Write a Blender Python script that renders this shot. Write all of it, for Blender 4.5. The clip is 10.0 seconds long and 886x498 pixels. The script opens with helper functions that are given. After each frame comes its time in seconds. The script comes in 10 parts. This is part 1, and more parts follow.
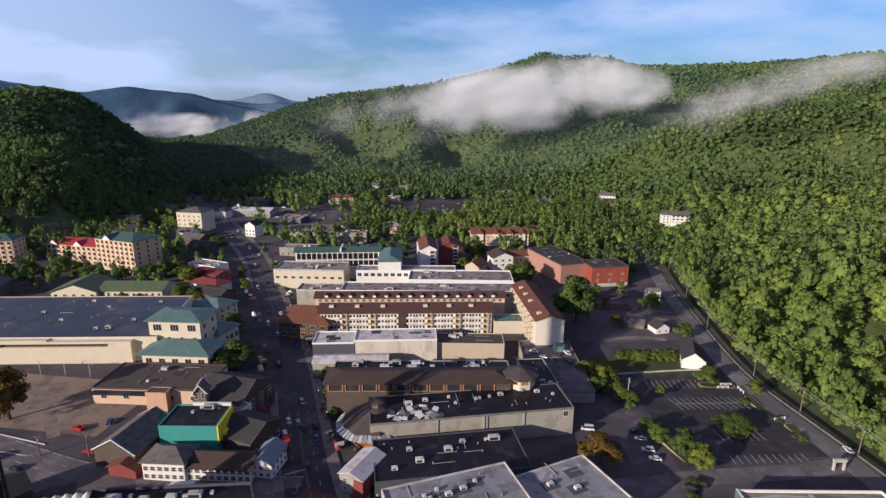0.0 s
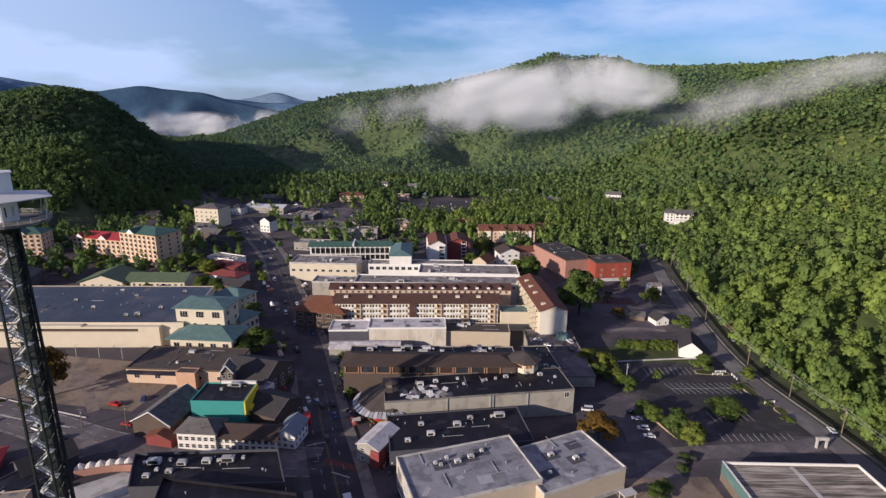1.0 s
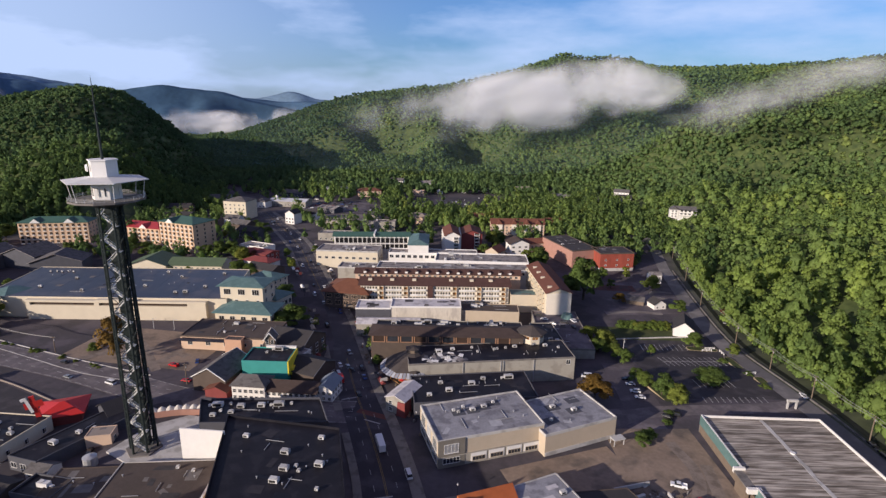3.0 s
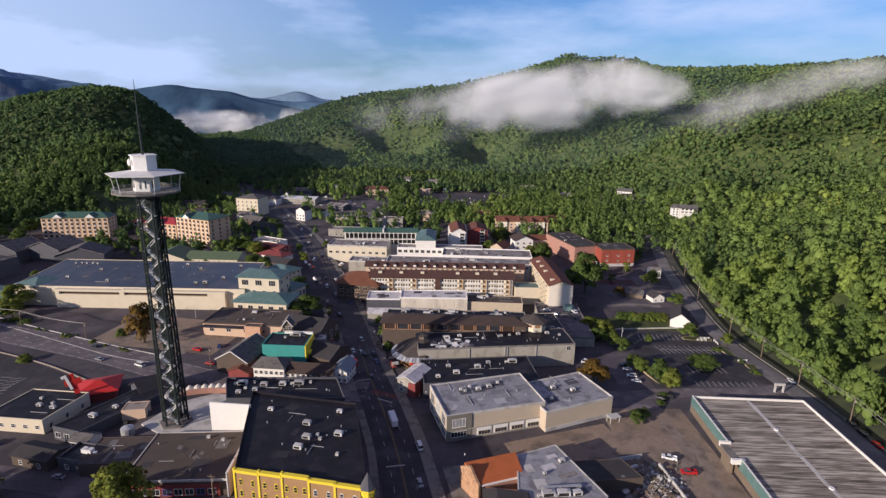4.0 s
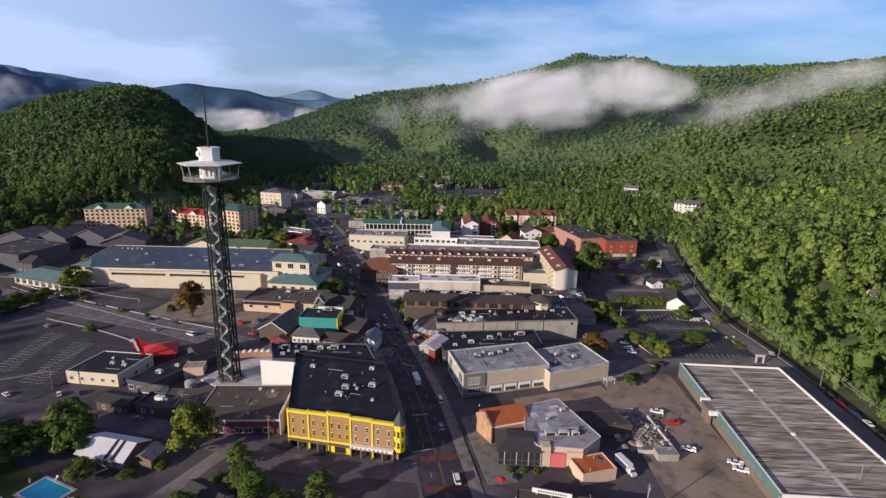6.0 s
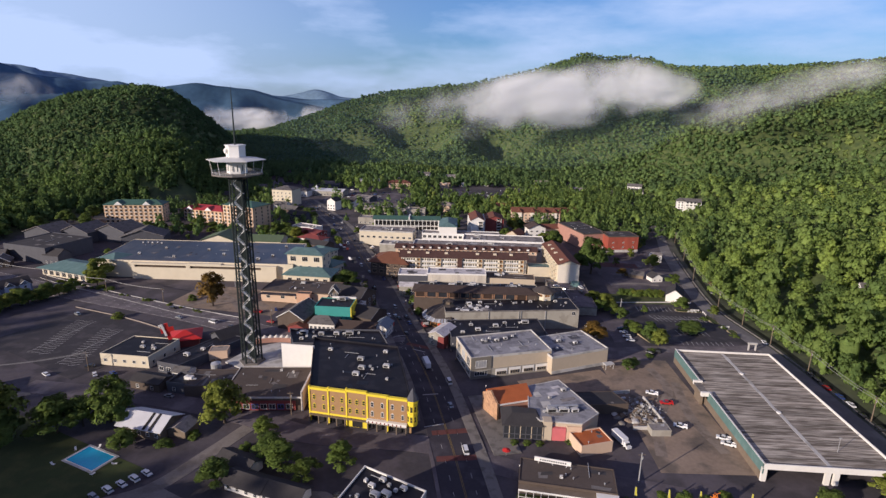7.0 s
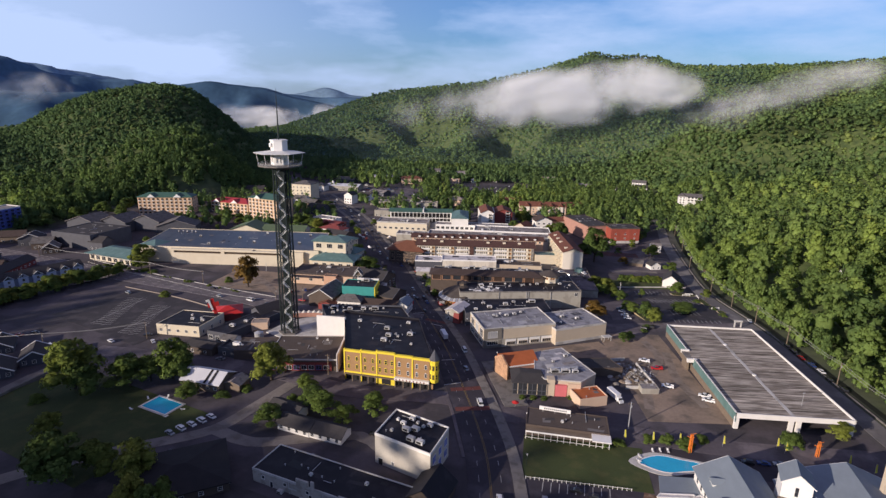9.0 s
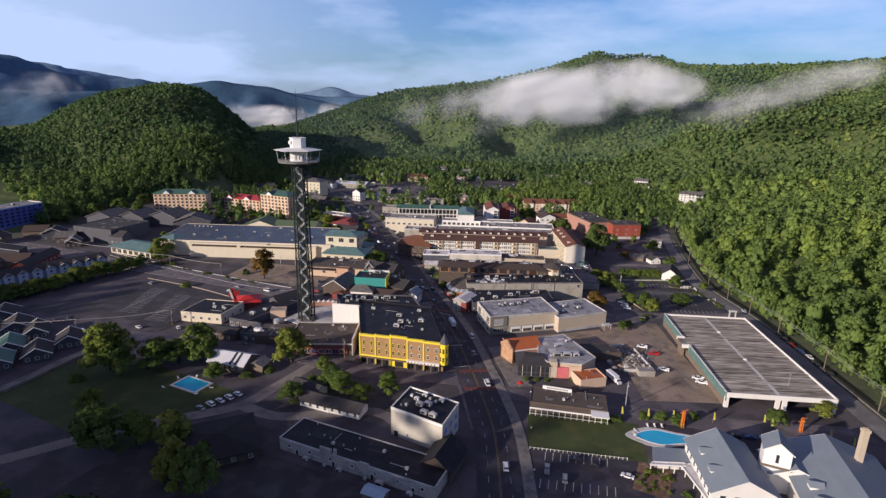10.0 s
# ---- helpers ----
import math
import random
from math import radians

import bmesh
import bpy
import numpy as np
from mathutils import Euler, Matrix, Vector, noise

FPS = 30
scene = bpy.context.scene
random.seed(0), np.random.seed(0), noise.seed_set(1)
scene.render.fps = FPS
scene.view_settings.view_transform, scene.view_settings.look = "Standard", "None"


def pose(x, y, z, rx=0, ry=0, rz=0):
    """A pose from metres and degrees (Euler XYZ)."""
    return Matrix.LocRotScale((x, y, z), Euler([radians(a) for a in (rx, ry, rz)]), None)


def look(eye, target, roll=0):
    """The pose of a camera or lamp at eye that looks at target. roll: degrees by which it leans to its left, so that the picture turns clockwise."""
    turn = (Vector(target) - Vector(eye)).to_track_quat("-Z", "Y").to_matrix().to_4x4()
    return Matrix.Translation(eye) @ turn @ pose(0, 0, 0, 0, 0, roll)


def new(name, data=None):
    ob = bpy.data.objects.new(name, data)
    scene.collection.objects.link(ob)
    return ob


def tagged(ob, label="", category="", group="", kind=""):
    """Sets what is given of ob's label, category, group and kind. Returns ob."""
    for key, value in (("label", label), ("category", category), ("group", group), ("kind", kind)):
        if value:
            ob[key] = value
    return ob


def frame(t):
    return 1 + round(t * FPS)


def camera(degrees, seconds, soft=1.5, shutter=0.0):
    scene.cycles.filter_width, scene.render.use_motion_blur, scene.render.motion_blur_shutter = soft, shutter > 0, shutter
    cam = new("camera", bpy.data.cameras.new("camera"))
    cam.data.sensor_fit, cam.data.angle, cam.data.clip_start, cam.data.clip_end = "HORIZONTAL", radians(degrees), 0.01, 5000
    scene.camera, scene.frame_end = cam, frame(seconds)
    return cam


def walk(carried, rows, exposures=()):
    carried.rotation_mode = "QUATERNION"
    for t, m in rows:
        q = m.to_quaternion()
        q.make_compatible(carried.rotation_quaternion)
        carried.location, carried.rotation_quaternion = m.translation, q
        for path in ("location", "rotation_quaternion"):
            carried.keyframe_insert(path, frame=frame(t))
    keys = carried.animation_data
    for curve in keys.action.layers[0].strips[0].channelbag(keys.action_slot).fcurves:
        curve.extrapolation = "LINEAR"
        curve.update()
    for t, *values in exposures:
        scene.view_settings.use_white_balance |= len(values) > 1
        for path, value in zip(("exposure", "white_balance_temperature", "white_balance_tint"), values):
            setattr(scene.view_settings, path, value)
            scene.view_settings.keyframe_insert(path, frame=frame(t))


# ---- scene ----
cam = camera(79.0, 10.0, 1.4)
METRES, EYE, TILT, LEAN, TURN = 171.37, 127.0, 0.0, 0.0, -1.1
ROWS = [
    (0.0, 0.0, 0.0, 0.0, 0.1, -14.61, -0.4),
    (0.5, -0.0028, -0.0475, 0.0013, 0.52, -14.65, -0.45),
    (1.0, -0.0065, -0.0963, 0.0031, 0.94, -14.66, -0.52),
    (1.5, -0.0104, -0.1441, 0.004, 1.31, -14.67, -0.61),
    (2.0, -0.0135, -0.1933, 0.0047, 1.61, -14.68, -0.63),
    (2.5, -0.0174, -0.2424, 0.0056, 1.93, -14.73, -0.69),
    (4.0, -0.0267, -0.3896, 0.0076, 2.77, -14.75, -0.84),
    (4.5, -0.0302, -0.4392, 0.008, 3.04, -14.78, -0.88),
    (5.0, -0.0331, -0.4892, 0.0093, 3.32, -14.83, -0.92),
    (5.5, -0.0367, -0.5391, 0.0101, 3.58, -14.87, -0.93),
    (7.0, -0.0457, -0.6895, 0.0145, 4.39, -14.99, -0.97),
    (7.5, -0.049, -0.7402, 0.0157, 4.58, -15.03, -1.0),
    (8.0, -0.0526, -0.7914, 0.0168, 4.77, -15.09, -1.02),
    (8.5, -0.0565, -0.8426, 0.0182, 5.0, -15.13, -1.02),
    (9.0, -0.0599, -0.894, 0.0199, 5.2, -15.2, -1.03),
    (9.5, -0.063, -0.9455, 0.0213, 5.4, -15.26, -1.03),
    (10.0, -0.0676, -0.9974, 0.0225, 5.61, -15.3, -1.03),
]
walk(cam, [(t, pose(0, 0, EYE, TILT, LEAN, TURN) @ pose(METRES * x, METRES * y, METRES * z, 90 + pitch, roll, yaw)) for t, x, y, z, yaw, pitch, roll in ROWS],
     exposures=[(0.0, 0.05, 6450, 17), (10.0, 0.05, 6450, 17)])

# ---- world and sun ----
SUN_AZ, SUN_EL = 231.6, 16.2      # compass bearing of the sun (0 = +y, 90 = +x) and its height, degrees
world = bpy.data.worlds.new("morning_sky")
scene.world = world
world.use_nodes = True
wt = world.node_tree
wt.nodes.clear()


def wnode(kind, **inputs):
    n = wt.nodes.new(kind)
    for k, v in inputs.items():
        n.inputs[k.replace("_", " ")].default_value = v
    return n


sky = wt.nodes.new("ShaderNodeTexSky")
sky.sky_type = "NISHITA"
sky.sun_disc = False
sky.sun_elevation = radians(SUN_EL)
sky.sun_rotation = radians(SUN_AZ)
sky.altitude = 400
sky.air_density, sky.dust_density, sky.ozone_density = 1.2, 1.2, 1.6
coord = wnode("ShaderNodeTexCoord")
mapping = wnode("ShaderNodeMapping")
mapping.inputs["Scale"].default_value = (1.0, 1.0, 3.6)
mapping.inputs["Rotation"].default_value = (0.0, radians(-16), radians(20))
wt.links.new(coord.outputs["Generated"], mapping.inputs["Vector"])
cloud = wnode("ShaderNodeTexNoise", Scale=2.3, Detail=7.0, Roughness=0.56)
wt.links.new(mapping.outputs["Vector"], cloud.inputs["Vector"])
ramp = wt.nodes.new("ShaderNodeValToRGB")
ramp.color_ramp.elements[0].position, ramp.color_ramp.elements[1].position = 0.45, 0.66
ramp.color_ramp.elements[0].color, ramp.color_ramp.elements[1].color = (0, 0, 0, 1), (0.85, 0.85, 0.85, 1)
wt.links.new(cloud.outputs["Fac"], ramp.inputs["Fac"])
sep = wt.nodes.new("ShaderNodeSeparateXYZ")
wt.links.new(coord.outputs["Generated"], sep.inputs[0])


def ranged(socket, a, b, lo, hi):
    n = wt.nodes.new("ShaderNodeMapRange")
    n.interpolation_type = "SMOOTHSTEP"
    for k, v in (("From Min", a), ("From Max", b), ("To Min", lo), ("To Max", hi)):
        n.inputs[k].default_value = v
    wt.links.new(socket, n.inputs["Value"])
    return n.outputs["Result"]


def wmath(op, a, b):
    n = wt.nodes.new("ShaderNodeMath")
    n.operation = op
    n.use_clamp = True
    wt.links.new(a, n.inputs[0])
    wt.links.new(b, n.inputs[1])
    return n.outputs[0]


low = ranged(sep.outputs["Z"], 0.16, 0.55, 1.0, 0.12)           # thin cloud lies low, the zenith is clear
west = ranged(sep.outputs["X"], -0.75, 0.05, 0.85, 0.03)        # and thickens towards the east end of the valley
cover = wmath("MULTIPLY", wmath("ADD", ramp.outputs["Color"], west), low)
blue = wt.nodes.new("ShaderNodeMix")
blue.data_type, blue.blend_type = "RGBA", "MULTIPLY"
blue.inputs["Factor"].default_value = 1.0
wt.links.new(sky.outputs["Color"], blue.inputs[6])
blue.inputs[7].default_value = (0.45, 0.755, 1.33, 1)
veil = wt.nodes.new("ShaderNodeMix")
veil.data_type = "RGBA"
wt.links.new(cover, veil.inputs["Factor"])
wt.links.new(blue.outputs[2], veil.inputs[6])
veil.inputs[7].default_value = (5.0, 6.65, 9.6, 1)
# a veil added over the unseen zenith, toned to set the fill in shade
high = wt.nodes.new("ShaderNodeMix")
high.data_type = "RGBA"
wt.links.new(ranged(sep.outputs["Z"], 0.28, 0.7, 0.0, 0.78), high.inputs["Factor"])
wt.links.new(veil.outputs[2], high.inputs[6])
high.inputs[7].default_value = (1.82, 1.60, 2.35, 1)
bg = wnode("ShaderNodeBackground", Strength=0.10)
wt.links.new(high.outputs[2], bg.inputs["Color"])
wout = wt.nodes.new("ShaderNodeOutputWorld")
wt.links.new(bg.outputs["Background"], wout.inputs["Surface"])

sun = new("sun", bpy.data.lights.new("sun", "SUN"))
sun.data.energy, sun.data.angle, sun.data.color = 5.0, radians(0.6), (1.0, 0.89, 0.74)
az, el = radians(SUN_AZ), radians(SUN_EL)
toward = Vector((math.sin(az) * math.cos(el), math.cos(az) * math.cos(el), math.sin(el)))
sun.matrix_world = look(toward * 300, (0, 0, 0))
scene.view_settings.exposure = 0.0

# ---- materials ----
MATS = {}


def mat(name, rgb, rough=0.7, vary=0.18, scale=0.6, fine=9.0, bump=0.0, metal=0.0, tint=0.0, stretch=(1, 1, 1), spec=0.35, second=None, second_at=(0.5, 0.62), placed=False):
    """A surface with broad stains and fine grain; tint: how far each object or island differs; second: a worn colour that shows in patches."""
    if name in MATS:
        return MATS[name]
    m = bpy.data.materials.new(name)
    m.use_nodes = True
    t = m.node_tree
    b = t.nodes["Principled BSDF"]
    b.inputs["Roughness"].default_value, b.inputs["Metallic"].default_value = rough, metal
    b.inputs["Specular IOR Level"].default_value = spec
    co = t.nodes.new("ShaderNodeTexCoord")
    mp = t.nodes.new("ShaderNodeMapping")
    mp.inputs["Scale"].default_value = stretch
    if placed:        # one pattern across pieces that lie side by side
        t.links.new(t.nodes.new("ShaderNodeNewGeometry").outputs["Position"], mp.inputs["Vector"])
    else:
        t.links.new(co.outputs["Object"], mp.inputs["Vector"])

    def tex(s, d=4.0):
        n = t.nodes.new("ShaderNodeTexNoise")
        n.inputs["Scale"].default_value, n.inputs["Detail"].default_value = s, d
        t.links.new(mp.outputs["Vector"], n.inputs["Vector"])
        return n.outputs["Fac"]

    def maths(op, a, c):
        n = t.nodes.new("ShaderNodeMath")
        n.operation = op
        for i, v in enumerate((a, c)):
            if isinstance(v, (int, float)):
                n.inputs[i].default_value = v
            else:
                t.links.new(v, n.inputs[i])
        return n.outputs[0]

    big, small = tex(scale), tex(fine, 3.0)
    fac = maths("ADD", maths("MULTIPLY", maths("SUBTRACT", big, 0.5), 2.2 * vary), maths("MULTIPLY", maths("SUBTRACT", small, 0.5), 1.3 * vary))
    if tint:
        info = t.nodes.new("ShaderNodeObjectInfo")
        fac = maths("ADD", fac, maths("MULTIPLY", maths("SUBTRACT", info.outputs["Random"], 0.5), 2 * tint))
    gain = maths("ADD", fac, 1.0)
    base = t.nodes.new("ShaderNodeMix")
    base.data_type, base.blend_type = "RGBA", "MULTIPLY"
    base.inputs["Factor"].default_value = 1.0
    base.inputs[6].default_value = (*rgb, 1)
    if second:
        rm = t.nodes.new("ShaderNodeMapRange")
        rm.inputs["From Min"].default_value, rm.inputs["From Max"].default_value = second_at
        t.links.new(tex(scale * 1.7, 5.0), rm.inputs["Value"])
        two = t.nodes.new("ShaderNodeMix")
        two.data_type = "RGBA"
        two.inputs[6].default_value, two.inputs[7].default_value = (*rgb, 1), (*second, 1)
        t.links.new(rm.outputs["Result"], two.inputs["Factor"])
        t.links.new(two.outputs[2], base.inputs[6])
    cm = t.nodes.new("ShaderNodeCombineColor")
    for i in range(3):
        t.links.new(gain, cm.inputs[i])
    t.links.new(cm.outputs["Color"], base.inputs[7])
    t.links.new(base.outputs[2], b.inputs["Base Color"])
    if bump:
        bp = t.nodes.new("ShaderNodeBump")
        bp.inputs["Strength"].default_value, bp.inputs["Distance"].default_value = bump, 0.1
        t.links.new(small, bp.inputs["Height"])
        t.links.new(bp.outputs["Normal"], b.inputs["Normal"])
    MATS[name] = m
    return m


def leaf_mat(name, stops, island=0.35, single=True, thin=0.30):
    """Foliage whose colour runs through the stops by tree, with lighter and darker sprays."""
    m = bpy.data.materials.new(name)
    m.use_nodes = True
    t = m.node_tree
    b = t.nodes["Principled BSDF"]
    b.inputs["Roughness"].default_value = 0.75
    b.inputs["Specular IOR Level"].default_value = 0.15
    at = t.nodes.new("ShaderNodeAttribute")
    at.attribute_name = "tree"
    info = t.nodes.new("ShaderNodeObjectInfo")
    s = t.nodes.new("ShaderNodeMath")
    s.operation = "ADD"
    t.links.new(at.outputs["Fac"], s.inputs[0])
    if single:
        s.operation = "MULTIPLY_ADD"
        t.links.new(info.outputs["Random"], s.inputs[0])
        s.inputs[1].default_value, s.inputs[2].default_value = 0.55, 0.32
    else:
        s.inputs[1].default_value = 0.0
    f = t.nodes.new("ShaderNodeMath")
    f.operation = "FRACT"
    t.links.new(s.outputs[0], f.inputs[0])
    rp = t.nodes.new("ShaderNodeValToRGB")
    el = rp.color_ramp.elements
    el[0].position, el[0].color = stops[0][0], (*stops[0][1], 1)
    el[1].position, el[1].color = stops[-1][0], (*stops[-1][1], 1)
    for p, c in stops[1:-1]:
        el.new(p).color = (*c, 1)
    t.links.new(f.outputs[0], rp.inputs["Fac"])
    geo = t.nodes.new("ShaderNodeNewGeometry")
    mr = t.nodes.new("ShaderNodeMapRange")
    mr.inputs["To Min"].default_value, mr.inputs["To Max"].default_value = 1 - island, 1 + island
    t.links.new(geo.outputs["Random Per Island"], mr.inputs["Value"])
    no = t.nodes.new("ShaderNodeTexNoise")
    no.inputs["Scale"].default_value, no.inputs["Detail"].default_value = 0.9, 5.0
    co = t.nodes.new("ShaderNodeTexCoord")
    t.links.new(co.outputs["Object"], no.inputs["Vector"])
    mr2 = t.nodes.new("ShaderNodeMapRange")
    mr2.inputs["From Min"].default_value, mr2.inputs["From Max"].default_value = 0.3, 0.7
    mr2.inputs["To Min"].default_value, mr2.inputs["To Max"].default_value = 0.82, 1.18
    t.links.new(no.outputs["Fac"], mr2.inputs["Value"])
    k = t.nodes.new("ShaderNodeMath")
    k.operation = "MULTIPLY"
    t.links.new(mr.outputs["Result"], k.inputs[0])
    t.links.new(mr2.outputs["Result"], k.inputs[1])
    mx = t.nodes.new("ShaderNodeVectorMath")
    mx.operation = "SCALE"
    t.links.new(rp.outputs["Color"], mx.inputs[0])
    t.links.new(k.outputs[0], mx.inputs["Scale"])
    t.links.new(mx.outputs["Vector"], b.inputs["Base Color"])
    lie = t.nodes.new("ShaderNodeAttribute")        # leaves turn outward with their bough
    lie.attribute_name = "lie"
    vt = t.nodes.new("ShaderNodeVectorTransform")
    vt.vector_type, vt.convert_from, vt.convert_to = "NORMAL", "OBJECT", "WORLD"
    t.links.new(lie.outputs["Vector"], vt.inputs[0])
    own = t.nodes.new("ShaderNodeVectorMath")
    own.operation = "SCALE"
    own.inputs["Scale"].default_value = 0.25
    t.links.new(geo.outputs["Normal"], own.inputs[0])
    both = t.nodes.new("ShaderNodeVectorMath")
    both.operation = "ADD"
    t.links.new(vt.outputs[0], both.inputs[0])
    t.links.new(own.outputs["Vector"], both.inputs[1])
    unit = t.nodes.new("ShaderNodeVectorMath")
    unit.operation = "NORMALIZE"
    t.links.new(both.outputs["Vector"], unit.inputs[0])
    t.links.new(unit.outputs["Vector"], b.inputs["Normal"])
    tl = t.nodes.new("ShaderNodeBsdfTranslucent")
    t.links.new(unit.outputs["Vector"], tl.inputs["Normal"])
    t.links.new(mx.outputs["Vector"], tl.inputs["Color"])
    ms = t.nodes.new("ShaderNodeMixShader")
    ms.inputs[0].default_value = thin
    t.links.new(b.outputs[0], ms.inputs[1])
    t.links.new(tl.outputs[0], ms.inputs[2])
    t.links.new(ms.outputs[0], t.nodes["Material Output"].inputs["Surface"])
    MATS[name] = m
    return m


def glass_mat(name, rgb, rough=0.08):
    m = mat(name, rgb, rough, 0.25, 0.4, 2.0, spec=0.6)
    return m


ASPHALT = mat("asphalt", (0.043, 0.037, 0.046), 0.85, 0.3, 0.06, 0.9, bump=0.2, second=(0.070, 0.061, 0.072))
ASPHALT_OLD = mat("worn_asphalt", (0.102, 0.087, 0.097), 0.9, 0.34, 0.05, 0.7, bump=0.2, second=(0.165, 0.142, 0.150))
ASPHALT_NEW = mat("fresh_asphalt", (0.042, 0.037, 0.040), 0.8, 0.3, 0.08, 1.0, bump=0.15, second=(0.066, 0.058, 0.060))
CONCRETE = mat("concrete", (0.20, 0.182, 0.165), 0.85, 0.2, 0.15, 1.5, bump=0.15, second=(0.13, 0.118, 0.107))
PALE = mat("pale_concrete", (0.52, 0.50, 0.47), 0.8, 0.15, 0.12, 1.4, bump=0.1, second=(0.38, 0.36, 0.33))
DIRT = mat("packed_dirt", (0.265, 0.200, 0.150), 0.95, 0.4, 0.05, 0.6, bump=0.4, second=(0.150, 0.120, 0.096))
GRASS = mat("lawn_grass", (0.050, 0.066, 0.020), 0.95, 0.35, 0.08, 1.8, bump=0.6, second=(0.072, 0.080, 0.026))
WHITE_PAINT = mat("road_paint", (0.42, 0.41, 0.39), 0.7, 0.45, 0.6, 3.0)
YELLOW_PAINT = mat("yellow_road_paint", (0.26, 0.175, 0.05), 0.7, 0.5, 0.6, 3.0)
BLACK_ROOF = mat("black_membrane_roof", (0.0125, 0.0115, 0.0165), 0.6, 0.4, 0.12, 1.5, second=(0.022, 0.020, 0.026), spec=0.25)
GREY_ROOF = mat("grey_membrane_roof", (0.27, 0.245, 0.232), 0.9, 0.34, 0.16, 1.4, second=(0.145, 0.13, 0.124), spec=0.12)
SHOP_ROOF = mat("pale_shop_roof", (0.29, 0.285, 0.30), 0.7, 0.4, 0.14, 1.4, second=(0.19, 0.185, 0.20))
STORE_ROOF = mat("dusty_white_roof", (0.58, 0.55, 0.55), 0.75, 0.22, 0.15, 1.6, second=(0.42, 0.395, 0.40))
BROWN_TILE = mat("dark_brown_tile_roof", (0.088, 0.044, 0.036), 0.85, 0.3, 0.3, 2.4, bump=0.3)
RUST_LIGHT = mat("rust_tile_roof", (0.175, 0.070, 0.040), 0.85, 0.25, 0.3, 2.2, bump=0.2)
BROWN_ROOF = mat("brown_shingle_roof", (0.068, 0.047, 0.040), 0.9, 0.28, 0.3, 2.2, bump=0.3, stretch=(1, 1, 4))
BROWN_FLAT = mat("brown_gravel_roof", (0.090, 0.070, 0.060), 0.95, 0.3, 0.12, 1.4, bump=0.2)
RUST_ROOF = mat("red_brown_roof", (0.16, 0.062, 0.040), 0.85, 0.22, 0.3, 2.0, bump=0.2)
# second colour paints the roof's brownish reflections in patches
BLUE_ROOF = mat("dark_blue_metal_roof", (0.024, 0.022, 0.033), 0.34, 0.4, 0.07, 0.9, second=(0.058, 0.046, 0.048), spec=0.38)
SLATE_ROOF = mat("slate_blue_roof", (0.20, 0.235, 0.27), 0.7, 0.14, 0.2, 2.5, bump=0.25, stretch=(1, 1, 5))
TEAL_ROOF = mat("teal_metal_roof", (0.105, 0.185, 0.175), 0.6, 0.2, 0.2, 2.0, second=(0.13, 0.215, 0.205))
GREEN_ROOF = mat("green_metal_roof", (0.055, 0.125, 0.095), 0.55, 0.18, 0.2, 2.0)
OLIVE_ROOF = mat("olive_metal_roof", (0.10, 0.14, 0.075), 0.6, 0.18, 0.2, 2.0)
RED_ROOF = mat("red_metal_roof", (0.40, 0.045, 0.05), 0.5, 0.15, 0.2, 2.0)
DARK_SHINGLE = mat("dark_shingle_roof", (0.048, 0.044, 0.045), 0.9, 0.28, 0.25, 2.0, bump=0.3)
GREY_SHINGLE = mat("grey_shingle_roof", (0.130, 0.120, 0.116), 0.9, 0.34, 0.25, 2.0, bump=0.3, stretch=(1, 1, 3), second=(0.09, 0.082, 0.08))
WHITE_ROOF = mat("white_metal_roof", (0.60, 0.60, 0.62), 0.5, 0.12, 0.2, 2.0)
TAN_ROOF = mat("tan_roof", (0.30, 0.25, 0.21), 0.9, 0.2, 0.2, 2.0)
CREAM = mat("cream_stucco", (0.66, 0.58, 0.44), 0.85, 0.10, 0.15, 2.0)
BEIGE = mat("beige_stucco", (0.52, 0.43, 0.32), 0.85, 0.10, 0.2, 2.0)
SAND = mat("sand_stucco", (0.64, 0.46, 0.33), 0.85, 0.1, 0.2, 2.0)
WHITE = mat("white_wall_paint", (0.76, 0.73, 0.68), 0.75, 0.10, 0.25, 2.5)
GREY_WALL = mat("grey_block_wall", (0.36, 0.335, 0.285), 0.9, 0.14, 0.12, 1.6, second=(0.29, 0.265, 0.225))
DARK_WALL = mat("dark_brown_wall", (0.10, 0.075, 0.06), 0.85, 0.2, 0.3, 2.0)
SLATE_WALL = mat("slate_grey_wall", (0.085, 0.086, 0.10), 0.8, 0.2, 0.3, 2.0)
PEACH_PALE = mat("pale_peach_stucco", (0.68, 0.475, 0.31), 0.85, 0.08, 0.15, 2.0)
# dark brown that paints the shade inside loggias and slots
LOGGIA = mat("loggia_shade_brown", (0.05, 0.030, 0.022), 0.9, 0.25, 0.5, 3.0)
AMBER = mat("tan_timber_post", (0.36, 0.20, 0.12), 0.75, 0.2, 0.5, 3.0)
TIMBER = mat("amber_timber_wall", (0.32, 0.16, 0.06), 0.8, 0.22, 0.4, 3.0)
BRICK = mat("salmon_brick_wall", (0.40, 0.215, 0.165), 0.9, 0.16, 0.3, 5.0, bump=0.2)
ORANGE = mat("orange_red_wall", (0.31, 0.070, 0.045), 0.8, 0.35, 0.25, 1.6, stretch=(1, 1, 0.3))
RED_WALL = mat("dark_red_wall", (0.22, 0.05, 0.045), 0.85, 0.2, 0.3, 2.5)
TEAL_WALL = mat("teal_painted_wall", (0.045, 0.30, 0.27), 0.7, 0.10, 0.25, 2.5)
YELLOW = mat("bright_yellow_trim", (0.82, 0.64, 0.05), 0.6, 0.10, 0.4, 3.0)
TAN_BRICK = mat("tan_brick_wall", (0.37, 0.22, 0.105), 0.9, 0.14, 0.5, 6.0, bump=0.2)
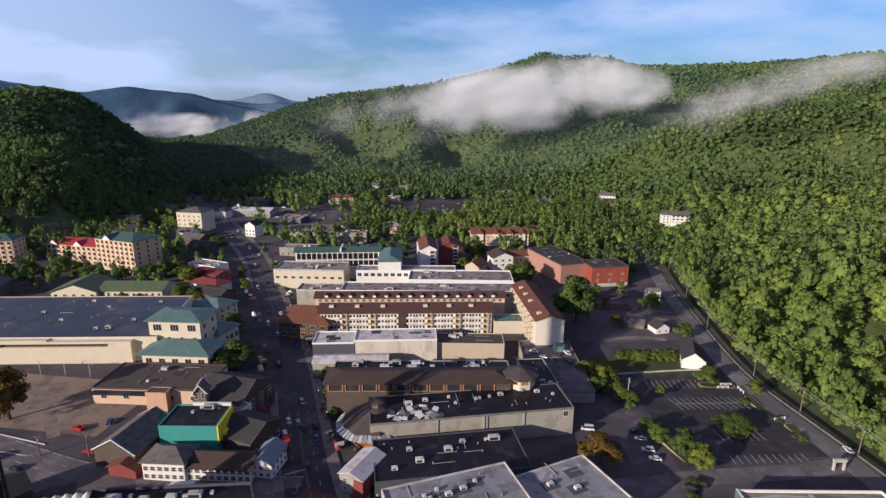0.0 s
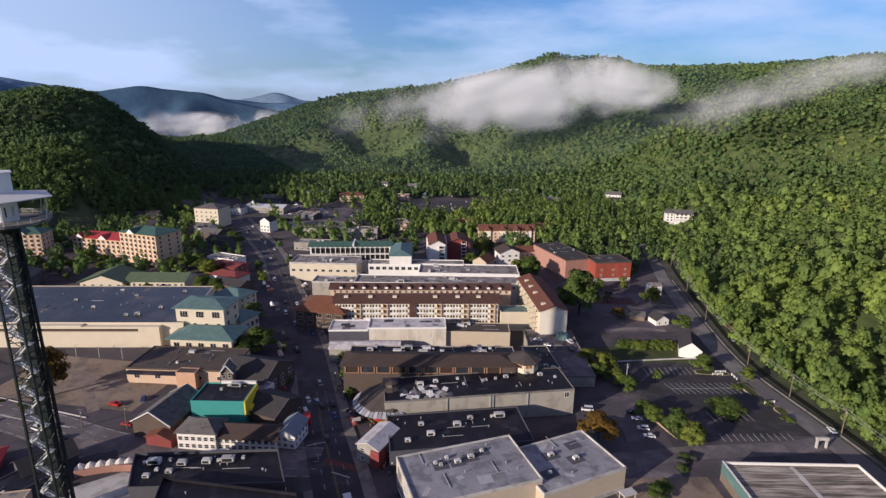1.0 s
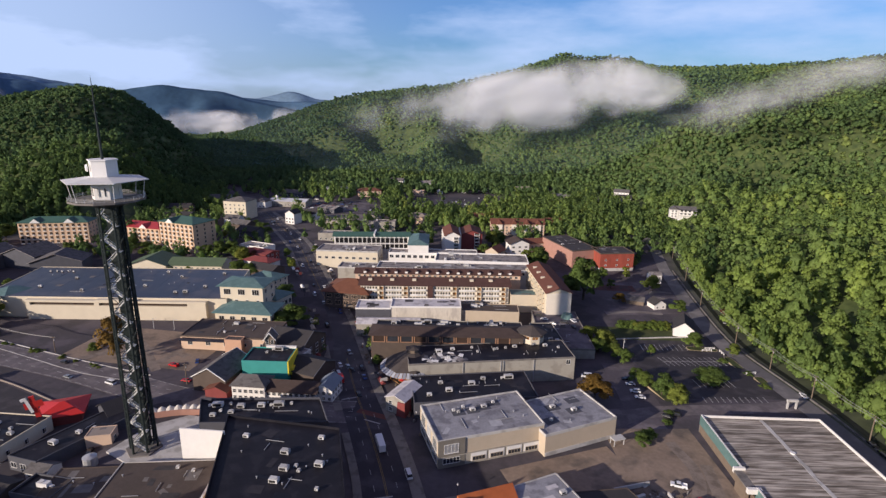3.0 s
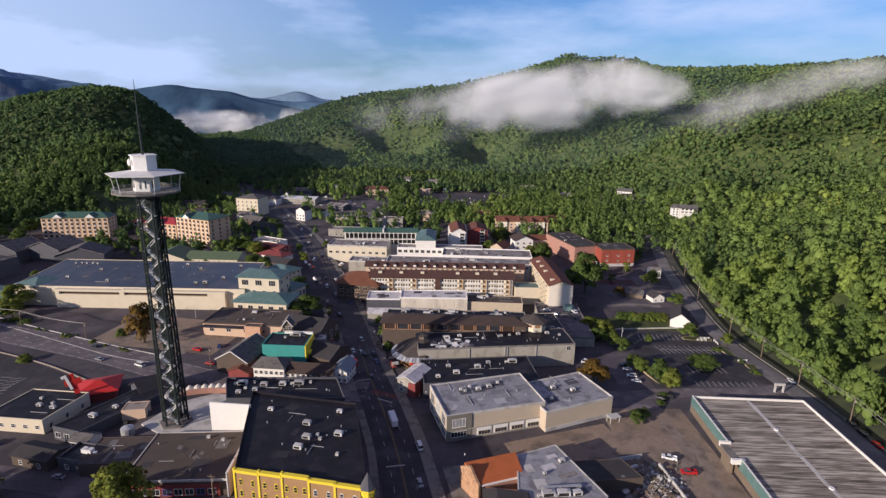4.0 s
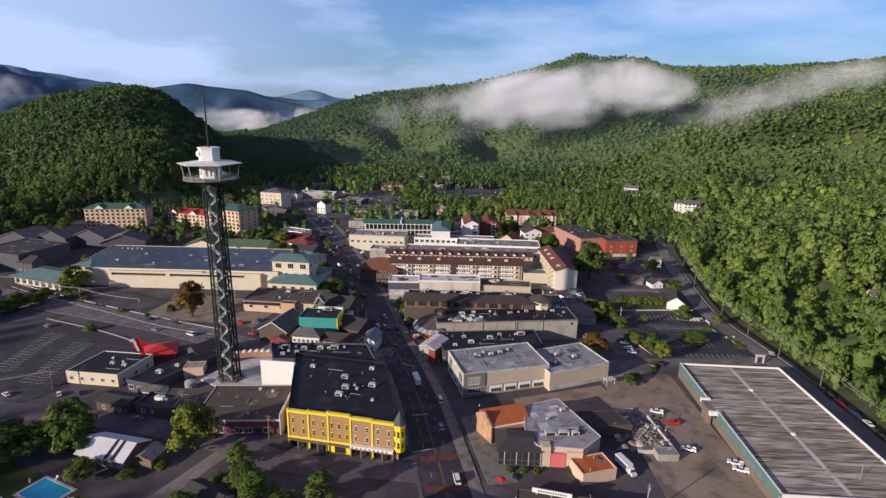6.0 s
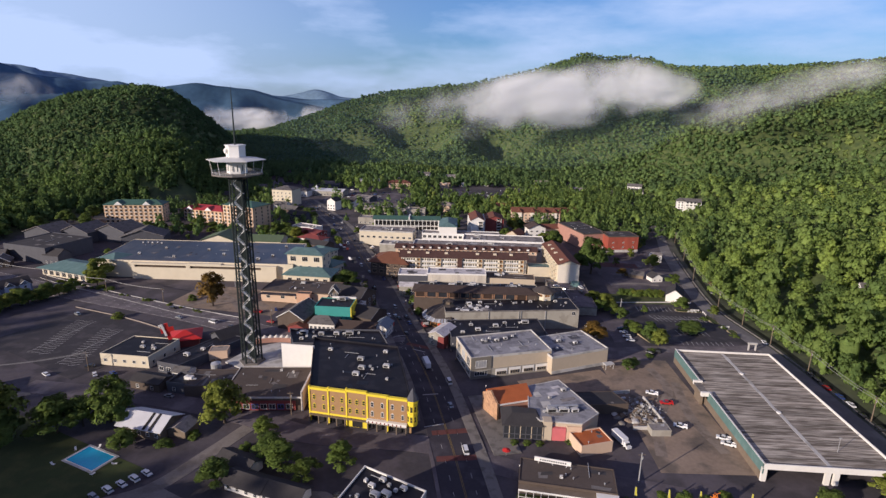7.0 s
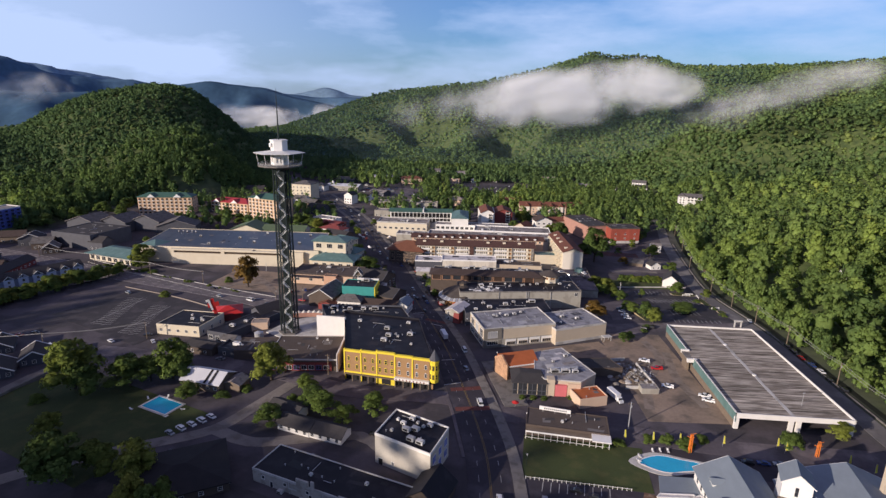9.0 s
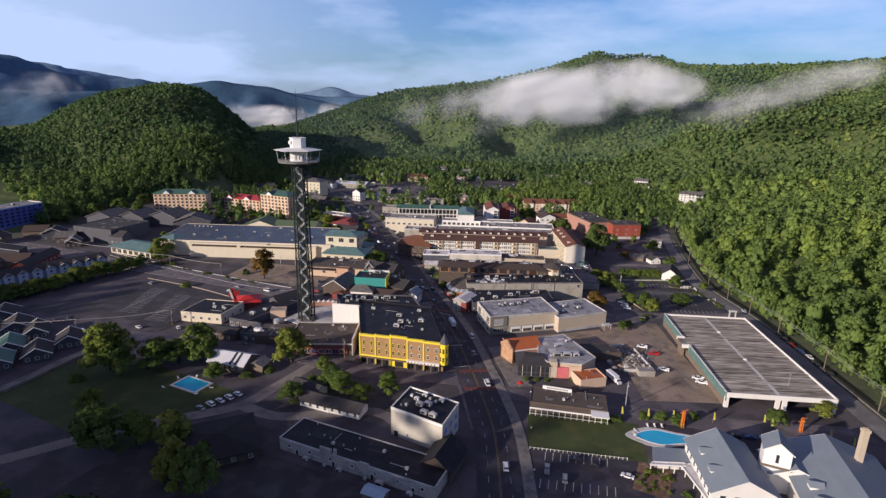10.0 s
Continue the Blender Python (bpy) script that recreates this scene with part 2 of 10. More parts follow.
BLUE_WALL = mat("blue_wall", (0.13, 0.17, 0.50), 0.8, 0.15, 0.3, 2.5)
PEACH = mat("peach_stucco", (0.60, 0.36, 0.24), 0.85, 0.1, 0.3, 2.5)
ORANGE_ROOF = mat("orange_metal_roof", (0.42, 0.115, 0.035), 0.6, 0.22, 0.3, 2.5)
METAL = mat("galvanised_metal", (0.52, 0.52, 0.52), 0.45, 0.2, 0.8, 5.0, metal=0.5)
UNIT = mat("pale_unit_casing", (0.56, 0.55, 0.53), 0.6, 0.15, 0.8, 4.0, tint=0.25)
STEEL = mat("dark_green_steel", (0.030, 0.040, 0.038), 0.55, 0.3, 0.4, 4.0, metal=0.3)
ALU = mat("bright_stair_metal", (0.80, 0.79, 0.75), 0.5, 0.15, 0.6, 3.0)
GLASS = glass_mat("window_glass", (0.035, 0.038, 0.045))
# flat dark colour for openings, standing in for the shade inside them
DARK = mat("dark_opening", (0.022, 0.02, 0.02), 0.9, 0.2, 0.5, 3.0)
WOOD = mat("weathered_wood", (0.19, 0.145, 0.105), 0.85, 0.25, 0.5, 5.0)
BARK = mat("tree_bark", (0.085, 0.065, 0.048), 0.95, 0.3, 0.6, 5.0, bump=0.5)
POOL = mat("pool_water", (0.02, 0.40, 0.64), 0.2, 0.12, 0.15, 1.2, spec=0.5)
RIVER = mat("dark_stream_water", (0.022, 0.024, 0.02), 0.6, 0.3, 0.1, 1.0, spec=0.15)
RUBBER = mat("black_rubber", (0.02, 0.02, 0.02), 0.85, 0.2, 1.0, 6.0)
RED_PAINT = mat("bright_red_paint", (0.55, 0.03, 0.025), 0.5, 0.12, 0.4, 3.0)
ORANGE_PAINT = mat("orange_paint", (0.72, 0.20, 0.03), 0.55, 0.12, 0.4, 3.0)
PINK = mat("pink_sign_panel", (0.62, 0.16, 0.17), 0.6, 0.1, 0.4, 3.0)
PARASOL = mat("pale_canvas", (0.62, 0.58, 0.52), 0.9, 0.12, 0.6, 4.0)
TRIM = mat("white_trim", (0.80, 0.78, 0.74), 0.6, 0.08, 0.4, 4.0)
CAR_PAINTS = [mat("white_car_paint", (0.72, 0.72, 0.72), 0.25, 0.05, 0.5, 3.0, spec=0.6), mat("silver_car_paint", (0.38, 0.39, 0.40), 0.25, 0.06, 0.5, 3.0, metal=0.4),
              mat("black_car_paint", (0.02, 0.02, 0.024), 0.2, 0.1, 0.5, 3.0, spec=0.6), mat("red_car_paint", (0.45, 0.02, 0.02), 0.25, 0.06, 0.5, 3.0, spec=0.6),
              mat("blue_car_paint", (0.03, 0.06, 0.20), 0.25, 0.06, 0.5, 3.0, spec=0.6)]
CAR_WORDS = ["white", "silver", "black", "red", "dark blue"]
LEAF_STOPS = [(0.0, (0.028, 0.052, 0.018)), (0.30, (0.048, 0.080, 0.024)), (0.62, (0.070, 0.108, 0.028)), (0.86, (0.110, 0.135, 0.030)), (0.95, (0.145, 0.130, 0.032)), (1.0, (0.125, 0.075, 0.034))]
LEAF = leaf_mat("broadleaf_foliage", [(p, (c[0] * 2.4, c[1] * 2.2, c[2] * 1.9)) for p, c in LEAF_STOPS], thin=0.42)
# far copy of the foliage: aerial haze put into its raised blue
WOODS_FAR = leaf_mat("hazed_mountain_foliage", [(p, (c[0] * 3.5, c[1] * 3.35, c[2] * 4.2)) for p, c in LEAF_STOPS], 0.14, False, 0.56)
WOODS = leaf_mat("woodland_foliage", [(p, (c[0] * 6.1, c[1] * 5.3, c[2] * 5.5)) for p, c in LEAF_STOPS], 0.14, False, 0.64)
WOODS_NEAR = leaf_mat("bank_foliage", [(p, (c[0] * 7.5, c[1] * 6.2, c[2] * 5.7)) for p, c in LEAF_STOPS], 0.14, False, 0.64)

# ---- building helpers ----
def smooth(v, a, b):
    k = min(1.0, max(0.0, (v - a) / (b - a)))
    return k * k * (3 - 2 * k)


def box(bm, x0, x1, y0, y1, z0, z1, mi=0):
    vs = [bm.verts.new(p) for p in ((x0, y0, z0), (x1, y0, z0), (x1, y1, z0), (x0, y1, z0), (x0, y0, z1), (x1, y0, z1), (x1, y1, z1), (x0, y1, z1))]
    for q in ((3, 2, 1, 0), (4, 5, 6, 7), (0, 1, 5, 4), (1, 2, 6, 5), (2, 3, 7, 6), (3, 0, 4, 7)):
        bm.faces.new([vs[i] for i in q]).material_index = mi


def prism(bm, pts, z0, z1, mi=0, top=None):
    """A closed prism over a polygon; top: another polygon for the upper face."""
    lo = [bm.verts.new((x, y, z0)) for x, y in pts]
    hi = [bm.verts.new((x, y, z1)) for x, y in (top or pts)]
    n = len(lo)
    bm.faces.new(lo[::-1]).material_index = mi
    bm.faces.new(hi).material_index = mi
    for i in range(n):
        bm.faces.new((lo[i], lo[(i + 1) % n], hi[(i + 1) % n], hi[i])).material_index = mi


def bar(bm, a, b, r, sides=4, r2=None, mi=0):
    a, b = Vector(a), Vector(b)
    r2 = r if r2 is None else r2
    d = (b - a).normalized()
    u = d.cross(Vector((0, 0, 1)) if abs(d.z) < 0.95 else Vector((1, 0, 0))).normalized()
    v = d.cross(u)
    ring = [[bm.verts.new(p + (u * math.cos(k) + v * math.sin(k)) * q) for k in [2 * math.pi * (i + 0.5) / sides for i in range(sides)]] for p, q in ((a, r), (b, r2))]
    bm.faces.new(ring[0]).material_index = mi
    bm.faces.new(ring[1][::-1]).material_index = mi
    for i in range(sides):
        j = (i + 1) % sides
        bm.faces.new((ring[0][j], ring[0][i], ring[1][i], ring[1][j])).material_index = mi


def ngon(n, r, turn=0.0, cx=0.0, cy=0.0):
    return [(cx + r * math.cos(2 * math.pi * i / n + turn), cy + r * math.sin(2 * math.pi * i / n + turn)) for i in range(n)]


def finish(bm, name, mats):
    me = bpy.data.meshes.new(name)
    bmesh.ops.recalc_face_normals(bm, faces=bm.faces)
    bm.to_mesh(me)
    bm.free()
    for m in (mats if isinstance(mats, (list, tuple)) else [mats]):
        me.materials.append(m)
    return me


def part(name, bm, mats, parent, label="", at=None):
    ob = new(name, bm if isinstance(bm, bpy.types.Mesh) else finish(bm, name, mats))
    ob.parent = parent
    if at is not None:
        ob.matrix_basis = at
    if label:
        ob["label"] = label
    return ob


def thing(name, label, category, x, y, z=None, rot=0.0, group="", kind=""):
    ob = new(name)
    ob.empty_display_size = 1.0
    ob.matrix_basis = pose(x, y, land(x, y) if z is None else z, 0, 0, rot)
    return tagged(ob, label, category, group, kind)


def solid(name, bm, mats, label, category, x=0.0, y=0.0, z=0.0, rot=0.0, group="", kind=""):
    ob = new(name, finish(bm, name, mats))
    ob.matrix_basis = pose(x, y, z, 0, 0, rot)
    return tagged(ob, label, category, group, kind)


# ---- the lie of the land ----
# bearing, distance of the foot of the slope, distance and height of the crest, from the middle of the town
HILLS = [
    # bearings -165 to -64 are unseen slopes, added to cast shade on the valley
    (-180, 420, 900, 90), (-165, 370, 660, 94), (-157, 350, 600, 124), (-148, 340, 575, 152), (-140, 338, 566, 162), (-130, 345, 580, 167), (-124, 348, 590, 161), (-120, 350, 600, 149), (-114, 370, 630, 146), (-107, 405, 700, 138), (-103, 415, 690, 146), (-98, 425, 690, 148), (-94, 450, 780, 120), (-91, 480, 1000, 145), (-84, 520, 1040, 150), (-78, 540, 1080, 175), (-71, 560, 1100, 170), (-64, 560, 1200, 120), (-55, 560, 1300, 70), (-48, 610, 1310, 50),
    (-46, 620, 1290, 66), (-44, 625, 1290, 96), (-42, 630, 1290, 116), (-40, 630, 1290, 130), (-38, 630, 1290, 140), (-36, 630, 1290, 147), (-34.4, 630, 1290, 149), (-33, 635, 1290, 146), (-32, 640, 1290, 138), (-30, 665, 1280, 103), (-28, 700, 1280, 62), (-26, 800, 1300, 20),
    (-23.5, 1050, 1850, 20), (-19, 1180, 1950, 68), (-14, 1150, 1950, 126), (-7.3, 1090, 1950, 180), (-2.7, 1060, 1970, 205), (2, 1030, 2000, 232), (5.9, 1000, 2050, 270),
    (9, 970, 2120, 309), (11, 960, 2150, 330), (13, 920, 2150, 306), (17.3, 800, 2150, 309), (20.5, 690, 1950, 268), (26.6, 490, 1850, 264), (33, 365, 1700, 252),
    (39.5, 278, 1500, 250), (50, 228, 1200, 236), (70, 184, 900, 220), (90, 176, 900, 190), (120, 240, 900, 140), (180, 420, 900, 90)]
HILL_T = np.array(HILLS, float)


def land(x, y):
    r, a = math.hypot(x, y), math.degrees(math.atan2(x, y))
    foot, crest, top = (float(np.interp(a, HILL_T[:, 0], HILL_T[:, k])) for k in (1, 2, 3))
    base = -6 * smooth(y, 150, 260) * smooth(x, -140, -60)
    base += 3.0 * (1 - smooth(math.hypot(x + 112, y - 126), 16, 40))
    base += 5.0 * smooth(x, -250, -340) * smooth(y, 340, 420)
    k = (r - foot) / (crest - foot)
    if k <= 0:
        return base
    n1 = noise.noise((x * 0.0042, y * 0.0042, 1.7))
    n2 = noise.noise((x * 0.0105, y * 0.0105, 5.1))
    if k < 1:
        bend = float(np.interp(a, (-60, -43, -37, -34, -31, -27, -24), (1.1, 0.6, 0.42, 0.5, 0.7, 1.2, 1.28)))
        up = k ** bend * (1.12 - 0.12 * k)
        wide = 1 + 0.45 * smooth(a, -22, -12) * (1 - smooth(a, 6, 13))
        fold = (n1 * 0.33 + n2 * 0.18 * wide) * wide * math.sin(math.pi * min(1, k * 1.05))
    else:
        up = max(0.2, 1 - 0.55 * (k - 1))
        fold = n1 * 0.1
    return base + max(top, 4) * (up + fold * min(1, k * 4))


BANK_Y, BANK_X = (-150, 100, 180, 250, 320, 400, 470, 520), (174, 173, 172, 176, 188, 205, 221, 234)


def wooded(x, y):
    r, a = math.hypot(x, y), math.degrees(math.atan2(x, y))
    k = (r - float(np.interp(a, HILL_T[:, 0], HILL_T[:, 1]))) / 40
    if x > 100 and -150 < y < 520:
        edge = float(np.interp(y, BANK_Y, BANK_X))        # the trees stand right up to the road along the bank
        k = (x - edge) / 40
    return k


def ground_sheet():
    na = 300
    rs = [i * 11.0 for i in range(1, 62)]
    while rs[-1] < 4700:
        rs.append(rs[-1] * 1.055)
    vs, mask = [(0, 0, land(0, 0))], [0.0]
    for r in rs:
        for i in range(na):
            a = 2 * math.pi * i / na
            x, y = r * math.sin(a), r * math.cos(a)
            vs.append((x, y, land(x, y)))
            mask.append(min(1.0, max(0.0, wooded(x, y) + 0.6)))
    fs = [(0, 1 + (i + 1) % na, 1 + i) for i in range(na)]
    for k in range(len(rs) - 1):
        b = 1 + k * na
        for i in range(na):
            j = (i + 1) % na
            fs.append((b + i, b + j, b + na + j, b + na + i))
    me = bpy.data.meshes.new("ground")
    me.from_pydata(vs, [], fs)
    me.attributes.new("woods", "FLOAT", "POINT").data.foreach_set("value", mask)
    me.polygons.foreach_set("use_smooth", [True] * len(fs))
    m = mat("valley_ground", (0.092, 0.079, 0.089), 0.95, 0.35, 0.03, 0.5, bump=0.3, second=(0.060, 0.053, 0.059), second_at=(0.46, 0.56))
    t = m.node_tree
    b = t.nodes["Principled BSDF"]
    town = b.inputs["Base Color"].links[0].from_socket
    at = t.nodes.new("ShaderNodeAttribute")
    at.attribute_name = "woods"
    no = t.nodes.new("ShaderNodeTexNoise")
    no.inputs["Scale"].default_value, no.inputs["Detail"].default_value = 0.11, 9.0
    co = t.nodes.new("ShaderNodeTexCoord")
    t.links.new(co.outputs["Object"], no.inputs["Vector"])
    rp = t.nodes.new("ShaderNodeValToRGB")
    rp.color_ramp.elements[0].position, rp.color_ramp.elements[1].position = 0.35, 0.68
    rp.color_ramp.elements[0].color, rp.color_ramp.elements[1].color = (0.050, 0.075, 0.025, 1), (0.120, 0.155, 0.047, 1)
    t.links.new(no.outputs["Fac"], rp.inputs["Fac"])
    mx = t.nodes.new("ShaderNodeMix")
    mx.data_type = "RGBA"
    t.links.new(at.outputs["Fac"], mx.inputs["Factor"])
    t.links.new(town, mx.inputs[6])
    t.links.new(rp.outputs["Color"], mx.inputs[7])
    t.links.new(mx.outputs[2], b.inputs["Base Color"])
    me.materials.append(m)
    return tagged(new("ground", me), "valley floor of worn asphalt and scrub under wooded slopes", "ground", kind="structure")


ground_sheet()


# ---- roads, pavements and lots ----
def resample(pts, step=5.0):
    """A smooth line through the points, in even steps."""
    P = [Vector((p[0], p[1], 0)) for p in pts]
    P = [P[0] * 2 - P[1]] + P + [P[-1] * 2 - P[-2]]
    out = []
    for i in range(1, len(P) - 2):
        n = max(2, int((P[i + 1] - P[i]).length / step))
        for k in range(n):
            s = k / n
            a, b, c, d = P[i - 1:i + 3]
            out.append(0.5 * (2 * b + (c - a) * s + (2 * a - 5 * b + 4 * c - d) * s * s + (3 * b - a - 3 * c + d) * s ** 3))
    out.append(P[-2])
    return out


def ribbon(bm, line, left, right, lift, depth=0.5, mi=0):
    """A strip with thickness along a line, from left to right of it (metres), lying on the land."""
    rows = []
    for i, p in enumerate(line):
        d = (line[min(i + 1, len(line) - 1)] - line[max(i - 1, 0)]).normalized()
        nrm = Vector((d.y, -d.x, 0))
        a, b = p + nrm * left, p + nrm * right
        za, zb, zc = land(a.x, a.y), land(b.x, b.y), land(p.x, p.y)
        za, zb = 0.5 * (za + zc) + lift, 0.5 * (zb + zc) + lift
        rows.append([bm.verts.new(q) for q in ((a.x, a.y, za), (b.x, b.y, zb), (b.x, b.y, zb - depth), (a.x, a.y, za - depth))])
    for r, s in zip(rows, rows[1:]):
        for k in range(4):
            bm.faces.new((r[k], r[(k + 1) % 4], s[(k + 1) % 4], s[k])).material_index = mi
    bm.faces.new(rows[0]).material_index = mi
    bm.faces.new(rows[-1][::-1]).material_index = mi


def strip(name, pts, left, right, lift, material, label, category, depth=0.5):
    bm = bmesh.new()
    ribbon(bm, resample(pts), left, right, lift, depth)
    return solid(name, bm, material, label, category, kind="structure")


def patch(name, cx, cy, w, d, rot, lift, material, label, category, step=6.0, kind="structure", corner=0.0):
    """A level yard or lot that follows the land."""
    bm = bmesh.new()
    nx, ny = max(1, int(w / step)), max(1, int(d / step))
    m = pose(cx, cy, 0, 0, 0, rot)
    g = []
    for j in range(ny + 1):
        row = []
        for i in range(nx + 1):
            p = m @ Vector((w * (i / nx - 0.5), d * (j / ny - 0.5), 0))
            row.append(bm.verts.new((p.x, p.y, land(p.x, p.y) + lift)))
        g.append(row)
    for j in range(ny):
        for i in range(nx):
            bm.faces.new((g[j][i], g[j][i + 1], g[j + 1][i + 1], g[j + 1][i]))
    edge = [e for e in bm.edges if len(e.link_faces) == 1]
    for v in [x for x in bmesh.ops.extrude_edge_only(bm, edges=edge)["geom"] if isinstance(x, bmesh.types.BMVert)]:
        v.co.z -= 0.6
    return solid(name, bm, material, label, category, kind=kind)


GRAVEL = mat("pale_gravel", (0.21, 0.185, 0.165), 0.95, 0.35, 0.08, 1.2, bump=0.3, second=(0.15, 0.13, 0.115))
STREET_WORN = mat("worn_street_asphalt", (0.062, 0.057, 0.066), 0.85, 0.3, 0.05, 0.9, bump=0.2, second=(0.09, 0.083, 0.092))
MAIN = [(-3, -420), (-3, -200), (-4, -60), (-5, -8), (-7, 26), (-13, 57), (-18, 78), (-27, 113), (-37, 144), (-49, 178), (-61, 218), (-78, 270), (-103, 330), (-129, 393), (-151, 445), (-188, 515), (-236, 600), (-292, 690), (-330, 750)]
CROSS = [(-215, 96), (-150, 90), (-105, 80), (-70, 68.5), (-22, 66), (8, 54), (48, 47.5), (88, 40), (150, 38)]
SIDE = [(-46, 157), (-90, 158), (-130, 166), (-194, 190), (-300, 222), (-420, 262), (-540, 290)]
RIVER_ROAD = [(158, -300), (158, -60), (158, 40), (158, 120), (157, 190), (158, 255), (167, 320), (181, 400), (200, 480), (214, 560), (222, 640)]
strip("road", CROSS, -5.5, 5.5, 0.10, ASPHALT_OLD, "worn grey asphalt cross street beside the lots", "road")
strip("road", SIDE, -9, 9, 0.11, mat("bleached_asphalt", (0.128, 0.111, 0.116), 0.9, 0.42, 0.09, 0.9, bump=0.2, second=(0.178, 0.155, 0.156)), "wide grey asphalt side street with worn lanes", "road")
strip("road", RIVER_ROAD, -5, 4.5, 0.10, mat("pale_road_asphalt", (0.155, 0.145, 0.145), 0.9, 0.3, 0.05, 0.7, bump=0.2, second=(0.215, 0.20, 0.195)), "narrow grey asphalt road along the wooded bank", "road")
strip("road", MAIN[8:], -8.2, 8.2, 0.126, STREET_WORN, "worn grey main street running up the valley", "road")
strip("road", MAIN[:10], -8.2, 8.2, 0.13, ASPHALT, "dark asphalt main street running through the town", "road")
strip("pavement", MAIN[2:17], 8.2, 12.6, 0.27, CONCRETE, "concrete pavement with kerb along the main street", "pavement")
strip("pavement", MAIN[4:6] + [(-16.2, 70)], -9.6, -8.2, 0.24, ASPHALT_OLD, "concrete pavement with kerb along the main street", "pavement")
strip("pavement", [(-21, 84)] + MAIN[7:9], -11.2, -8.2, 0.27, CONCRETE, "concrete pavement with kerb along the main street", "pavement")
strip("pavement", [(-43, 161)] + MAIN[9:16], -11.6, -8.2, 0.27, CONCRETE, "concrete pavement with kerb along the main street", "pavement")
strip("pavement", RIVER_ROAD[1:8], 6.0, 6.7, 0.6, CONCRETE, "grey concrete river wall beside the road", "wall", depth=1.6)
strip("river", [(168.5, -300), (168.5, 60), (168, 150), (168, 200), (170, 255), (180, 320), (195, 400), (214, 480)], -1.6, 1.8, 0.06, RIVER, "dark shaded stream below the road", "river")
strip("drive", [(-220, -32), (-190, -13), (-165, 6), (-138, 21), (-118, 33), (-107, 54), (-99, 72)], -3.2, 3.2, 0.09, GRAVEL, "pale worn driveway between lawn and trees", "driveway")
strip("drive", [(-118, 33), (-100, 26), (-80, 30), (-58, 34), (-48, 27)], -3.0, 3.0, 0.085, GRAVEL, "worn service lane behind the low shops", "driveway")


def dashes(line, off, width, length, gap, lift, bm, start=0, stop=None):
    run, walked = resample(line, 1.0), 0.0
    for i, (a, b) in enumerate(zip(run, run[1:])):
        walked += (b - a).length
        if walked < start or (stop and walked > stop):
            continue
        if gap and walked % (length + gap) > length:
            continue
        ribbon(bm, [a, b], off - width / 2, off + width / 2, lift, 0.02)


bm = bmesh.new()
dashes(MAIN[2:17], -0.25, 0.16, 1, 0, 0.15, bm)
dashes(MAIN[2:17], 0.25, 0.16, 1, 0, 0.15, bm)
solid("road_marking", bm, YELLOW_PAINT, "worn double yellow centre line on the main street", "road marking", kind="structure")
bm = bmesh.new()
dashes(MAIN[2:17], -4.0, 0.16, 3, 6, 0.15, bm)
dashes(MAIN[2:17], 4.0, 0.16, 3, 6, 0.15, bm)
dashes(SIDE, 0.0, 0.16, 3, 6, 0.14, bm)
for off_ in (-8.4, 8.4, -4.2, 4.2):
    dashes(SIDE, off_, 0.18, 5 if abs(off_) > 5 else 3, 2 if abs(off_) > 5 else 6, 0.14, bm)
solid("road_marking", bm, WHITE_PAINT, "broken white lane lines on the streets", "road marking", kind="structure")
bm = bmesh.new()
for x0, y0, x1, y1 in ((-53, 167, -46, 170), (-30, 103.5, -23, 105), (-27, 78, -19, 81), (-40, 151, -33, 148)):
    ribbon(bm, [Vector((x0, y0, 0)), Vector((x1, y1, 0))], -0.3, 0.3, 0.155, 0.02)
solid("road_marking", bm, WHITE_PAINT, "white stop lines across the main street", "road marking", kind="structure")

patch("pavement", 1.5, 84, 11, 44, 14, 0.24, CONCRETE, "broad paved corner in front of the restaurant", "pavement", step=4)
BRICKWAY = mat("dark_red_crossing", (0.13, 0.045, 0.038), 0.85, 0.25, 0.3, 3.0)
for x0, y0, x1, y1 in ((-23.5, 74, -7, 77.5), (-20.5, 57.5, -4.5, 60), (-44, 158, -29, 152)):
    bm = bmesh.new()
    ribbon(bm, resample([(x0, y0), (x1, y1)], 2.0), -1.6, 1.6, 0.15, 0.05)
    solid("crossing", bm, BRICKWAY, "dark red paved crossing over the main street", "crossing", kind="structure")
patch("lot", 126, 217, 60, 82, 1, 0.06, ASPHALT_NEW, "dark asphalt car park with white bay lines beside the road", "car park")
strip("drive", [(64, 152), (76, 159.5), (92, 163.5), (112, 165.5), (134, 167.5), (152, 171)], -4.2, 4.2, 0.085, mat("bleached_asphalt", (0.135, 0.125, 0.122), 0.9, 0.35, 0.08, 1.0, bump=0.2, second=(0.095, 0.088, 0.088)), "worn pale drive between the deck and the car park", "driveway")
patch("lot", 84, 190, 17, 52, -4, 0.05, ASPHALT_OLD, "grey asphalt strip with parked cars behind the shops", "car park")
patch("lot", -224, 147, 84, 58, -25, 0.06, ASPHALT_NEW, "broad dark asphalt car park with faded bay lines", "car park")
for k_, line_ in enumerate(([(-200, 196), (-186, 208), (-160, 214), (-142, 206)], [(-196, 230), (-176, 222), (-158, 200), (-150, 190)], [(-150, 232), (-148, 216), (-154, 198)], [(66, 66), (72, 90), (86, 118), (84, 140)], [(92, 70), (88, 96), (92, 126)])):
    strip("track", line_, -2.2, 2.2, 0.06 + 0.004 * k_, mat("pale_wheel_track", (0.235, 0.190, 0.155), 0.95, 0.4, 0.15, 1.5, bump=0.3, second=(0.17, 0.135, 0.11)), "pale wheel track across the bare lot", "track")
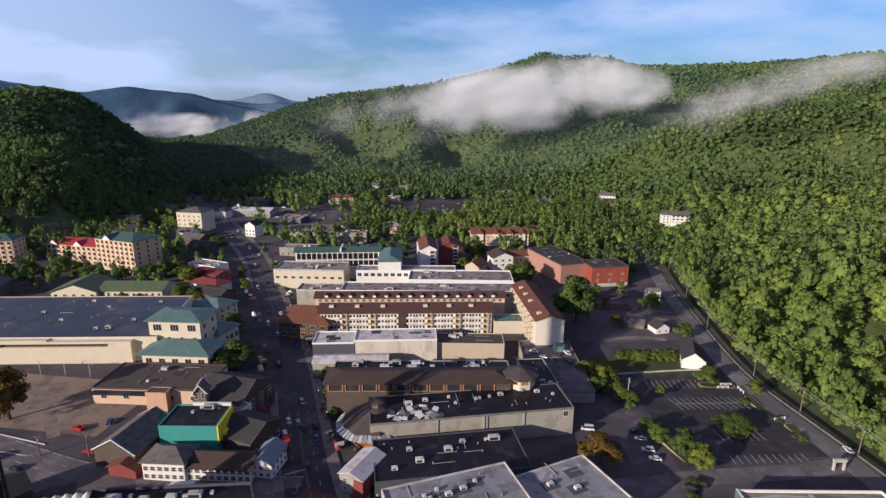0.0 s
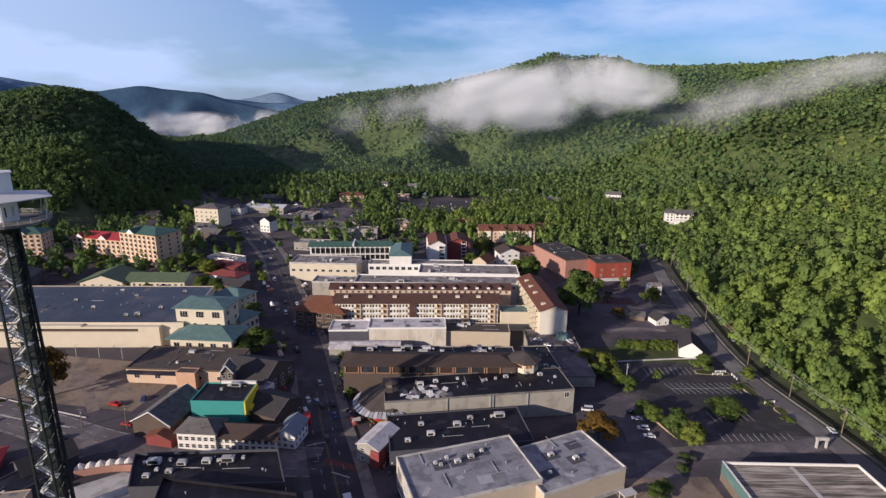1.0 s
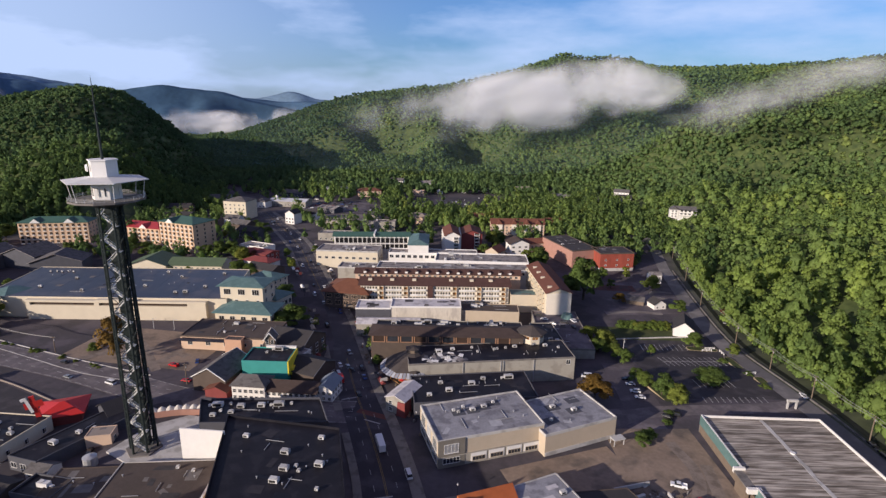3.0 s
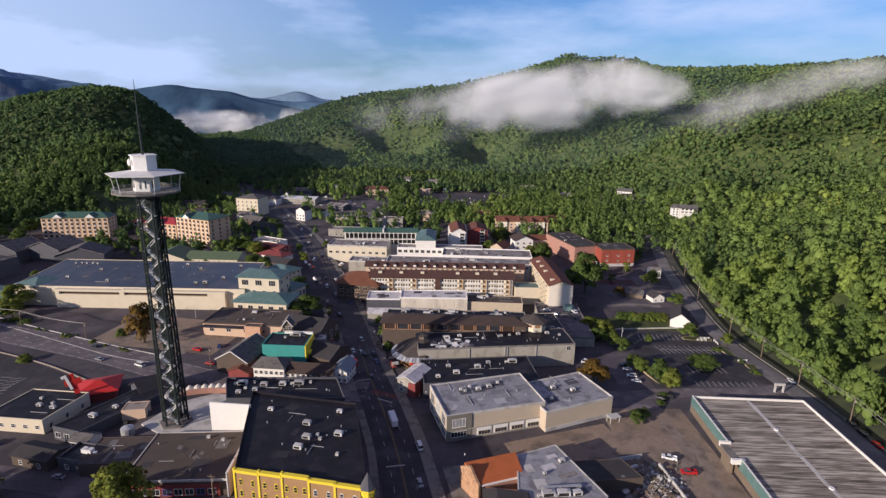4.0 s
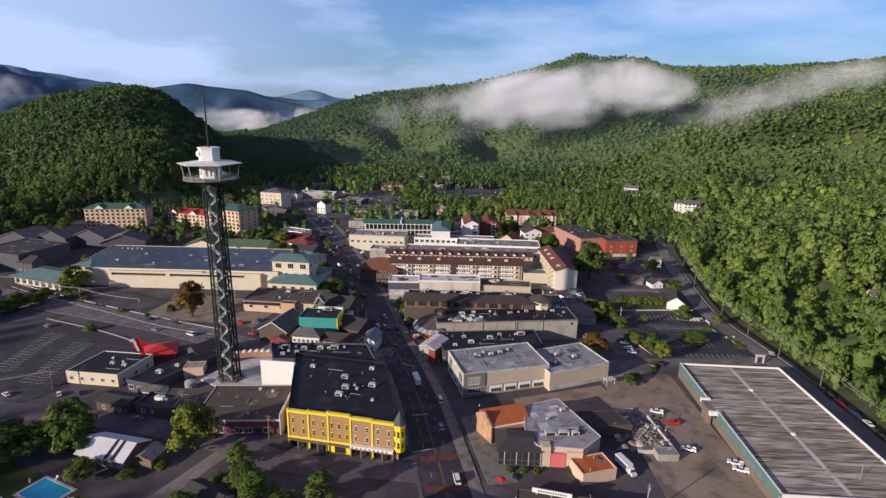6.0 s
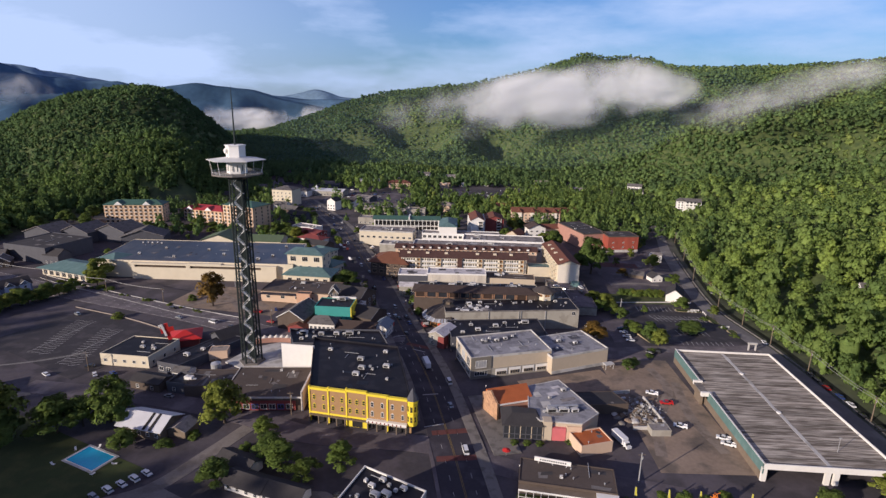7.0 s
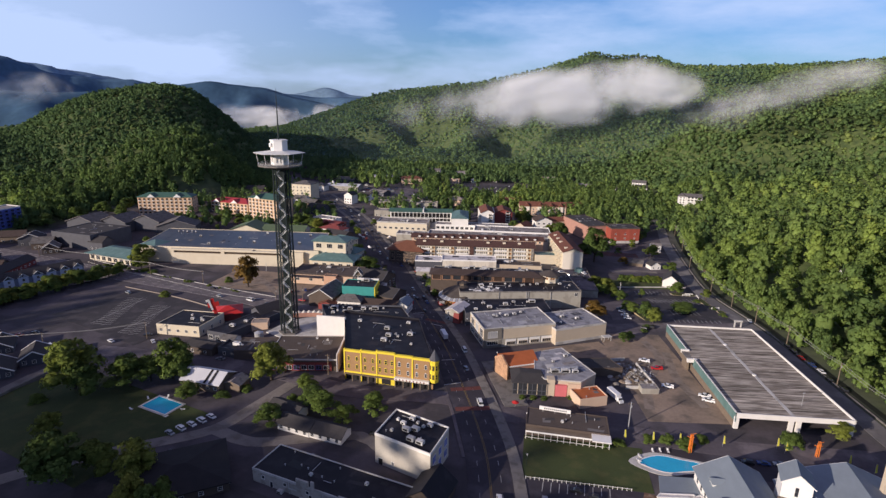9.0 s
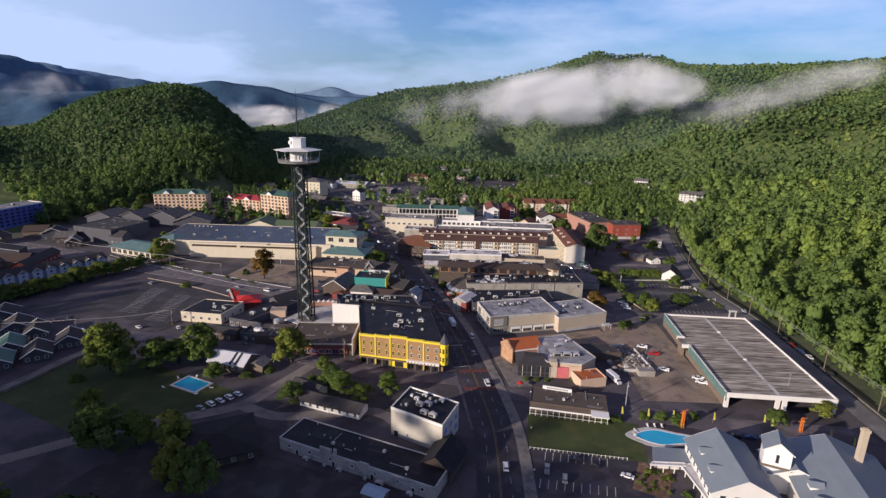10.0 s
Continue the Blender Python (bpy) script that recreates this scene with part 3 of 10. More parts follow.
patch("lot", -168, 217, 76, 42, -9, 0.05, DIRT, "bare brown gravel lot with wheel tracks beside the hall", "lot")
patch("lot", 74, 148, 26, 34, 10, 0.045, ASPHALT_OLD, "worn brown yard beside the shops", "lot")
patch("lot", 40, 118, 46, 22, 20, 0.045, DIRT, "bare brown ground between the shops", "lot")
patch("lot", 79, 103, 36, 92, 2, 0.06, DIRT, "brown packed-dirt building site beside the parking deck", "lot")
patch("lot", 28, 2, 42, 26, -4, 0.05, ASPHALT, "dark hotel car park beside the main street", "car park")
patch("lot", 92, 30, 62, 18, 4, 0.05, ASPHALT, "dark shaded car park behind the hotel", "car park")
patch("lot", -78, -18, 62, 26, -19, 0.05, ASPHALT_NEW, "dark shaded yard behind the long low shops", "car park")
patch("lot", 70, 256, 26, 34, -14, 0.05, ASPHALT, "small asphalt yard with parked cars below the hotel", "car park")
patch("lot", 22, 720, 78, 110, 0, 0.4, ASPHALT_NEW, "distant dark car park among trees", "car park")
patch("lot", -140, 575, 70, 46, 12, 0.07, GRAVEL, "pale worn yard between far buildings", "lot")
patch("lot", -70, 510, 60, 30, -4, 0.06, GRAVEL, "pale worn yard behind the hotel", "lot")
patch("lot", -215, 690, 60, 34, -20, 0.07, GRAVEL, "pale worn yard between far buildings", "lot")
patch("lot", -160, 640, 120, 80, 12, 0.05, ASPHALT_OLD, "distant grey lots beside the main street", "car park")
patch("lot", 128, 330, 60, 70, 6, 0.05, ASPHALT_OLD, "shaded yard of the houses by the river road", "lot")
patch("lot", 121, 350, 34, 14, -4, 0.07, mat("dull_red_paving", (0.105, 0.045, 0.042), 0.9, 0.35, 0.15, 1.5, bump=0.2, second=(0.07, 0.05, 0.048)), "dull red paved yard behind the houses", "lot", step=4)
strip("drive", [(164, 318), (153, 326), (146, 335), (152, 342), (163, 340)], -1.8, 1.8, 0.08, GRAVEL, "pale curved drive round the cottage", "driveway")
strip("drive", [(104, 296), (122, 299), (140, 296)], -2.0, 2.0, 0.075, GRAVEL, "pale worn track above the hedge", "driveway")
patch("lawn", 30, 26, 46, 26, -6, 0.07, GRASS, "mown hotel lawn beside the pool", "lawn")
patch("lawn", -179, 36, 94, 54, -22, 0.07, GRASS, "shaded mown lawn round the motel pool", "lawn")
strip("wall", [(-236, 10), (-229, 30), (-224, 48), (-218.5, 70), (-207, 86)], -0.4, 0.4, 1.3, CONCRETE, "low concrete retaining wall beside the motel lawn", "wall", depth=1.8)
strip("drive", [(-239, 10), (-232, 30), (-227, 48), (-221.5, 71), (-208, 90)], -4.2, 2.0, 0.085, GRAVEL, "worn gravel lane above the motel lawn", "driveway")
# deep shade on this ground is painted as a patch of dark asphalt
patch("car_park", -96, -34, 120, 44, -22, 0.075, ASPHALT_NEW, "dark ground patch painted as shade behind the motel", "car park")
patch("lawn", 112, 262, 50, 20, 0, 0.08, GRASS, "shaded grass bank behind the car park", "lawn")


def bays(cx, cy, rot, n, pitch, length, z=0.09, slant=0.0):
    m = pose(cx, cy, 0, 0, 0, rot)
    for i in range(n):
        a = m @ Vector(((i - (n - 1) / 2) * pitch, -length / 2, 0))
        b = m @ Vector(((i - (n - 1) / 2) * pitch + slant, length / 2, 0))
        ribbon(bm, [a, b], -0.13, 0.13, z, 0.02)


bm = bmesh.new()
for x_, y_, n, deep, lean in ((119.5, 241, 10, 9.0, 1.0), (130, 221, 13, 12.0, -1.6), (126, 192.8, 7, 9.6, 0.4), (127.5, 175.2, 11, 5.4, 0.6)):
    bays(x_, y_, 2, n, 2.85, deep, 0.085, lean)
bays(130, 221, 92, 1, 2.85, 36.0, 0.087)
solid("road_marking", bm, WHITE_PAINT, "white bay lines on the car park", "road marking", kind="structure")
bm = bmesh.new()
for x, y, n in ((-238, 150, 16), (-214, 139, 16)):
    bays(x - 2.8, y, 99.5, n, 2.9, 5.2, 0.085, 0.9)
    bays(x + 2.8, y, 99.5, n, 2.9, 5.2, 0.085, -0.9)
ribbon(bm, resample([(-241.4, 128.4), (-234.3, 171.5)], 3.0), -0.1, 0.1, 0.09, 0.02)
ribbon(bm, resample([(-217.5, 117.8), (-210.5, 161)], 3.0), -0.1, 0.1, 0.09, 0.02)
solid("road_marking", bm, WHITE_PAINT, "faded white bay lines on the broad car park", "road marking", kind="structure")
bm = bmesh.new()
bays(24, 10, -4, 9, 2.9, 5, 0.085, 0.6)
bays(22, -6, -4, 10, 2.9, 5, 0.085, 0.6)
solid("road_marking", bm, WHITE_PAINT, "white bay lines in the hotel car park", "road marking", kind="structure")

# ---- woods ----
def ico(sub):
    b = bmesh.new()
    bmesh.ops.create_icosphere(b, subdivisions=sub, radius=1.0)
    v = np.array([x.co[:] for x in b.verts])
    f = np.array([[x.index for x in q.verts] for q in b.faces])
    b.free()
    return v, f


ICO0, ICO1 = ico(1), ico(2)     # 20 and 80 faces
RNG = np.random.default_rng(7)


def tufts(n, centre, radii, size, rng):
    """Ragged leaf tufts: single bent-out triangles over the upper part of an ellipsoid."""
    d = rng.normal(size=(n, 3))
    d /= np.linalg.norm(d, axis=1)[:, None]
    d[:, 2] = np.where(d[:, 2] < -0.25, -d[:, 2], d[:, 2])
    c = centre + d * radii * rng.uniform(0.70, 1.12, (n, 1))
    nn = d + rng.normal(size=(n, 3)) * 0.45
    nn /= np.linalg.norm(nn, axis=1)[:, None]
    u = np.cross(nn, rng.normal(size=(n, 3)))
    u /= np.linalg.norm(u, axis=1)[:, None]
    w = np.cross(nn, u)
    s = size * rng.uniform(0.6, 1.35, (n, 1))
    v = np.stack([c - u * s - w * s * 0.5, c + u * s - w * s * 0.5, c + w * s * 1.1], 1).reshape(-1, 3)
    return v, np.arange(3 * n).reshape(-1, 3), np.repeat(d, 3, 0)


def crown(rng, lumps, leaves, leaf, core=0.7, spread=0.55, size=0.5, tall=1.5, cores=0, up=0.4, taper=0.55, pith=0.74):
    """A crown of unit radius whose foot is at 0: an uneven inner mass and lumps of ragged leaf tufts; as vertices, faces and the way each leaf turns."""
    base = ICO0
    v = base[0] * (1 + rng.normal(size=(len(base[0]), 1)) * 0.16) * (core, core, core * 1.1) + (0, 0, 0.85)
    V, F, D, n = [v], [base[1]], [base[0]], len(v)
    for k in range(lumps):
        a = rng.uniform(0, 6.28)
        h = rng.uniform(0.35, tall)
        out = spread * (1.0 - taper * max(0.0, (h - 0.9) / (tall - 0.9 + 0.01))) * rng.uniform(0.55, 1.15)
        c = np.array([math.cos(a) * out, math.sin(a) * out, h])
        r = size * rng.uniform(0.6, 1.2) * np.array([1, 1, rng.uniform(0.75, 1.1)])
        if k < cores:
            v = base[0] * (1 + rng.normal(size=(len(base[0]), 1)) * 0.2) * r * pith + c
            V.append(v), F.append(base[1] + n), D.append(base[0])
            n += len(v)
        v, f, d = tufts(leaves // lumps, c, r, leaf, rng)
        V.append(v), F.append(f + n), D.append(d)
        n += len(v)
    V, D = np.concatenate(V), np.concatenate(D)
    whole = V - (0, 0, 0.7)
    whole /= np.linalg.norm(whole, axis=1)[:, None] + 1e-6
    D = D * 0.55 + whole * 0.55 + (0, 0, up)
    return V, np.concatenate(F), D / (np.linalg.norm(D, axis=1)[:, None] + 1e-6)


def forest(name, spots, templates, label, material):
    """Many trees as one mesh: each spot is x, y, z, radius, height factor."""
    V, F, T, D, n = [], [], [], [], 0
    far_off = material is WOODS_FAR
    for x, y, z, r, h in spots:
        v, f, d = templates[RNG.integers(len(templates))]
        a = RNG.uniform(0, 6.28)
        ca, sa = math.cos(a), math.sin(a)
        p = v * (r, r, r * h)
        V.append(np.stack([p[:, 0] * ca - p[:, 1] * sa + x, p[:, 0] * sa + p[:, 1] * ca + y, p[:, 2] + z], 1))
        D.append(np.stack([d[:, 0] * ca - d[:, 1] * sa, d[:, 0] * sa + d[:, 1] * ca, d[:, 2]], 1))
        F.append(f + n)
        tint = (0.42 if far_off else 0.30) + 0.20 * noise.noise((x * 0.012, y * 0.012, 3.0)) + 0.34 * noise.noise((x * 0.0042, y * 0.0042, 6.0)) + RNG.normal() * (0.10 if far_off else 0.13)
        if x < -300 and y > 420:        # foliage tint is lowered on the steep hill
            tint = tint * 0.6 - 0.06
        if noise.noise((x * 0.009, y * 0.009, 9.0)) > 0.45 and RNG.random() < 0.3:
            tint += 0.15
        T.append(np.full(len(v), min(0.995 if RNG.random() < (0.02 if far_off else 0.05) else 0.86, max(0.0, tint))))
        n += len(v)
    V, F, T, D = np.concatenate(V), np.concatenate(F), np.concatenate(T), np.concatenate(D)
    me = bpy.data.meshes.new(name)
    me.vertices.add(len(V))
    me.vertices.foreach_set("co", V.astype(np.float32).ravel())
    me.loops.add(F.size)
    me.loops.foreach_set("vertex_index", F.astype(np.int32).ravel())
    me.polygons.add(len(F))
    me.polygons.foreach_set("loop_start", np.arange(0, F.size, 3, dtype=np.int32))
    me.attributes.new("tree", "FLOAT", "POINT").data.foreach_set("value", T.astype(np.float32))
    me.attributes.new("lie", "FLOAT_VECTOR", "POINT").data.foreach_set("vector", D.astype(np.float32).ravel())
    me.update(calc_edges=True)
    me.materials.append(material)
    ob = new(name, me)
    return tagged(ob, label, "woodland", kind="stuff")


HX, HY = 270, 580       # the white house on the slope
CLEAR = [(253, 234, 5, 5), (-20, 720, 62, 70), (HX - 2, HY - 10, 17, 17), (-262, 560, 40, 40), (70, 760, 40, 40)] + [(x, y - 12, w * 0.5 + 3, 19) for x, y, w in ((-128, 742, 34), (67, 520, 60), (-102, 899, 22), (-50, 903, 20), (161, 766, 26), (257, 781, 22), (250, 742, 18))]     # x, y, half sizes of open ground


def is_open(x, y):
    return any(abs(x - cx) < hx and abs(y - cy) < hy for cx, cy, hx, hy in CLEAR)


near, mid, far = [], [], []
r = 178.0
while r < 2500:
    s = 8.8 - 1.5 * smooth(r, 640, 900) + max(0.0, r - 500) * 0.0017 + max(0.0, 460 - r) * 0.026
    n = int(2 * math.pi * r / s)
    for i in range(n):
        small = 1.0
        a = 2 * math.pi * (i + RNG.uniform(-0.55, 0.55)) / n
        a = (a + math.pi) % (2 * math.pi) - math.pi
        deg = math.degrees(a)
        # the -165 to -100 trees raise the unseen shading slopes
        if not (-54 < deg < 47 or (r < 420 and 0 < deg < 80) or (r < 760 and r > 330 and -165 < deg < -100 and RNG.random() < 0.5)):
            continue
        if deg < -20:
            small = 0.80            # the steep wooded hill carries smaller crowns
        rr = r + RNG.uniform(-0.6, 0.6) * s
        x, y = rr * math.sin(a), rr * math.cos(a)
        k = wooded(x, y)
        if k < 0.0 or is_open(x, y):
            continue
        if k < 1.0 and RNG.random() < 0.12:
            continue
        crest = float(np.interp(deg, HILL_T[:, 0], HILL_T[:, 2]))
        if rr > (2300 if -31 < deg < -23.5 else crest * 1.03):
            continue
        rad = s * small * RNG.choice((0.42, 0.52, 0.62, 0.78, 1.0) if rr < 760 else (0.42, 0.5, 0.58, 0.68, 0.82)) * RNG.uniform(0.9, 1.12)
        foot = float(np.interp(deg, HILL_T[:, 0], HILL_T[:, 1]))
        if deg < -26 and rr < foot + 70:        # trees crowd on its steep foot
            for _ in range(3):
                xx, yy = x + RNG.uniform(-0.5, 0.5) * s, y + RNG.uniform(-0.5, 0.5) * s
                (far if rr > 760 else mid).append((xx, yy, land(xx, yy) - 1.0, s * RNG.uniform(0.45, 0.75), RNG.uniform(1.0, 1.5)))
        if small < 1 and rr > 560 and RNG.random() < 0.6:       # and stands closer
            xx, yy = x + RNG.uniform(-0.5, 0.5) * s, y + RNG.uniform(-0.5, 0.5) * s
            (far if rr > 760 else mid).append((xx, yy, land(xx, yy) + RNG.uniform(0.5, 2.5), rad * 0.9, RNG.uniform(0.6, 1.1)))
        spot = (x, y, land(x, y) + RNG.uniform(0.5, 2.5), rad * (0.92 if rr < 430 else 1 if rr < 800 else 1.13), RNG.uniform(0.75, 1.3) * (1.05 - 0.18 * smooth(rr, 400, 600) - 0.22 * smooth(rr, 760, 1500)))
        if rr > 760:        # far crowns close up into one canopy
            spot = (x, y, spot[2] - rad * RNG.uniform(0.1, 0.5), rad * RNG.choice((0.95, 1.1, 1.25, 1.4)) * (1 - 0.12 * smooth(rr, 1300, 1900)), spot[4])
        elif rr < 760 and deg > -60:        # and the nearer ones stand in undergrowth
            spot = (x, y, spot[2] - rad * RNG.uniform(0.1, 0.45), spot[3], spot[4])
        (far if rr > 760 or not -75 < deg < 85 else near if rr < 430 and deg > 0 else mid).append(spot)
    r += s * 0.92
# the row of trees along the road under the bank
for y in np.arange(-120, 430, 6.5):
    if RNG.random() < 0.85:
        x = float(np.interp(y, (-120, 190, 255, 320, 400, 480), (172, 171, 173, 182, 196, 215))) + RNG.uniform(-1.0, 5)
        near.append((x, y + RNG.uniform(-3, 3), land(x, y) + RNG.uniform(-0.5, 1.5), RNG.uniform(3.6, 7.0), RNG.uniform(1.0, 1.7)))
# the belt of trees between the town and the mountain, and along the valley
for _ in range(13500):
    x, y = RNG.uniform(-640, 330), RNG.uniform(430, 1250)
    k = wooded(x, y)
    if k >= 0 or is_open(x, y):
        continue
    road = min((math.hypot(x - q[0], y - q[1]) for q in ((-151, 445), (-170, 480), (-188, 515), (-212, 558), (-236, 600), (-267, 650), (-298, 700), (-330, 750))), default=99)
    density = 0.16 + 0.6 * smooth(y, 500, 640) + 0.3 * smooth(x, 60, 170)
    if x < -100 and y < 760:
        density = 0.03 if x > -290 else 0.6 if y > 560 else 0.25
    if road < 20 or (y < 520 and -130 < x < 120) or RNG.random() > density:
        continue
    rad = RNG.uniform(4.2, 7.2)
    (mid if y < 760 else far).append((x, y, land(x, y) + 0.6, rad, RNG.uniform(1.0, 1.4)))
NEAR_T = [crown(np.random.default_rng(20 + i), 26, 680, 0.088, 0.44, 0.60 + 0.05 * (i % 4), 0.25 + 0.025 * (i % 3), 1.8 + 0.2 * (i % 4), 20, 0.35, 0.80, 0.58) for i in range(12)]
MID_T = [crown(np.random.default_rng(30 + i), 9, 72, 0.165, 0.46, 0.50 + 0.06 * (i % 4), 0.32 + 0.03 * (i % 3), 1.6 + 0.2 * (i % 4), 1, 0.4, 0.72) for i in range(12)]
FAR_T = [crown(np.random.default_rng(40 + i), 5, 26, 0.27, 0.48, 0.54 + 0.06 * (i % 4), 0.42, 1.4 + 0.12 * (i % 3), 0, 0.6) for i in range(10)]
BEYOND_T = [crown(np.random.default_rng(60 + i), 3, 10, 0.42, 0.56, 0.60, 0.46, 1.35, 0, 0.8) for i in range(10)]
far, beyond = [q for q in far if math.hypot(q[0], q[1]) < 1250], [q for q in far if math.hypot(q[0], q[1]) >= 1250]
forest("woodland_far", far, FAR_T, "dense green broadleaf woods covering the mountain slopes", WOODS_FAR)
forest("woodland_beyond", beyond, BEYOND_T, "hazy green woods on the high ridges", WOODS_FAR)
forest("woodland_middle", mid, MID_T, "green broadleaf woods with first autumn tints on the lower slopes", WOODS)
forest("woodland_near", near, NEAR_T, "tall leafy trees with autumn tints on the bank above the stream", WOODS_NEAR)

# ---- distant ranges and low cloud ----
def range_backdrop(name, dist, rows, rgb, label, seed):
    """A far wooded range with spurs and ravines: rows of bearing and crest height."""
    n_a, n_r = 260, 22
    V, F = [], []
    for i in range(n_a + 1):
        a = -75 + i * 135 / n_a
        top = float(np.interp(a, [q[0] for q in rows], [q[1] for q in rows]))
        s, c = math.sin(radians(a)), math.cos(radians(a))
        for j in range(n_r + 1):
            k = 0.80 + 0.24 * j / n_r
            x, y = dist * k * s, dist * k * c
            f = 1 - abs(k - 1.0) / (0.20 if k < 1 else 0.05)
            rough = noise.noise((x * 0.0016, y * 0.0016, seed)) * 0.5 + noise.noise((x * 0.005, y * 0.005, seed)) * 0.24 + noise.noise((x * 0.016, y * 0.016, seed)) * 0.10
            z = -80 + (top + 80) * (max(0.0, f) ** 0.9) + rough * top * (0.95 if f < 0.9 else 0.26) * min(1, f * 3 + 0.2)
            V.append((x, y, z))
    m_ = n_r + 1
    for i in range(n_a):
        for j in range(n_r):
            F.append((i * m_ + j, (i + 1) * m_ + j, (i + 1) * m_ + j + 1, i * m_ + j + 1))
    me = bpy.data.meshes.new(name)
    me.from_pydata(V, [], F)
    me.polygons.foreach_set("use_smooth", [True] * len(F))
    # aerial haze is put into the base colour, paler for farther ranges
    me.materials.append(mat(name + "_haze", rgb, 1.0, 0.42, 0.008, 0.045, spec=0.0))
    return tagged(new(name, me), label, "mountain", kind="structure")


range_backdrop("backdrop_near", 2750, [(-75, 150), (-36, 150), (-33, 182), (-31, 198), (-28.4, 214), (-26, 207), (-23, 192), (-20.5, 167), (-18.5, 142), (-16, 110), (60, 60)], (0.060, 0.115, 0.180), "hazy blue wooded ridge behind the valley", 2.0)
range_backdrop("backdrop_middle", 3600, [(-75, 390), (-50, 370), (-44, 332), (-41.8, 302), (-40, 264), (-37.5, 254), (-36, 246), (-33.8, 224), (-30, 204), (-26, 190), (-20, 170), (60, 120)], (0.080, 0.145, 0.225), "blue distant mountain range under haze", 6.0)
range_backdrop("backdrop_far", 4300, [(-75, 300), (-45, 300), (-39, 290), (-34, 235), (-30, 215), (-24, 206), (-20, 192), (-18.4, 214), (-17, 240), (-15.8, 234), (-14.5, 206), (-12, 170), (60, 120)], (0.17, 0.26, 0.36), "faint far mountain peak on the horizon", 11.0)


def cloud_mat(name, scale, lo, hi, peak, tone):
    m = bpy.data.materials.new(name)
    m.use_nodes = True
    t = m.node_tree
    t.nodes.clear()
    co = t.nodes.new("ShaderNodeTexCoord")
    at = t.nodes.new("ShaderNodeAttribute")
    at.attribute_name = "thick"
    no = t.nodes.new("ShaderNodeTexNoise")
    no.inputs["Scale"].default_value, no.inputs["Detail"].default_value, no.inputs["Roughness"].default_value = scale, 5.0, 0.5
    t.links.new(co.outputs["Object"], no.inputs["Vector"])
    wisp = t.nodes.new("ShaderNodeMath")
    wisp.operation = "MULTIPLY_ADD"
    t.links.new(no.outputs["Fac"], wisp.inputs[0])
    wisp.inputs[1].default_value, wisp.inputs[2].default_value = 4.4, -2.2
    ad = t.nodes.new("ShaderNodeMath")
    ad.operation = "MULTIPLY_ADD"
    t.links.new(at.outputs["Fac"], ad.inputs[0])
    ad.inputs[1].default_value = 1.0
    t.links.new(wisp.outputs[0], ad.inputs[2])
    mr = t.nodes.new("ShaderNodeMapRange")
    mr.interpolation_type = "SMOOTHSTEP"
    mr.inputs["From Min"].default_value, mr.inputs["From Max"].default_value, mr.inputs["To Max"].default_value = lo, hi, 1.0
    t.links.new(ad.outputs[0], mr.inputs["Value"])
    ml = t.nodes.new("ShaderNodeMath")
    ml.operation = "MULTIPLY"
    t.links.new(mr.outputs["Result"], ml.inputs[0])
    sq = t.nodes.new("ShaderNodeMath")
    sq.operation = "MULTIPLY"
    t.links.new(at.outputs["Fac"], sq.inputs[0])
    sq.inputs[1].default_value = 2.2
    sq.use_clamp = True
    s2 = t.nodes.new("ShaderNodeMath")
    s2.operation = "MULTIPLY"
    t.links.new(sq.outputs[0], s2.inputs[0])
    s2.inputs[1].default_value = peak
    t.links.new(s2.outputs[0], ml.inputs[1])
    df = t.nodes.new("ShaderNodeBsdfDiffuse")
    df.inputs["Color"].default_value = (*tone, 1)
    tl = t.nodes.new("ShaderNodeBsdfTranslucent")
    tl.inputs["Color"].default_value = (*tone, 1)
    mx = t.nodes.new("ShaderNodeMixShader")
    mx.inputs[0].default_value = 0.4
    t.links.new(df.outputs[0], mx.inputs[1])
    t.links.new(tl.outputs[0], mx.inputs[2])
    tr = t.nodes.new("ShaderNodeBsdfTransparent")
    m2 = t.nodes.new("ShaderNodeMixShader")
    t.links.new(ml.outputs[0], m2.inputs[0])
    t.links.new(tr.outputs[0], m2.inputs[1])
    t.links.new(mx.outputs[0], m2.inputs[2])
    out = t.nodes.new("ShaderNodeOutputMaterial")
    t.links.new(m2.outputs[0], out.inputs["Surface"])
    return m


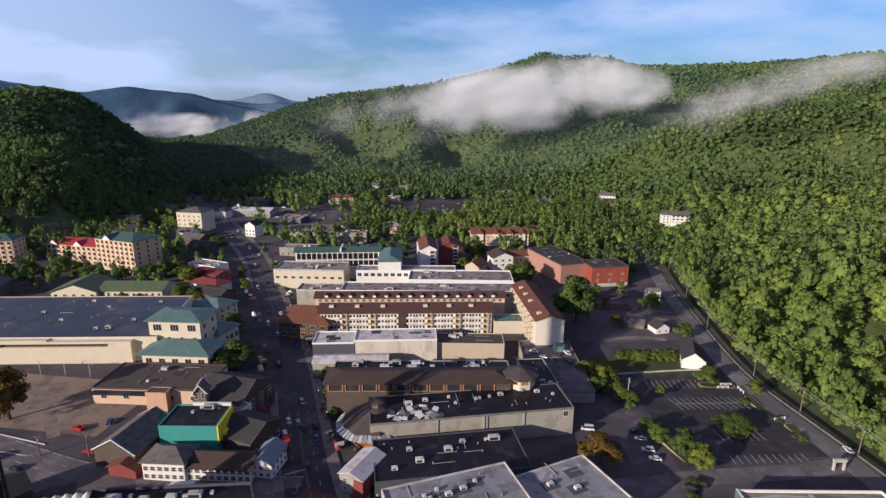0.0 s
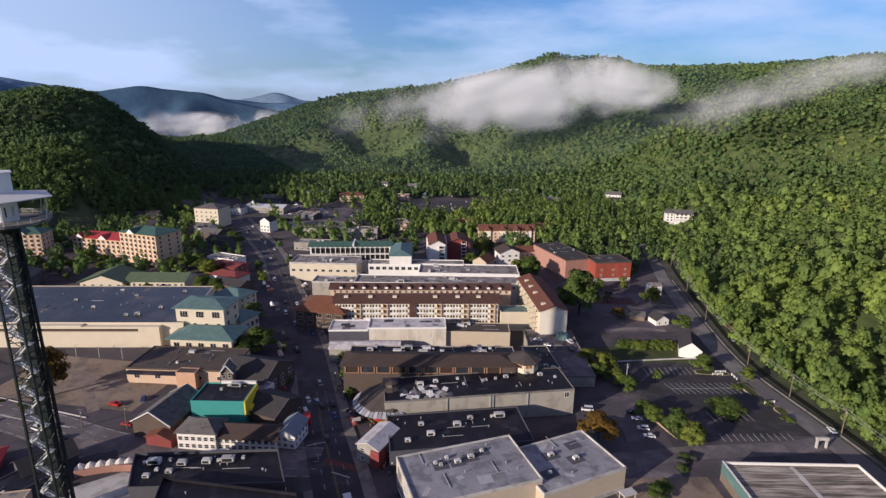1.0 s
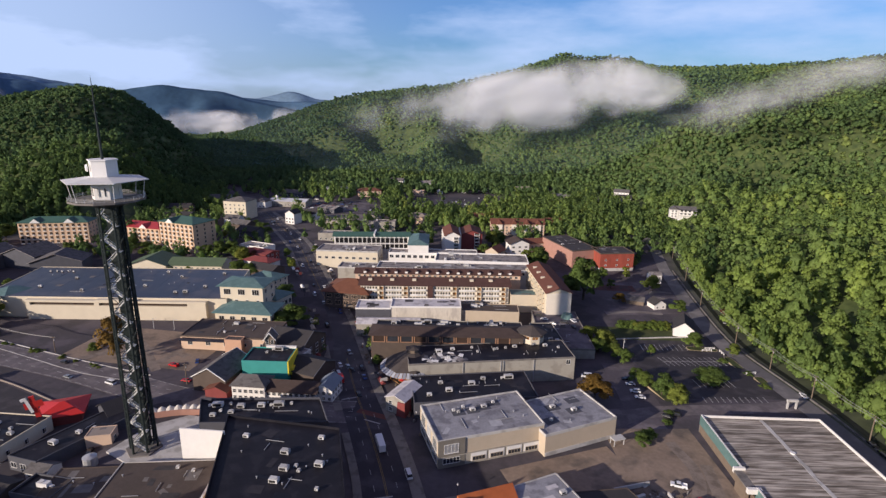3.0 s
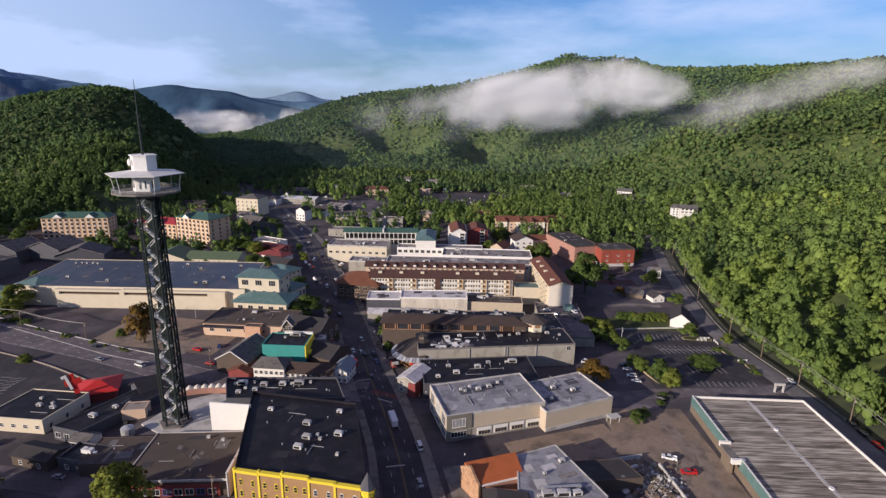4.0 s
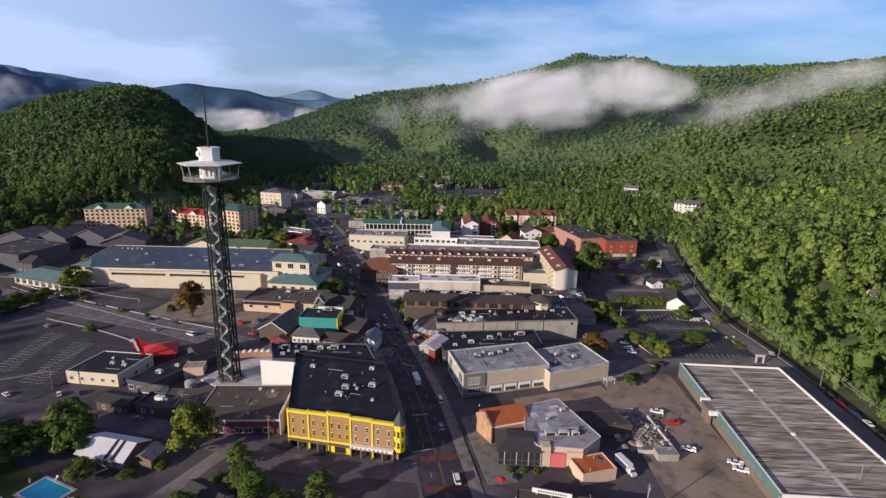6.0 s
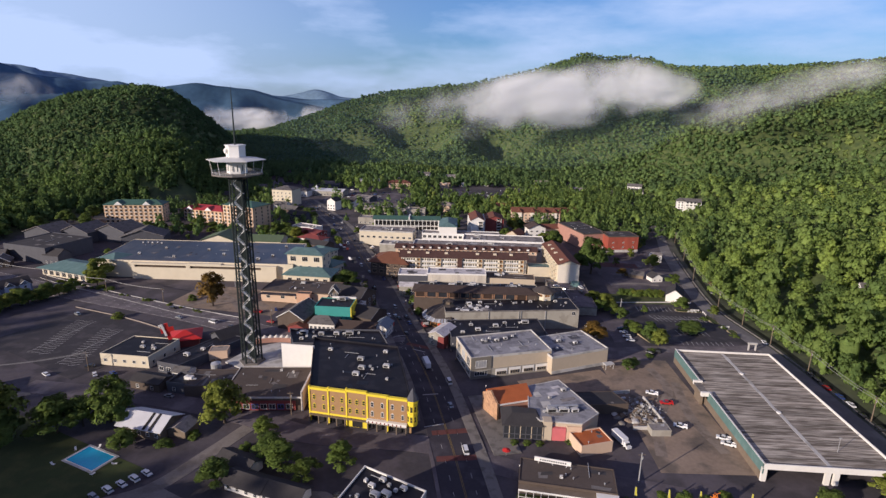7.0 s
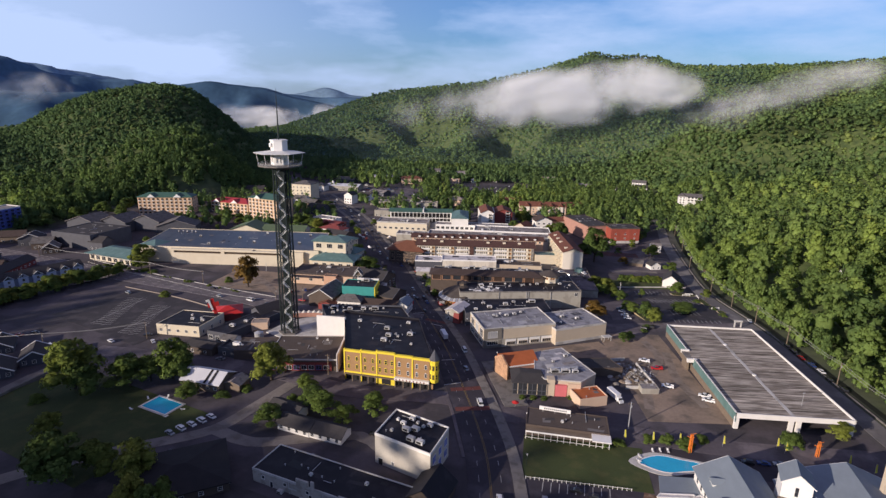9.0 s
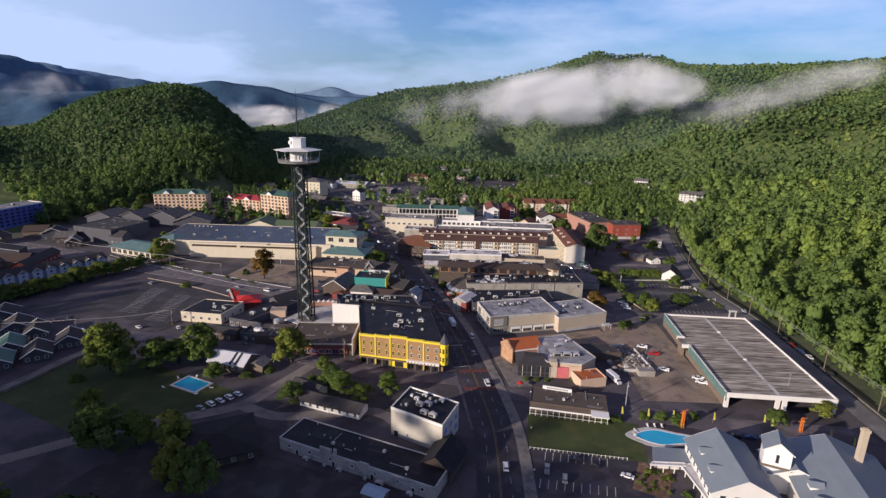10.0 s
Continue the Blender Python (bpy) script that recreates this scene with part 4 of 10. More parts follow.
def cloud_bank(label, rows, shells, depth, scale, lo, hi, peak, tone=(0.86, 0.86, 0.88)):
    """A bank of mist: nested domed shells along a line of rows (x, y, z of the middle, half height, density)."""
    cm = cloud_mat("mist", scale, lo, hi, peak, tone)
    line = np.array(rows, float)
    L = np.linspace(0, len(rows) - 1, 60)
    V, F, T = [], [], []
    for sh in range(shells):
        off = (sh - (shells - 1) / 2) * depth / max(1, shells - 1)
        b0 = len(V)
        for i, l in enumerate(L):
            x, y, z, hz, dens = (float(np.interp(l, range(len(rows)), line[:, k])) for k in range(5))
            n = math.hypot(x, y)
            for j in range(25):
                q = j / 12 - 1
                back = off + depth * 0.35 * (q * q) + 10 * noise.noise((i * 0.2, j * 0.2, sh * 3.0))
                V.append((x + x / n * back, y + y / n * back, z + q * hz))
                ends = min(1, l / 1.2, (len(rows) - 1 - l) / 1.2)
                T.append(dens * max(0.0, ends) * (1 - abs(q) ** 1.6))
        for i in range(len(L) - 1):
            for j in range(24):
                a = b0 + i * 25 + j
                F.append((a, a + 25, a + 26, a + 1))
    me = bpy.data.meshes.new("low_cloud")
    me.from_pydata(V, [], F)
    me.attributes.new("thick", "FLOAT", "POINT").data.foreach_set("value", T)
    me.polygons.foreach_set("use_smooth", [True] * len(F))
    me.materials.append(cm)
    return tagged(new("low_cloud", me), label, "cloud", kind="stuff")


cloud_bank("soft white low cloud drifting along the mountain side", [(-264, 1037, 84, 36, 0.2), (-173, 1054, 99, 48, 0.3), (-80, 1064, 111, 60, 0.48), (14, 1066, 122, 68, 0.85), (106, 1061, 137, 70, 1.05), (194, 1049, 154, 73, 1.2), (278, 1030, 165, 68, 1.2), (338, 1013, 170, 58, 1.0), (387, 997, 166, 46, 0.7), (433, 979, 158, 34, 0.4), (477, 959, 148, 24, 0.2)], 3, 60, 0.0085, 0.08, 1.25, 0.52)
cloud_bank("thin drifting mist over the wooded shoulder", [(278, 727, 108, 24, 0.4), (326, 709, 120, 36, 0.9), (375, 687, 135, 40, 1.05), (413, 667, 151, 40, 1.0), (443, 649, 164, 34, 0.8), (471, 631, 171, 27, 0.5), (502, 610, 177, 22, 0.3), (529, 588, 181, 18, 0.15)], 3, 40, 0.0095, 0.05, 1.4, 0.30)
# aerial haze added as one thin shell, its scattered blue put into the tone
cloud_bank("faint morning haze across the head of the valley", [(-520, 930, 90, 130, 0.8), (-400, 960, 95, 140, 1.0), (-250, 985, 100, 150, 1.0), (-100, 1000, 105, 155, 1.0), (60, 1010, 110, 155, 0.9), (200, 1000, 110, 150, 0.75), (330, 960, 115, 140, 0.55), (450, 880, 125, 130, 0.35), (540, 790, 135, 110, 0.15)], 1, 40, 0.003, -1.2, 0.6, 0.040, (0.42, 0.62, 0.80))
cloud_bank("pale mist lying in the far valley", [(-1240, 2030, 70, 66, 1.0), (-970, 2130, 50, 60, 1.0), (-760, 2150, 54, 60, 1.0), (-570, 2070, 84, 50, 0.8)], 2, 60, 0.006, 0.1, 0.95, 0.66)
cloud_bank("faint mist behind the wooded hill", [(-1750, 1500, 150, 60, 0.9), (-1500, 1650, 150, 60, 1.0), (-1300, 1750, 120, 50, 0.9)], 2, 40, 0.006, 0.0, 1.2, 0.4)

# ---- buildings ----
MESHES = {}
PATCHES = {"black_membrane_roof": (mat("faded_black_patch", (0.030, 0.027, 0.033), 0.75, 0.4, 0.5, 3.0), mat("fresh_black_patch", (0.008, 0.008, 0.012), 0.45, 0.3, 0.5, 3.0)),
           "grey_membrane_roof": (mat("pale_roof_patch", (0.42, 0.41, 0.40), 0.8, 0.35, 0.5, 3.0), mat("grey_roof_patch", (0.10, 0.097, 0.10), 0.8, 0.4, 0.5, 3.0)),
           "other": (mat("dusty_roof_patch", (0.17, 0.155, 0.145), 0.85, 0.4, 0.5, 3.0), mat("dark_roof_patch", (0.055, 0.05, 0.05), 0.8, 0.4, 0.5, 3.0))}
PATCHES["pale_shop_roof"] = (mat("light_shop_roof_patch", (0.40, 0.395, 0.41), 0.7, 0.3, 0.5, 3.0), mat("dull_shop_roof_patch", (0.21, 0.205, 0.215), 0.7, 0.4, 0.5, 3.0))


def shared(key, make, mats):
    """One mesh for all alike pieces."""
    if key not in MESHES:
        b = bmesh.new()
        make(b)
        MESHES[key] = finish(b, key[0], mats)
    return MESHES[key]


def window_mesh(w, h, style, trim, glass):
    """Set on a wall: x across, z up from the sill, -y outward."""
    def make(b):
        if style == "balcony":       # a flat panel painted dark for the opening's shade, with a slab, posts and a rail
            box(b, -w / 2, w / 2, -0.04, 0.0, 0, h, 1)
            box(b, -w / 2 - 0.15, w / 2 + 0.15, -1.3, 0, -0.22, 0.0, 0)
            box(b, -w / 2 - 0.15, w / 2 + 0.15, -1.3, -1.22, 0.85, 0.98, 0)
            for i in range(9):
                x = -w / 2 + w * i / 8
                box(b, x - 0.05, x + 0.05, -1.29, -1.23, 0.0, 0.85, 0)
            for x in (-w / 2 - 0.1, w / 2 + 0.1):
                box(b, x - 0.14, x + 0.14, -1.3, 0, 0, h + 0.4, 0)
        elif style == "parapet":     # a white solid-fronted balcony before a dark doorway and a lit wall
            box(b, -w / 2, -w / 2 + w * 0.22, -0.04, 0.0, 0, h, 1)
            box(b, -w * 0.1, w * 0.1, -0.04, 0.0, 0.9, h, 1)
            box(b, w / 2 - w * 0.22, w / 2, -0.04, 0.0, 0, h, 1)
            box(b, -w / 2 - 0.1, w / 2 + 0.1, -1.0, 0, -0.3, 0.0, 0)
            box(b, -w / 2 - 0.1, w / 2 + 0.1, -1.0, -0.88, -0.3, 1.05, 0)
        else:
            t = 0.12 if style == "door" else (0.11 if w > 0.9 else 0.08)
            n = max(1, round(w / 1.3)) if (w > 1.4 and style != "door") else 1
            bars = 0.08
            xs = [-w / 2 - t]
            for i in range(n):
                xs += [-w / 2 + w * i / n + (bars / 2 if i else 0), -w / 2 + w * (i + 1) / n - (bars / 2 if i < n - 1 else 0)]
            xs.append(w / 2 + t)
            zs = [0.0, h, h + t] if style == "door" else [-t, 0.0, h, h + t]
            if n == 1 and h > 1.2 and style != "door":
                zs = [-t, 0.0, h * 0.5 - 0.04, h * 0.5 + 0.04, h, h + t]
            if style == "arch":
                xs = [-w / 2 - t, -w / 2, -w / 4, w / 4, w / 2, w / 2 + t]
                zs.append(h + t + 0.3)
            deep = {}
            for i in range(len(xs) - 1):
                for j in range(len(zs) - 1):
                    glazed = (zs[j] >= -0.01 and zs[j + 1] <= h + 0.01 and not (len(zs) > 5 and j == 2))
                    if style == "arch":
                        glazed = glazed and 0 < i < 4
                        if zs[j] > h + 0.05 and i not in (2,):
                            continue
                    else:
                        glazed = glazed and i % 2 == 1
                    sill = style != "door" and j == 0
                    deep[i, j] = (0.04, 1) if glazed else (0.2 if sill else 0.11, 0)
            for (i, j), (dp, mi) in deep.items():
                x0, x1, z0, z1 = xs[i], xs[i + 1], zs[j], zs[j + 1]
                b.faces.new([b.verts.new(p) for p in ((x0, -dp, z0), (x1, -dp, z0), (x1, -dp, z1), (x0, -dp, z1))]).material_index = mi
                for di, dj, p, q in ((1, 0, (x1, z0), (x1, z1)), (-1, 0, (x0, z1), (x0, z0)), (0, 1, (x1, z1), (x0, z1)), (0, -1, (x0, z0), (x1, z0))):
                    other = deep.get((i + di, j + dj), (0.0, 0))[0]
                    if other < dp:
                        b.faces.new([b.verts.new(v) for v in ((p[0], -dp, p[1]), (p[0], -other, p[1]), (q[0], -other, q[1]), (q[0], -dp, q[1]))]).material_index = 0
            bmesh.ops.remove_doubles(b, verts=b.verts, dist=0.0005)
    return shared(("window", w, h, style, trim.name, glass.name), make, [trim, glass])


def unit_mesh(k):
    """A rooftop air conditioner on its kerb: casing, grille and fan hood."""
    w, d, h = [(2.2, 1.5, 1.2), (3.0, 2.0, 1.5), (1.2, 1.2, 1.0), (4.2, 2.1, 1.8)][k]

    def make(b):
        box(b, -w / 2, w / 2, -d / 2, d / 2, 0.0, 0.2, 1)
        box(b, -w / 2 + 0.05, w / 2 - 0.05, -d / 2 + 0.05, d / 2 - 0.05, 0.2, h, 0)
        box(b, -w / 2 + 0.3, w / 2 - 0.7, -d / 2 - 0.02, -d / 2 + 0.05, 0.4, h - 0.25, 1)
        prism(b, ngon(10, d * 0.3, 0, w * 0.15, 0), h, h + 0.14, 1)
        prism(b, ngon(10, d * 0.34, 0, w * 0.15, 0), h + 0.14, h + 0.2, 0)
        if k == 3:
            box(b, -w / 2 - 1.6, -w / 2, -0.4, 0.4, 0.4, 1.0, 0)
            box(b, -w / 2 - 1.6, -w / 2 - 0.9, -0.4, 0.4, 0.0, 0.4, 0)
    return shared(("air_conditioner", k), make, [UNIT, DARK])


def vent_mesh():
    def make(b):
        bar(b, (0, 0, 0), (0, 0, 0.7), 0.16, 8)
        prism(b, ngon(8, 0.32), 0.7, 0.85, 0, ngon(8, 0.12))
    return shared(("roof_vent",), make, [METAL])


SIDES = {"f": (0, 0), "r": (90, 1), "b": (180, 0), "l": (-90, 1)}


def building(name, label, cx, cy, w, d, rot, h, wall, roof, shape="flat", rise=3.0, ridge="x", over=0.5, parapet=0.7, cap=None, wins=(), units=0, vents=0,
             trim=TRIM, glass=GLASS, z=None, shear=0.0, category="building", seed=1, group="", plinth=None, spots=()):
    """A house: walls, roof and parapet as parts, each window and rooftop unit one too. The front faces -y before the turn. h: to the eaves."""
    ob = thing(name, label, category, cx, cy, z, rot, group)
    hw, hd = w / 2, d / 2
    rng = random.Random(seed + int(cx * 7 + cy))

    def q(x, y):
        return (x + shear * (y + hd), y)

    foot = [q(-hw, -hd), q(hw, -hd), q(hw, hd), q(-hw, hd)]
    b = bmesh.new()
    top = h if shape != "flat" else h - 0.25
    prism(b, foot, -5.0, top)
    if shape == "gable":
        if ridge == "x":
            for x in (-hw, hw - 0.25):
                vs = [b.verts.new(p) for p in ((x, -hd, top), (x, hd, top), (x, 0, top + rise), (x + 0.25, -hd, top), (x + 0.25, hd, top), (x + 0.25, 0, top + rise))]
                for f in ((0, 1, 2), (5, 4, 3), (0, 2, 5, 3), (1, 4, 5, 2)):
                    b.faces.new([vs[k] for k in f])
        else:
            for y in (-hd, hd - 0.25):
                vs = [b.verts.new(p) for p in ((-hw, y, top), (hw, y, top), (0, y, top + rise), (-hw, y + 0.25, top), (hw, y + 0.25, top), (0, y + 0.25, top + rise))]
                for f in ((0, 1, 2), (5, 4, 3), (0, 2, 5, 3), (1, 4, 5, 2)):
                    b.faces.new([vs[k] for k in f])
    part("wall", b, wall, ob)
    b = bmesh.new()
    if shape == "flat":
        t = 0.3
        inner = [q(-hw + t, -hd + t), q(hw - t, -hd + t), q(hw - t, hd - t), q(-hw + t, hd - t)]
        prism(b, inner, top, h)
        part("roof", b, roof, ob)
        if parapet:
            b = bmesh.new()
            out_ = [q(-hw - 0.06, -hd - 0.06), q(hw + 0.06, -hd - 0.06), q(hw + 0.06, hd + 0.06), q(-hw - 0.06, hd + 0.06)]
            lo = [[b.verts.new((x, y, zz)) for x, y in ring] for ring, zz in ((out_, h - 0.5), (out_, h + parapet), (inner, h + parapet), (inner, h - 0.5))]
            for r0, r1 in zip(lo, lo[1:] + lo[:1]):
                for i in range(4):
                    b.faces.new((r0[i], r0[(i + 1) % 4], r1[(i + 1) % 4], r1[i]))
            part("parapet", b, cap or wall, ob)
    else:
        t = 0.28
        ex, ey = hw + over, hd + over
        if shape == "gable":
            if ridge == "x":
                drop = rise * over / hd
                sect = [(-ey, top - drop), (0, top + rise), (ey, top - drop)]
                pts = [[(x, y, zz + s) for y, zz in sect for s in (0.02, t)] for x in (-ex, ex)]
            else:
                drop = rise * over / hw
                sect = [(-ex, top - drop), (0, top + rise), (ex, top - drop)]
                pts = [[(x, y, zz + s) for x, zz in sect for s in (0.02, t)] for y in (-ey, ey)]
            A, B = ([b.verts.new(p) for p in s] for s in pts)
            loop = [0, 2, 4, 5, 3, 1]
            for i in range(6):
                a, c = loop[i], loop[(i + 1) % 6]
                b.faces.new((A[a], A[c], B[c], B[a]))
            for s in (A, B):
                b.faces.new([s[i] for i in (0, 2, 3, 1)])
                b.faces.new([s[i] for i in (2, 4, 5, 3)])
        else:      # hip
            run = min(ex, ey)
            rx, ry = (ex - run, 0.01) if ex > ey else (0.01, ey - run)
            if ex > ey:
                rx = max(rx, 0.01)
            lowr = [(-ex, -ey), (ex, -ey), (ex, ey), (-ex, ey)]
            upr = [(-rx - 0.01, -ry - 0.01), (rx + 0.01, -ry - 0.01), (rx + 0.01, ry + 0.01), (-rx - 0.01, ry + 0.01)]
            prism(b, lowr, top, top + 0.3)
            prism(b, lowr, top + 0.3, top + 0.3 + rise, 0, upr)
        part("roof", b, roof, ob)
        if shape == "gable" and cap:      # barge boards
            for end in (-1, 1):
                for s in (-1, 1):
                    b = bmesh.new()
                    if ridge == "x":
                        bar(b, (end * ex, s * ey, top - rise * over / hd + 0.15), (end * ex, 0, top + rise + 0.15), 0.24)
                    else:
                        bar(b, (s * ex, end * ey, top - rise * over / hw + 0.15), (0, end * ey, top + rise + 0.15), 0.24)
                    part("bargeboard", b, cap, ob)
    if plinth:
        b = bmesh.new()
        box(b, -hw - 0.12, hw + 0.12, -hd - 0.12, hd + 0.12, -5.0, plinth[1])
        part("plinth", b, plinth[0], ob)
    for side, cols, rows, ww, wh, z0, dz, style in wins:
        ang, along = SIDES[side]
        span = (d if along else w)
        me = window_mesh(ww, wh, style, trim, glass)
        for r_ in range(rows):
            for c_ in range(cols):
                u = span * ((c_ + 0.5) / cols - 0.5)
                off = (hw if along else hd) + 0.01
                m = pose(0, 0, 0, 0, 0, ang) @ pose(u, -off, z0 + r_ * dz)
                if shear:
                    p = m.translation
                    m.translation = (p.x + shear * (p.y + hd), p.y, p.z)
                part("window" if style != "door" else "door", me, None, ob, at=m)
    if shape == "flat":
        pale, dark = PATCHES.get(roof.name, PATCHES["other"])
        for i in range(min(9, int(w * d / 110) + 1)):
            pw, pd = rng.uniform(1.2, min(7.0, w * 0.3)), rng.uniform(1.0, min(5.0, d * 0.3))
            x, y = q(rng.uniform(-hw * 0.9 + pw / 2, hw * 0.9 - pw / 2), rng.uniform(-hd * 0.9 + pd / 2, hd * 0.9 - pd / 2))
            b = bmesh.new()
            k_ = [1 + rng.uniform(-0.2, 0.2) for _ in range(8)]
            prism(b, [(-pw / 2 * k_[0], -pd / 2 * k_[1]), (pw / 2 * k_[2], -pd / 2 * k_[3]), (pw / 2 * k_[4], pd / 2 * k_[5]), (-pw / 2 * k_[6], pd / 2 * k_[7])], -0.05, 0.012 + 0.004 * i)
            part("roof_patch", b, pale if rng.random() < 0.55 else dark, ob, at=pose(x, y, h, 0, 0, rng.choice((0, 0, 90, rng.uniform(0, 90)))))
        for i in range(min(4, int(w * d / 260))):
            x, y = q(rng.uniform(-hw * 0.7, hw * 0.5), rng.uniform(-hd * 0.75, hd * 0.75))
            b = bmesh.new()
            bar(b, (0, 0, 0.22), (min(w * 0.3, rng.uniform(3, 9)), 0, 0.22), 0.11, 6)
            bar(b, (0, 0, -0.02), (0, 0, 0.3), 0.1, 6)
            part("roof_pipe", b, METAL, ob, at=pose(x, y, h, 0, 0, rng.choice((0, 90))))
        for i in range(units):
            k = rng.choice((0, 0, 1, 2, 3))
            x, y = rng.uniform(-hw * 0.8, hw * 0.8), rng.uniform(-hd * 0.7, hd * 0.7)
            x, y = q(x, y)
            part("air_conditioner", unit_mesh(k), None, ob, at=pose(x, y, h, 0, 0, rng.choice((0, 90, 180))))
        for x, y, k in spots:
            x, y = q(x, y)
            part("air_conditioner", unit_mesh(k), None, ob, at=pose(x, y, h))
        for i in range(vents):
            x, y = q(rng.uniform(-hw * 0.85, hw * 0.85), rng.uniform(-hd * 0.8, hd * 0.8))
            part("roof_vent", vent_mesh(), None, ob, at=pose(x, y, h))
    return ob


# -- convention hall with its long pale wall and blue roof
hall = building("exhibition_hall", "large pale exhibition hall with dark blue metal roof", -217, 287, 150, 62, 1.0, 13.0, CREAM, BLUE_ROOF, parapet=0.3, shear=-0.12, vents=12, category="hall",
                spots=[(-50, -12, 0), (-20, -18, 0), (16, -8, 0), (40, -20, 0), (55, -8, 0), (-36, 6, 0), (0, 4, 0), (33, 12, 0), (46, -19, 1), (-62, 20, 2), (-58, 21, 2), (-54, 20, 2), (-50, 21, 2), (-46, 20, 2), (20, 22, 0), (60, 20, 0)])
for x0, x1, z0, z1 in ((-46, 63.2, -1, 9.0), (-46, -43.5, 9.0, 10.9), (-4.5, -1.5, 9.0, 10.9), (52, 63.2, 9.0, 10.9)):
    b = bmesh.new()
    box(b, x0, x1, -34.0, -31.03, z0, z1)
    part("front_wall", b, CREAM, hall)
for x0, x1 in ((-43.5, -4.5), (-1.5, 52)):
    b = bmesh.new()
    box(b, x0, x1, -32.6, -31.03, 9.0, 10.9)
    # the slot's shade is also put into its dark colour
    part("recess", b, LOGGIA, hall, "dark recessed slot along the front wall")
for x0, x1, up_ in ((-46.3, -3, 12.3), (-3, 22, 12.8), (22, 63.5, 12.1)):
    b = bmesh.new()
    box(b, x0, x1, -34.3, -31.03, 10.9, up_)
    part("coping", b, CREAM, hall)
for i in range(1, 12):
    b = bmesh.new()
    x = -75 + i * 12.5
    prism(b, [(x - 0.05, -30.4), (x + 0.05, -30.4), (x + 0.05 - 0.12 * 60.8, 30.4), (x - 0.05 - 0.12 * 60.8, 30.4)], 12.9, 13.04)
    part("roof_seam", b, BLUE_ROOF, hall)

building("corner_pavilion", "cream corner block with teal hipped roof", -132, 268, 27, 18, -4, 21.0, CREAM, TEAL_ROOF, "hip", 2.6, over=1.6, category="building",
                       wins=[("f", 3, 1, 4.2, 3.4, 15.8, 3, "plain"), ("f", 4, 1, 1.8, 2.0, 10.4, 3, "arch"), ("r", 2, 2, 2.4, 2.4, 10.5, 5.5, "plain")], glass=DARK)
building("entrance_wing", "low cream wing with broad teal hipped roof", -126, 253, 33, 18, -4, 10.0, CREAM, TEAL_ROOF, "hip", 3.6, over=2.0, wins=[("f", 5, 1, 3.0, 2.2, 5.6, 3, "plain"), ("r", 3, 1, 2.6, 3, 4, 3, "plain")], glass=DARK)
building("entrance_wing", "small teal-roofed porch block beside the street", -119, 281, 13, 15, -22, 9.0, CREAM, TEAL_ROOF, "hip", 3.4, over=1.4, wins=[("r", 4, 1, 2.2, 3, 3, 3, "plain")], glass=DARK)
building("entrance_pavilion", "low teal-roofed entrance pavilion of the hall", -309, 258, 46, 22, -17, 5.6, CREAM, TEAL_ROOF, "hip", 3.6, over=2.6, wins=[("f", 7, 1, 4.0, 3.4, 0.8, 3, "plain"), ("r", 3, 1, 4.0, 3.4, 0.8, 3, "plain")], glass=DARK)
building("entrance_pavilion", "raised teal-roofed lantern of the hall entrance", -283, 266, 16, 16, -17, 12.5, CREAM, TEAL_ROOF, "hip", 3.0, over=1.6, wins=[("f", 3, 1, 3.4, 2.0, 9.4, 3, "plain"), ("r", 3, 1, 3.4, 2.0, 9.4, 3, "plain")], glass=DARK)

# -- left of the main street, from the side street back to the hall
shop = building("restaurant", "low sandy restaurant with flat brown roof", -124, 226, 50, 24, -3, 8.0, SAND, BROWN_FLAT, parapet=0.4, cap=DARK_WALL, units=2, vents=5,
                wins=[("f", 5, 1, 2.4, 1.8, 3.2, 3, "plain")])
b = bmesh.new()
box(b, -24, 1, -15.5, -12.1, 6.6, 7.2)
part("canopy", b, BLUE_ROOF, shop, "dark blue canopy roof")
building("stucco_annexe", "small peach stucco annexe of the restaurant", -119, 212.4, 9, 5, -3, 8.6, PEACH, BROWN_FLAT, parapet=0.2)
building("steep_shop", "dark shop with steep crossed gables by the street", -88, 217, 22, 26, -16, 9, DARK_WALL, DARK_SHINGLE, "gable", 6.0, "x", cap=SLATE_WALL, wins=[("r", 4, 2, 2.4, 2, 1.5, 3.6, "plain")])
building("gabled_lookout", "slim timber lookout with small pointed roof", -97, 205, 5, 6, 8, 14.5, WOOD, GREY_SHINGLE, "gable", 3.2, "y", cap=TRIM, over=0.7, wins=[("f", 2, 1, 1.3, 2.2, 11.6, 3, "plain"), ("f", 2, 1, 1.3, 1.8, 8, 3, "plain")])
teal = building("teal_building", "teal-painted building with flat black roof", -91, 185.5, 21.5, 15, -1, 13.0, TEAL_WALL, BLACK_ROOF, parapet=0.5, cap=TEAL_WALL, spots=[(3, 5.5, 3), (-2, 2, 2)])
b = bmesh.new()
box(b, 10.85, 11.4, -7.5, 7.5, 6.5, 13.4)
box(b, 10.85, 12.6, -4, 3, 5.0, 8.5)
part("sign_band", b, YELLOW, teal, "bright yellow side fascia")
b = bmesh.new()
box(b, -4, 11, 6.6, 7.7, 13.5, 14.6)
part("rear_parapet", b, WHITE, teal)
building("grey_shop", "grey-brown shop with crossed shingle gables", -112, 181, 17, 22, -12, 7.5, DARK_WALL, GREY_SHINGLE, "gable", 5.0, "y", cap=TRIM, wins=[("l", 4, 1, 1.8, 1.5, 3, 3, "plain")])
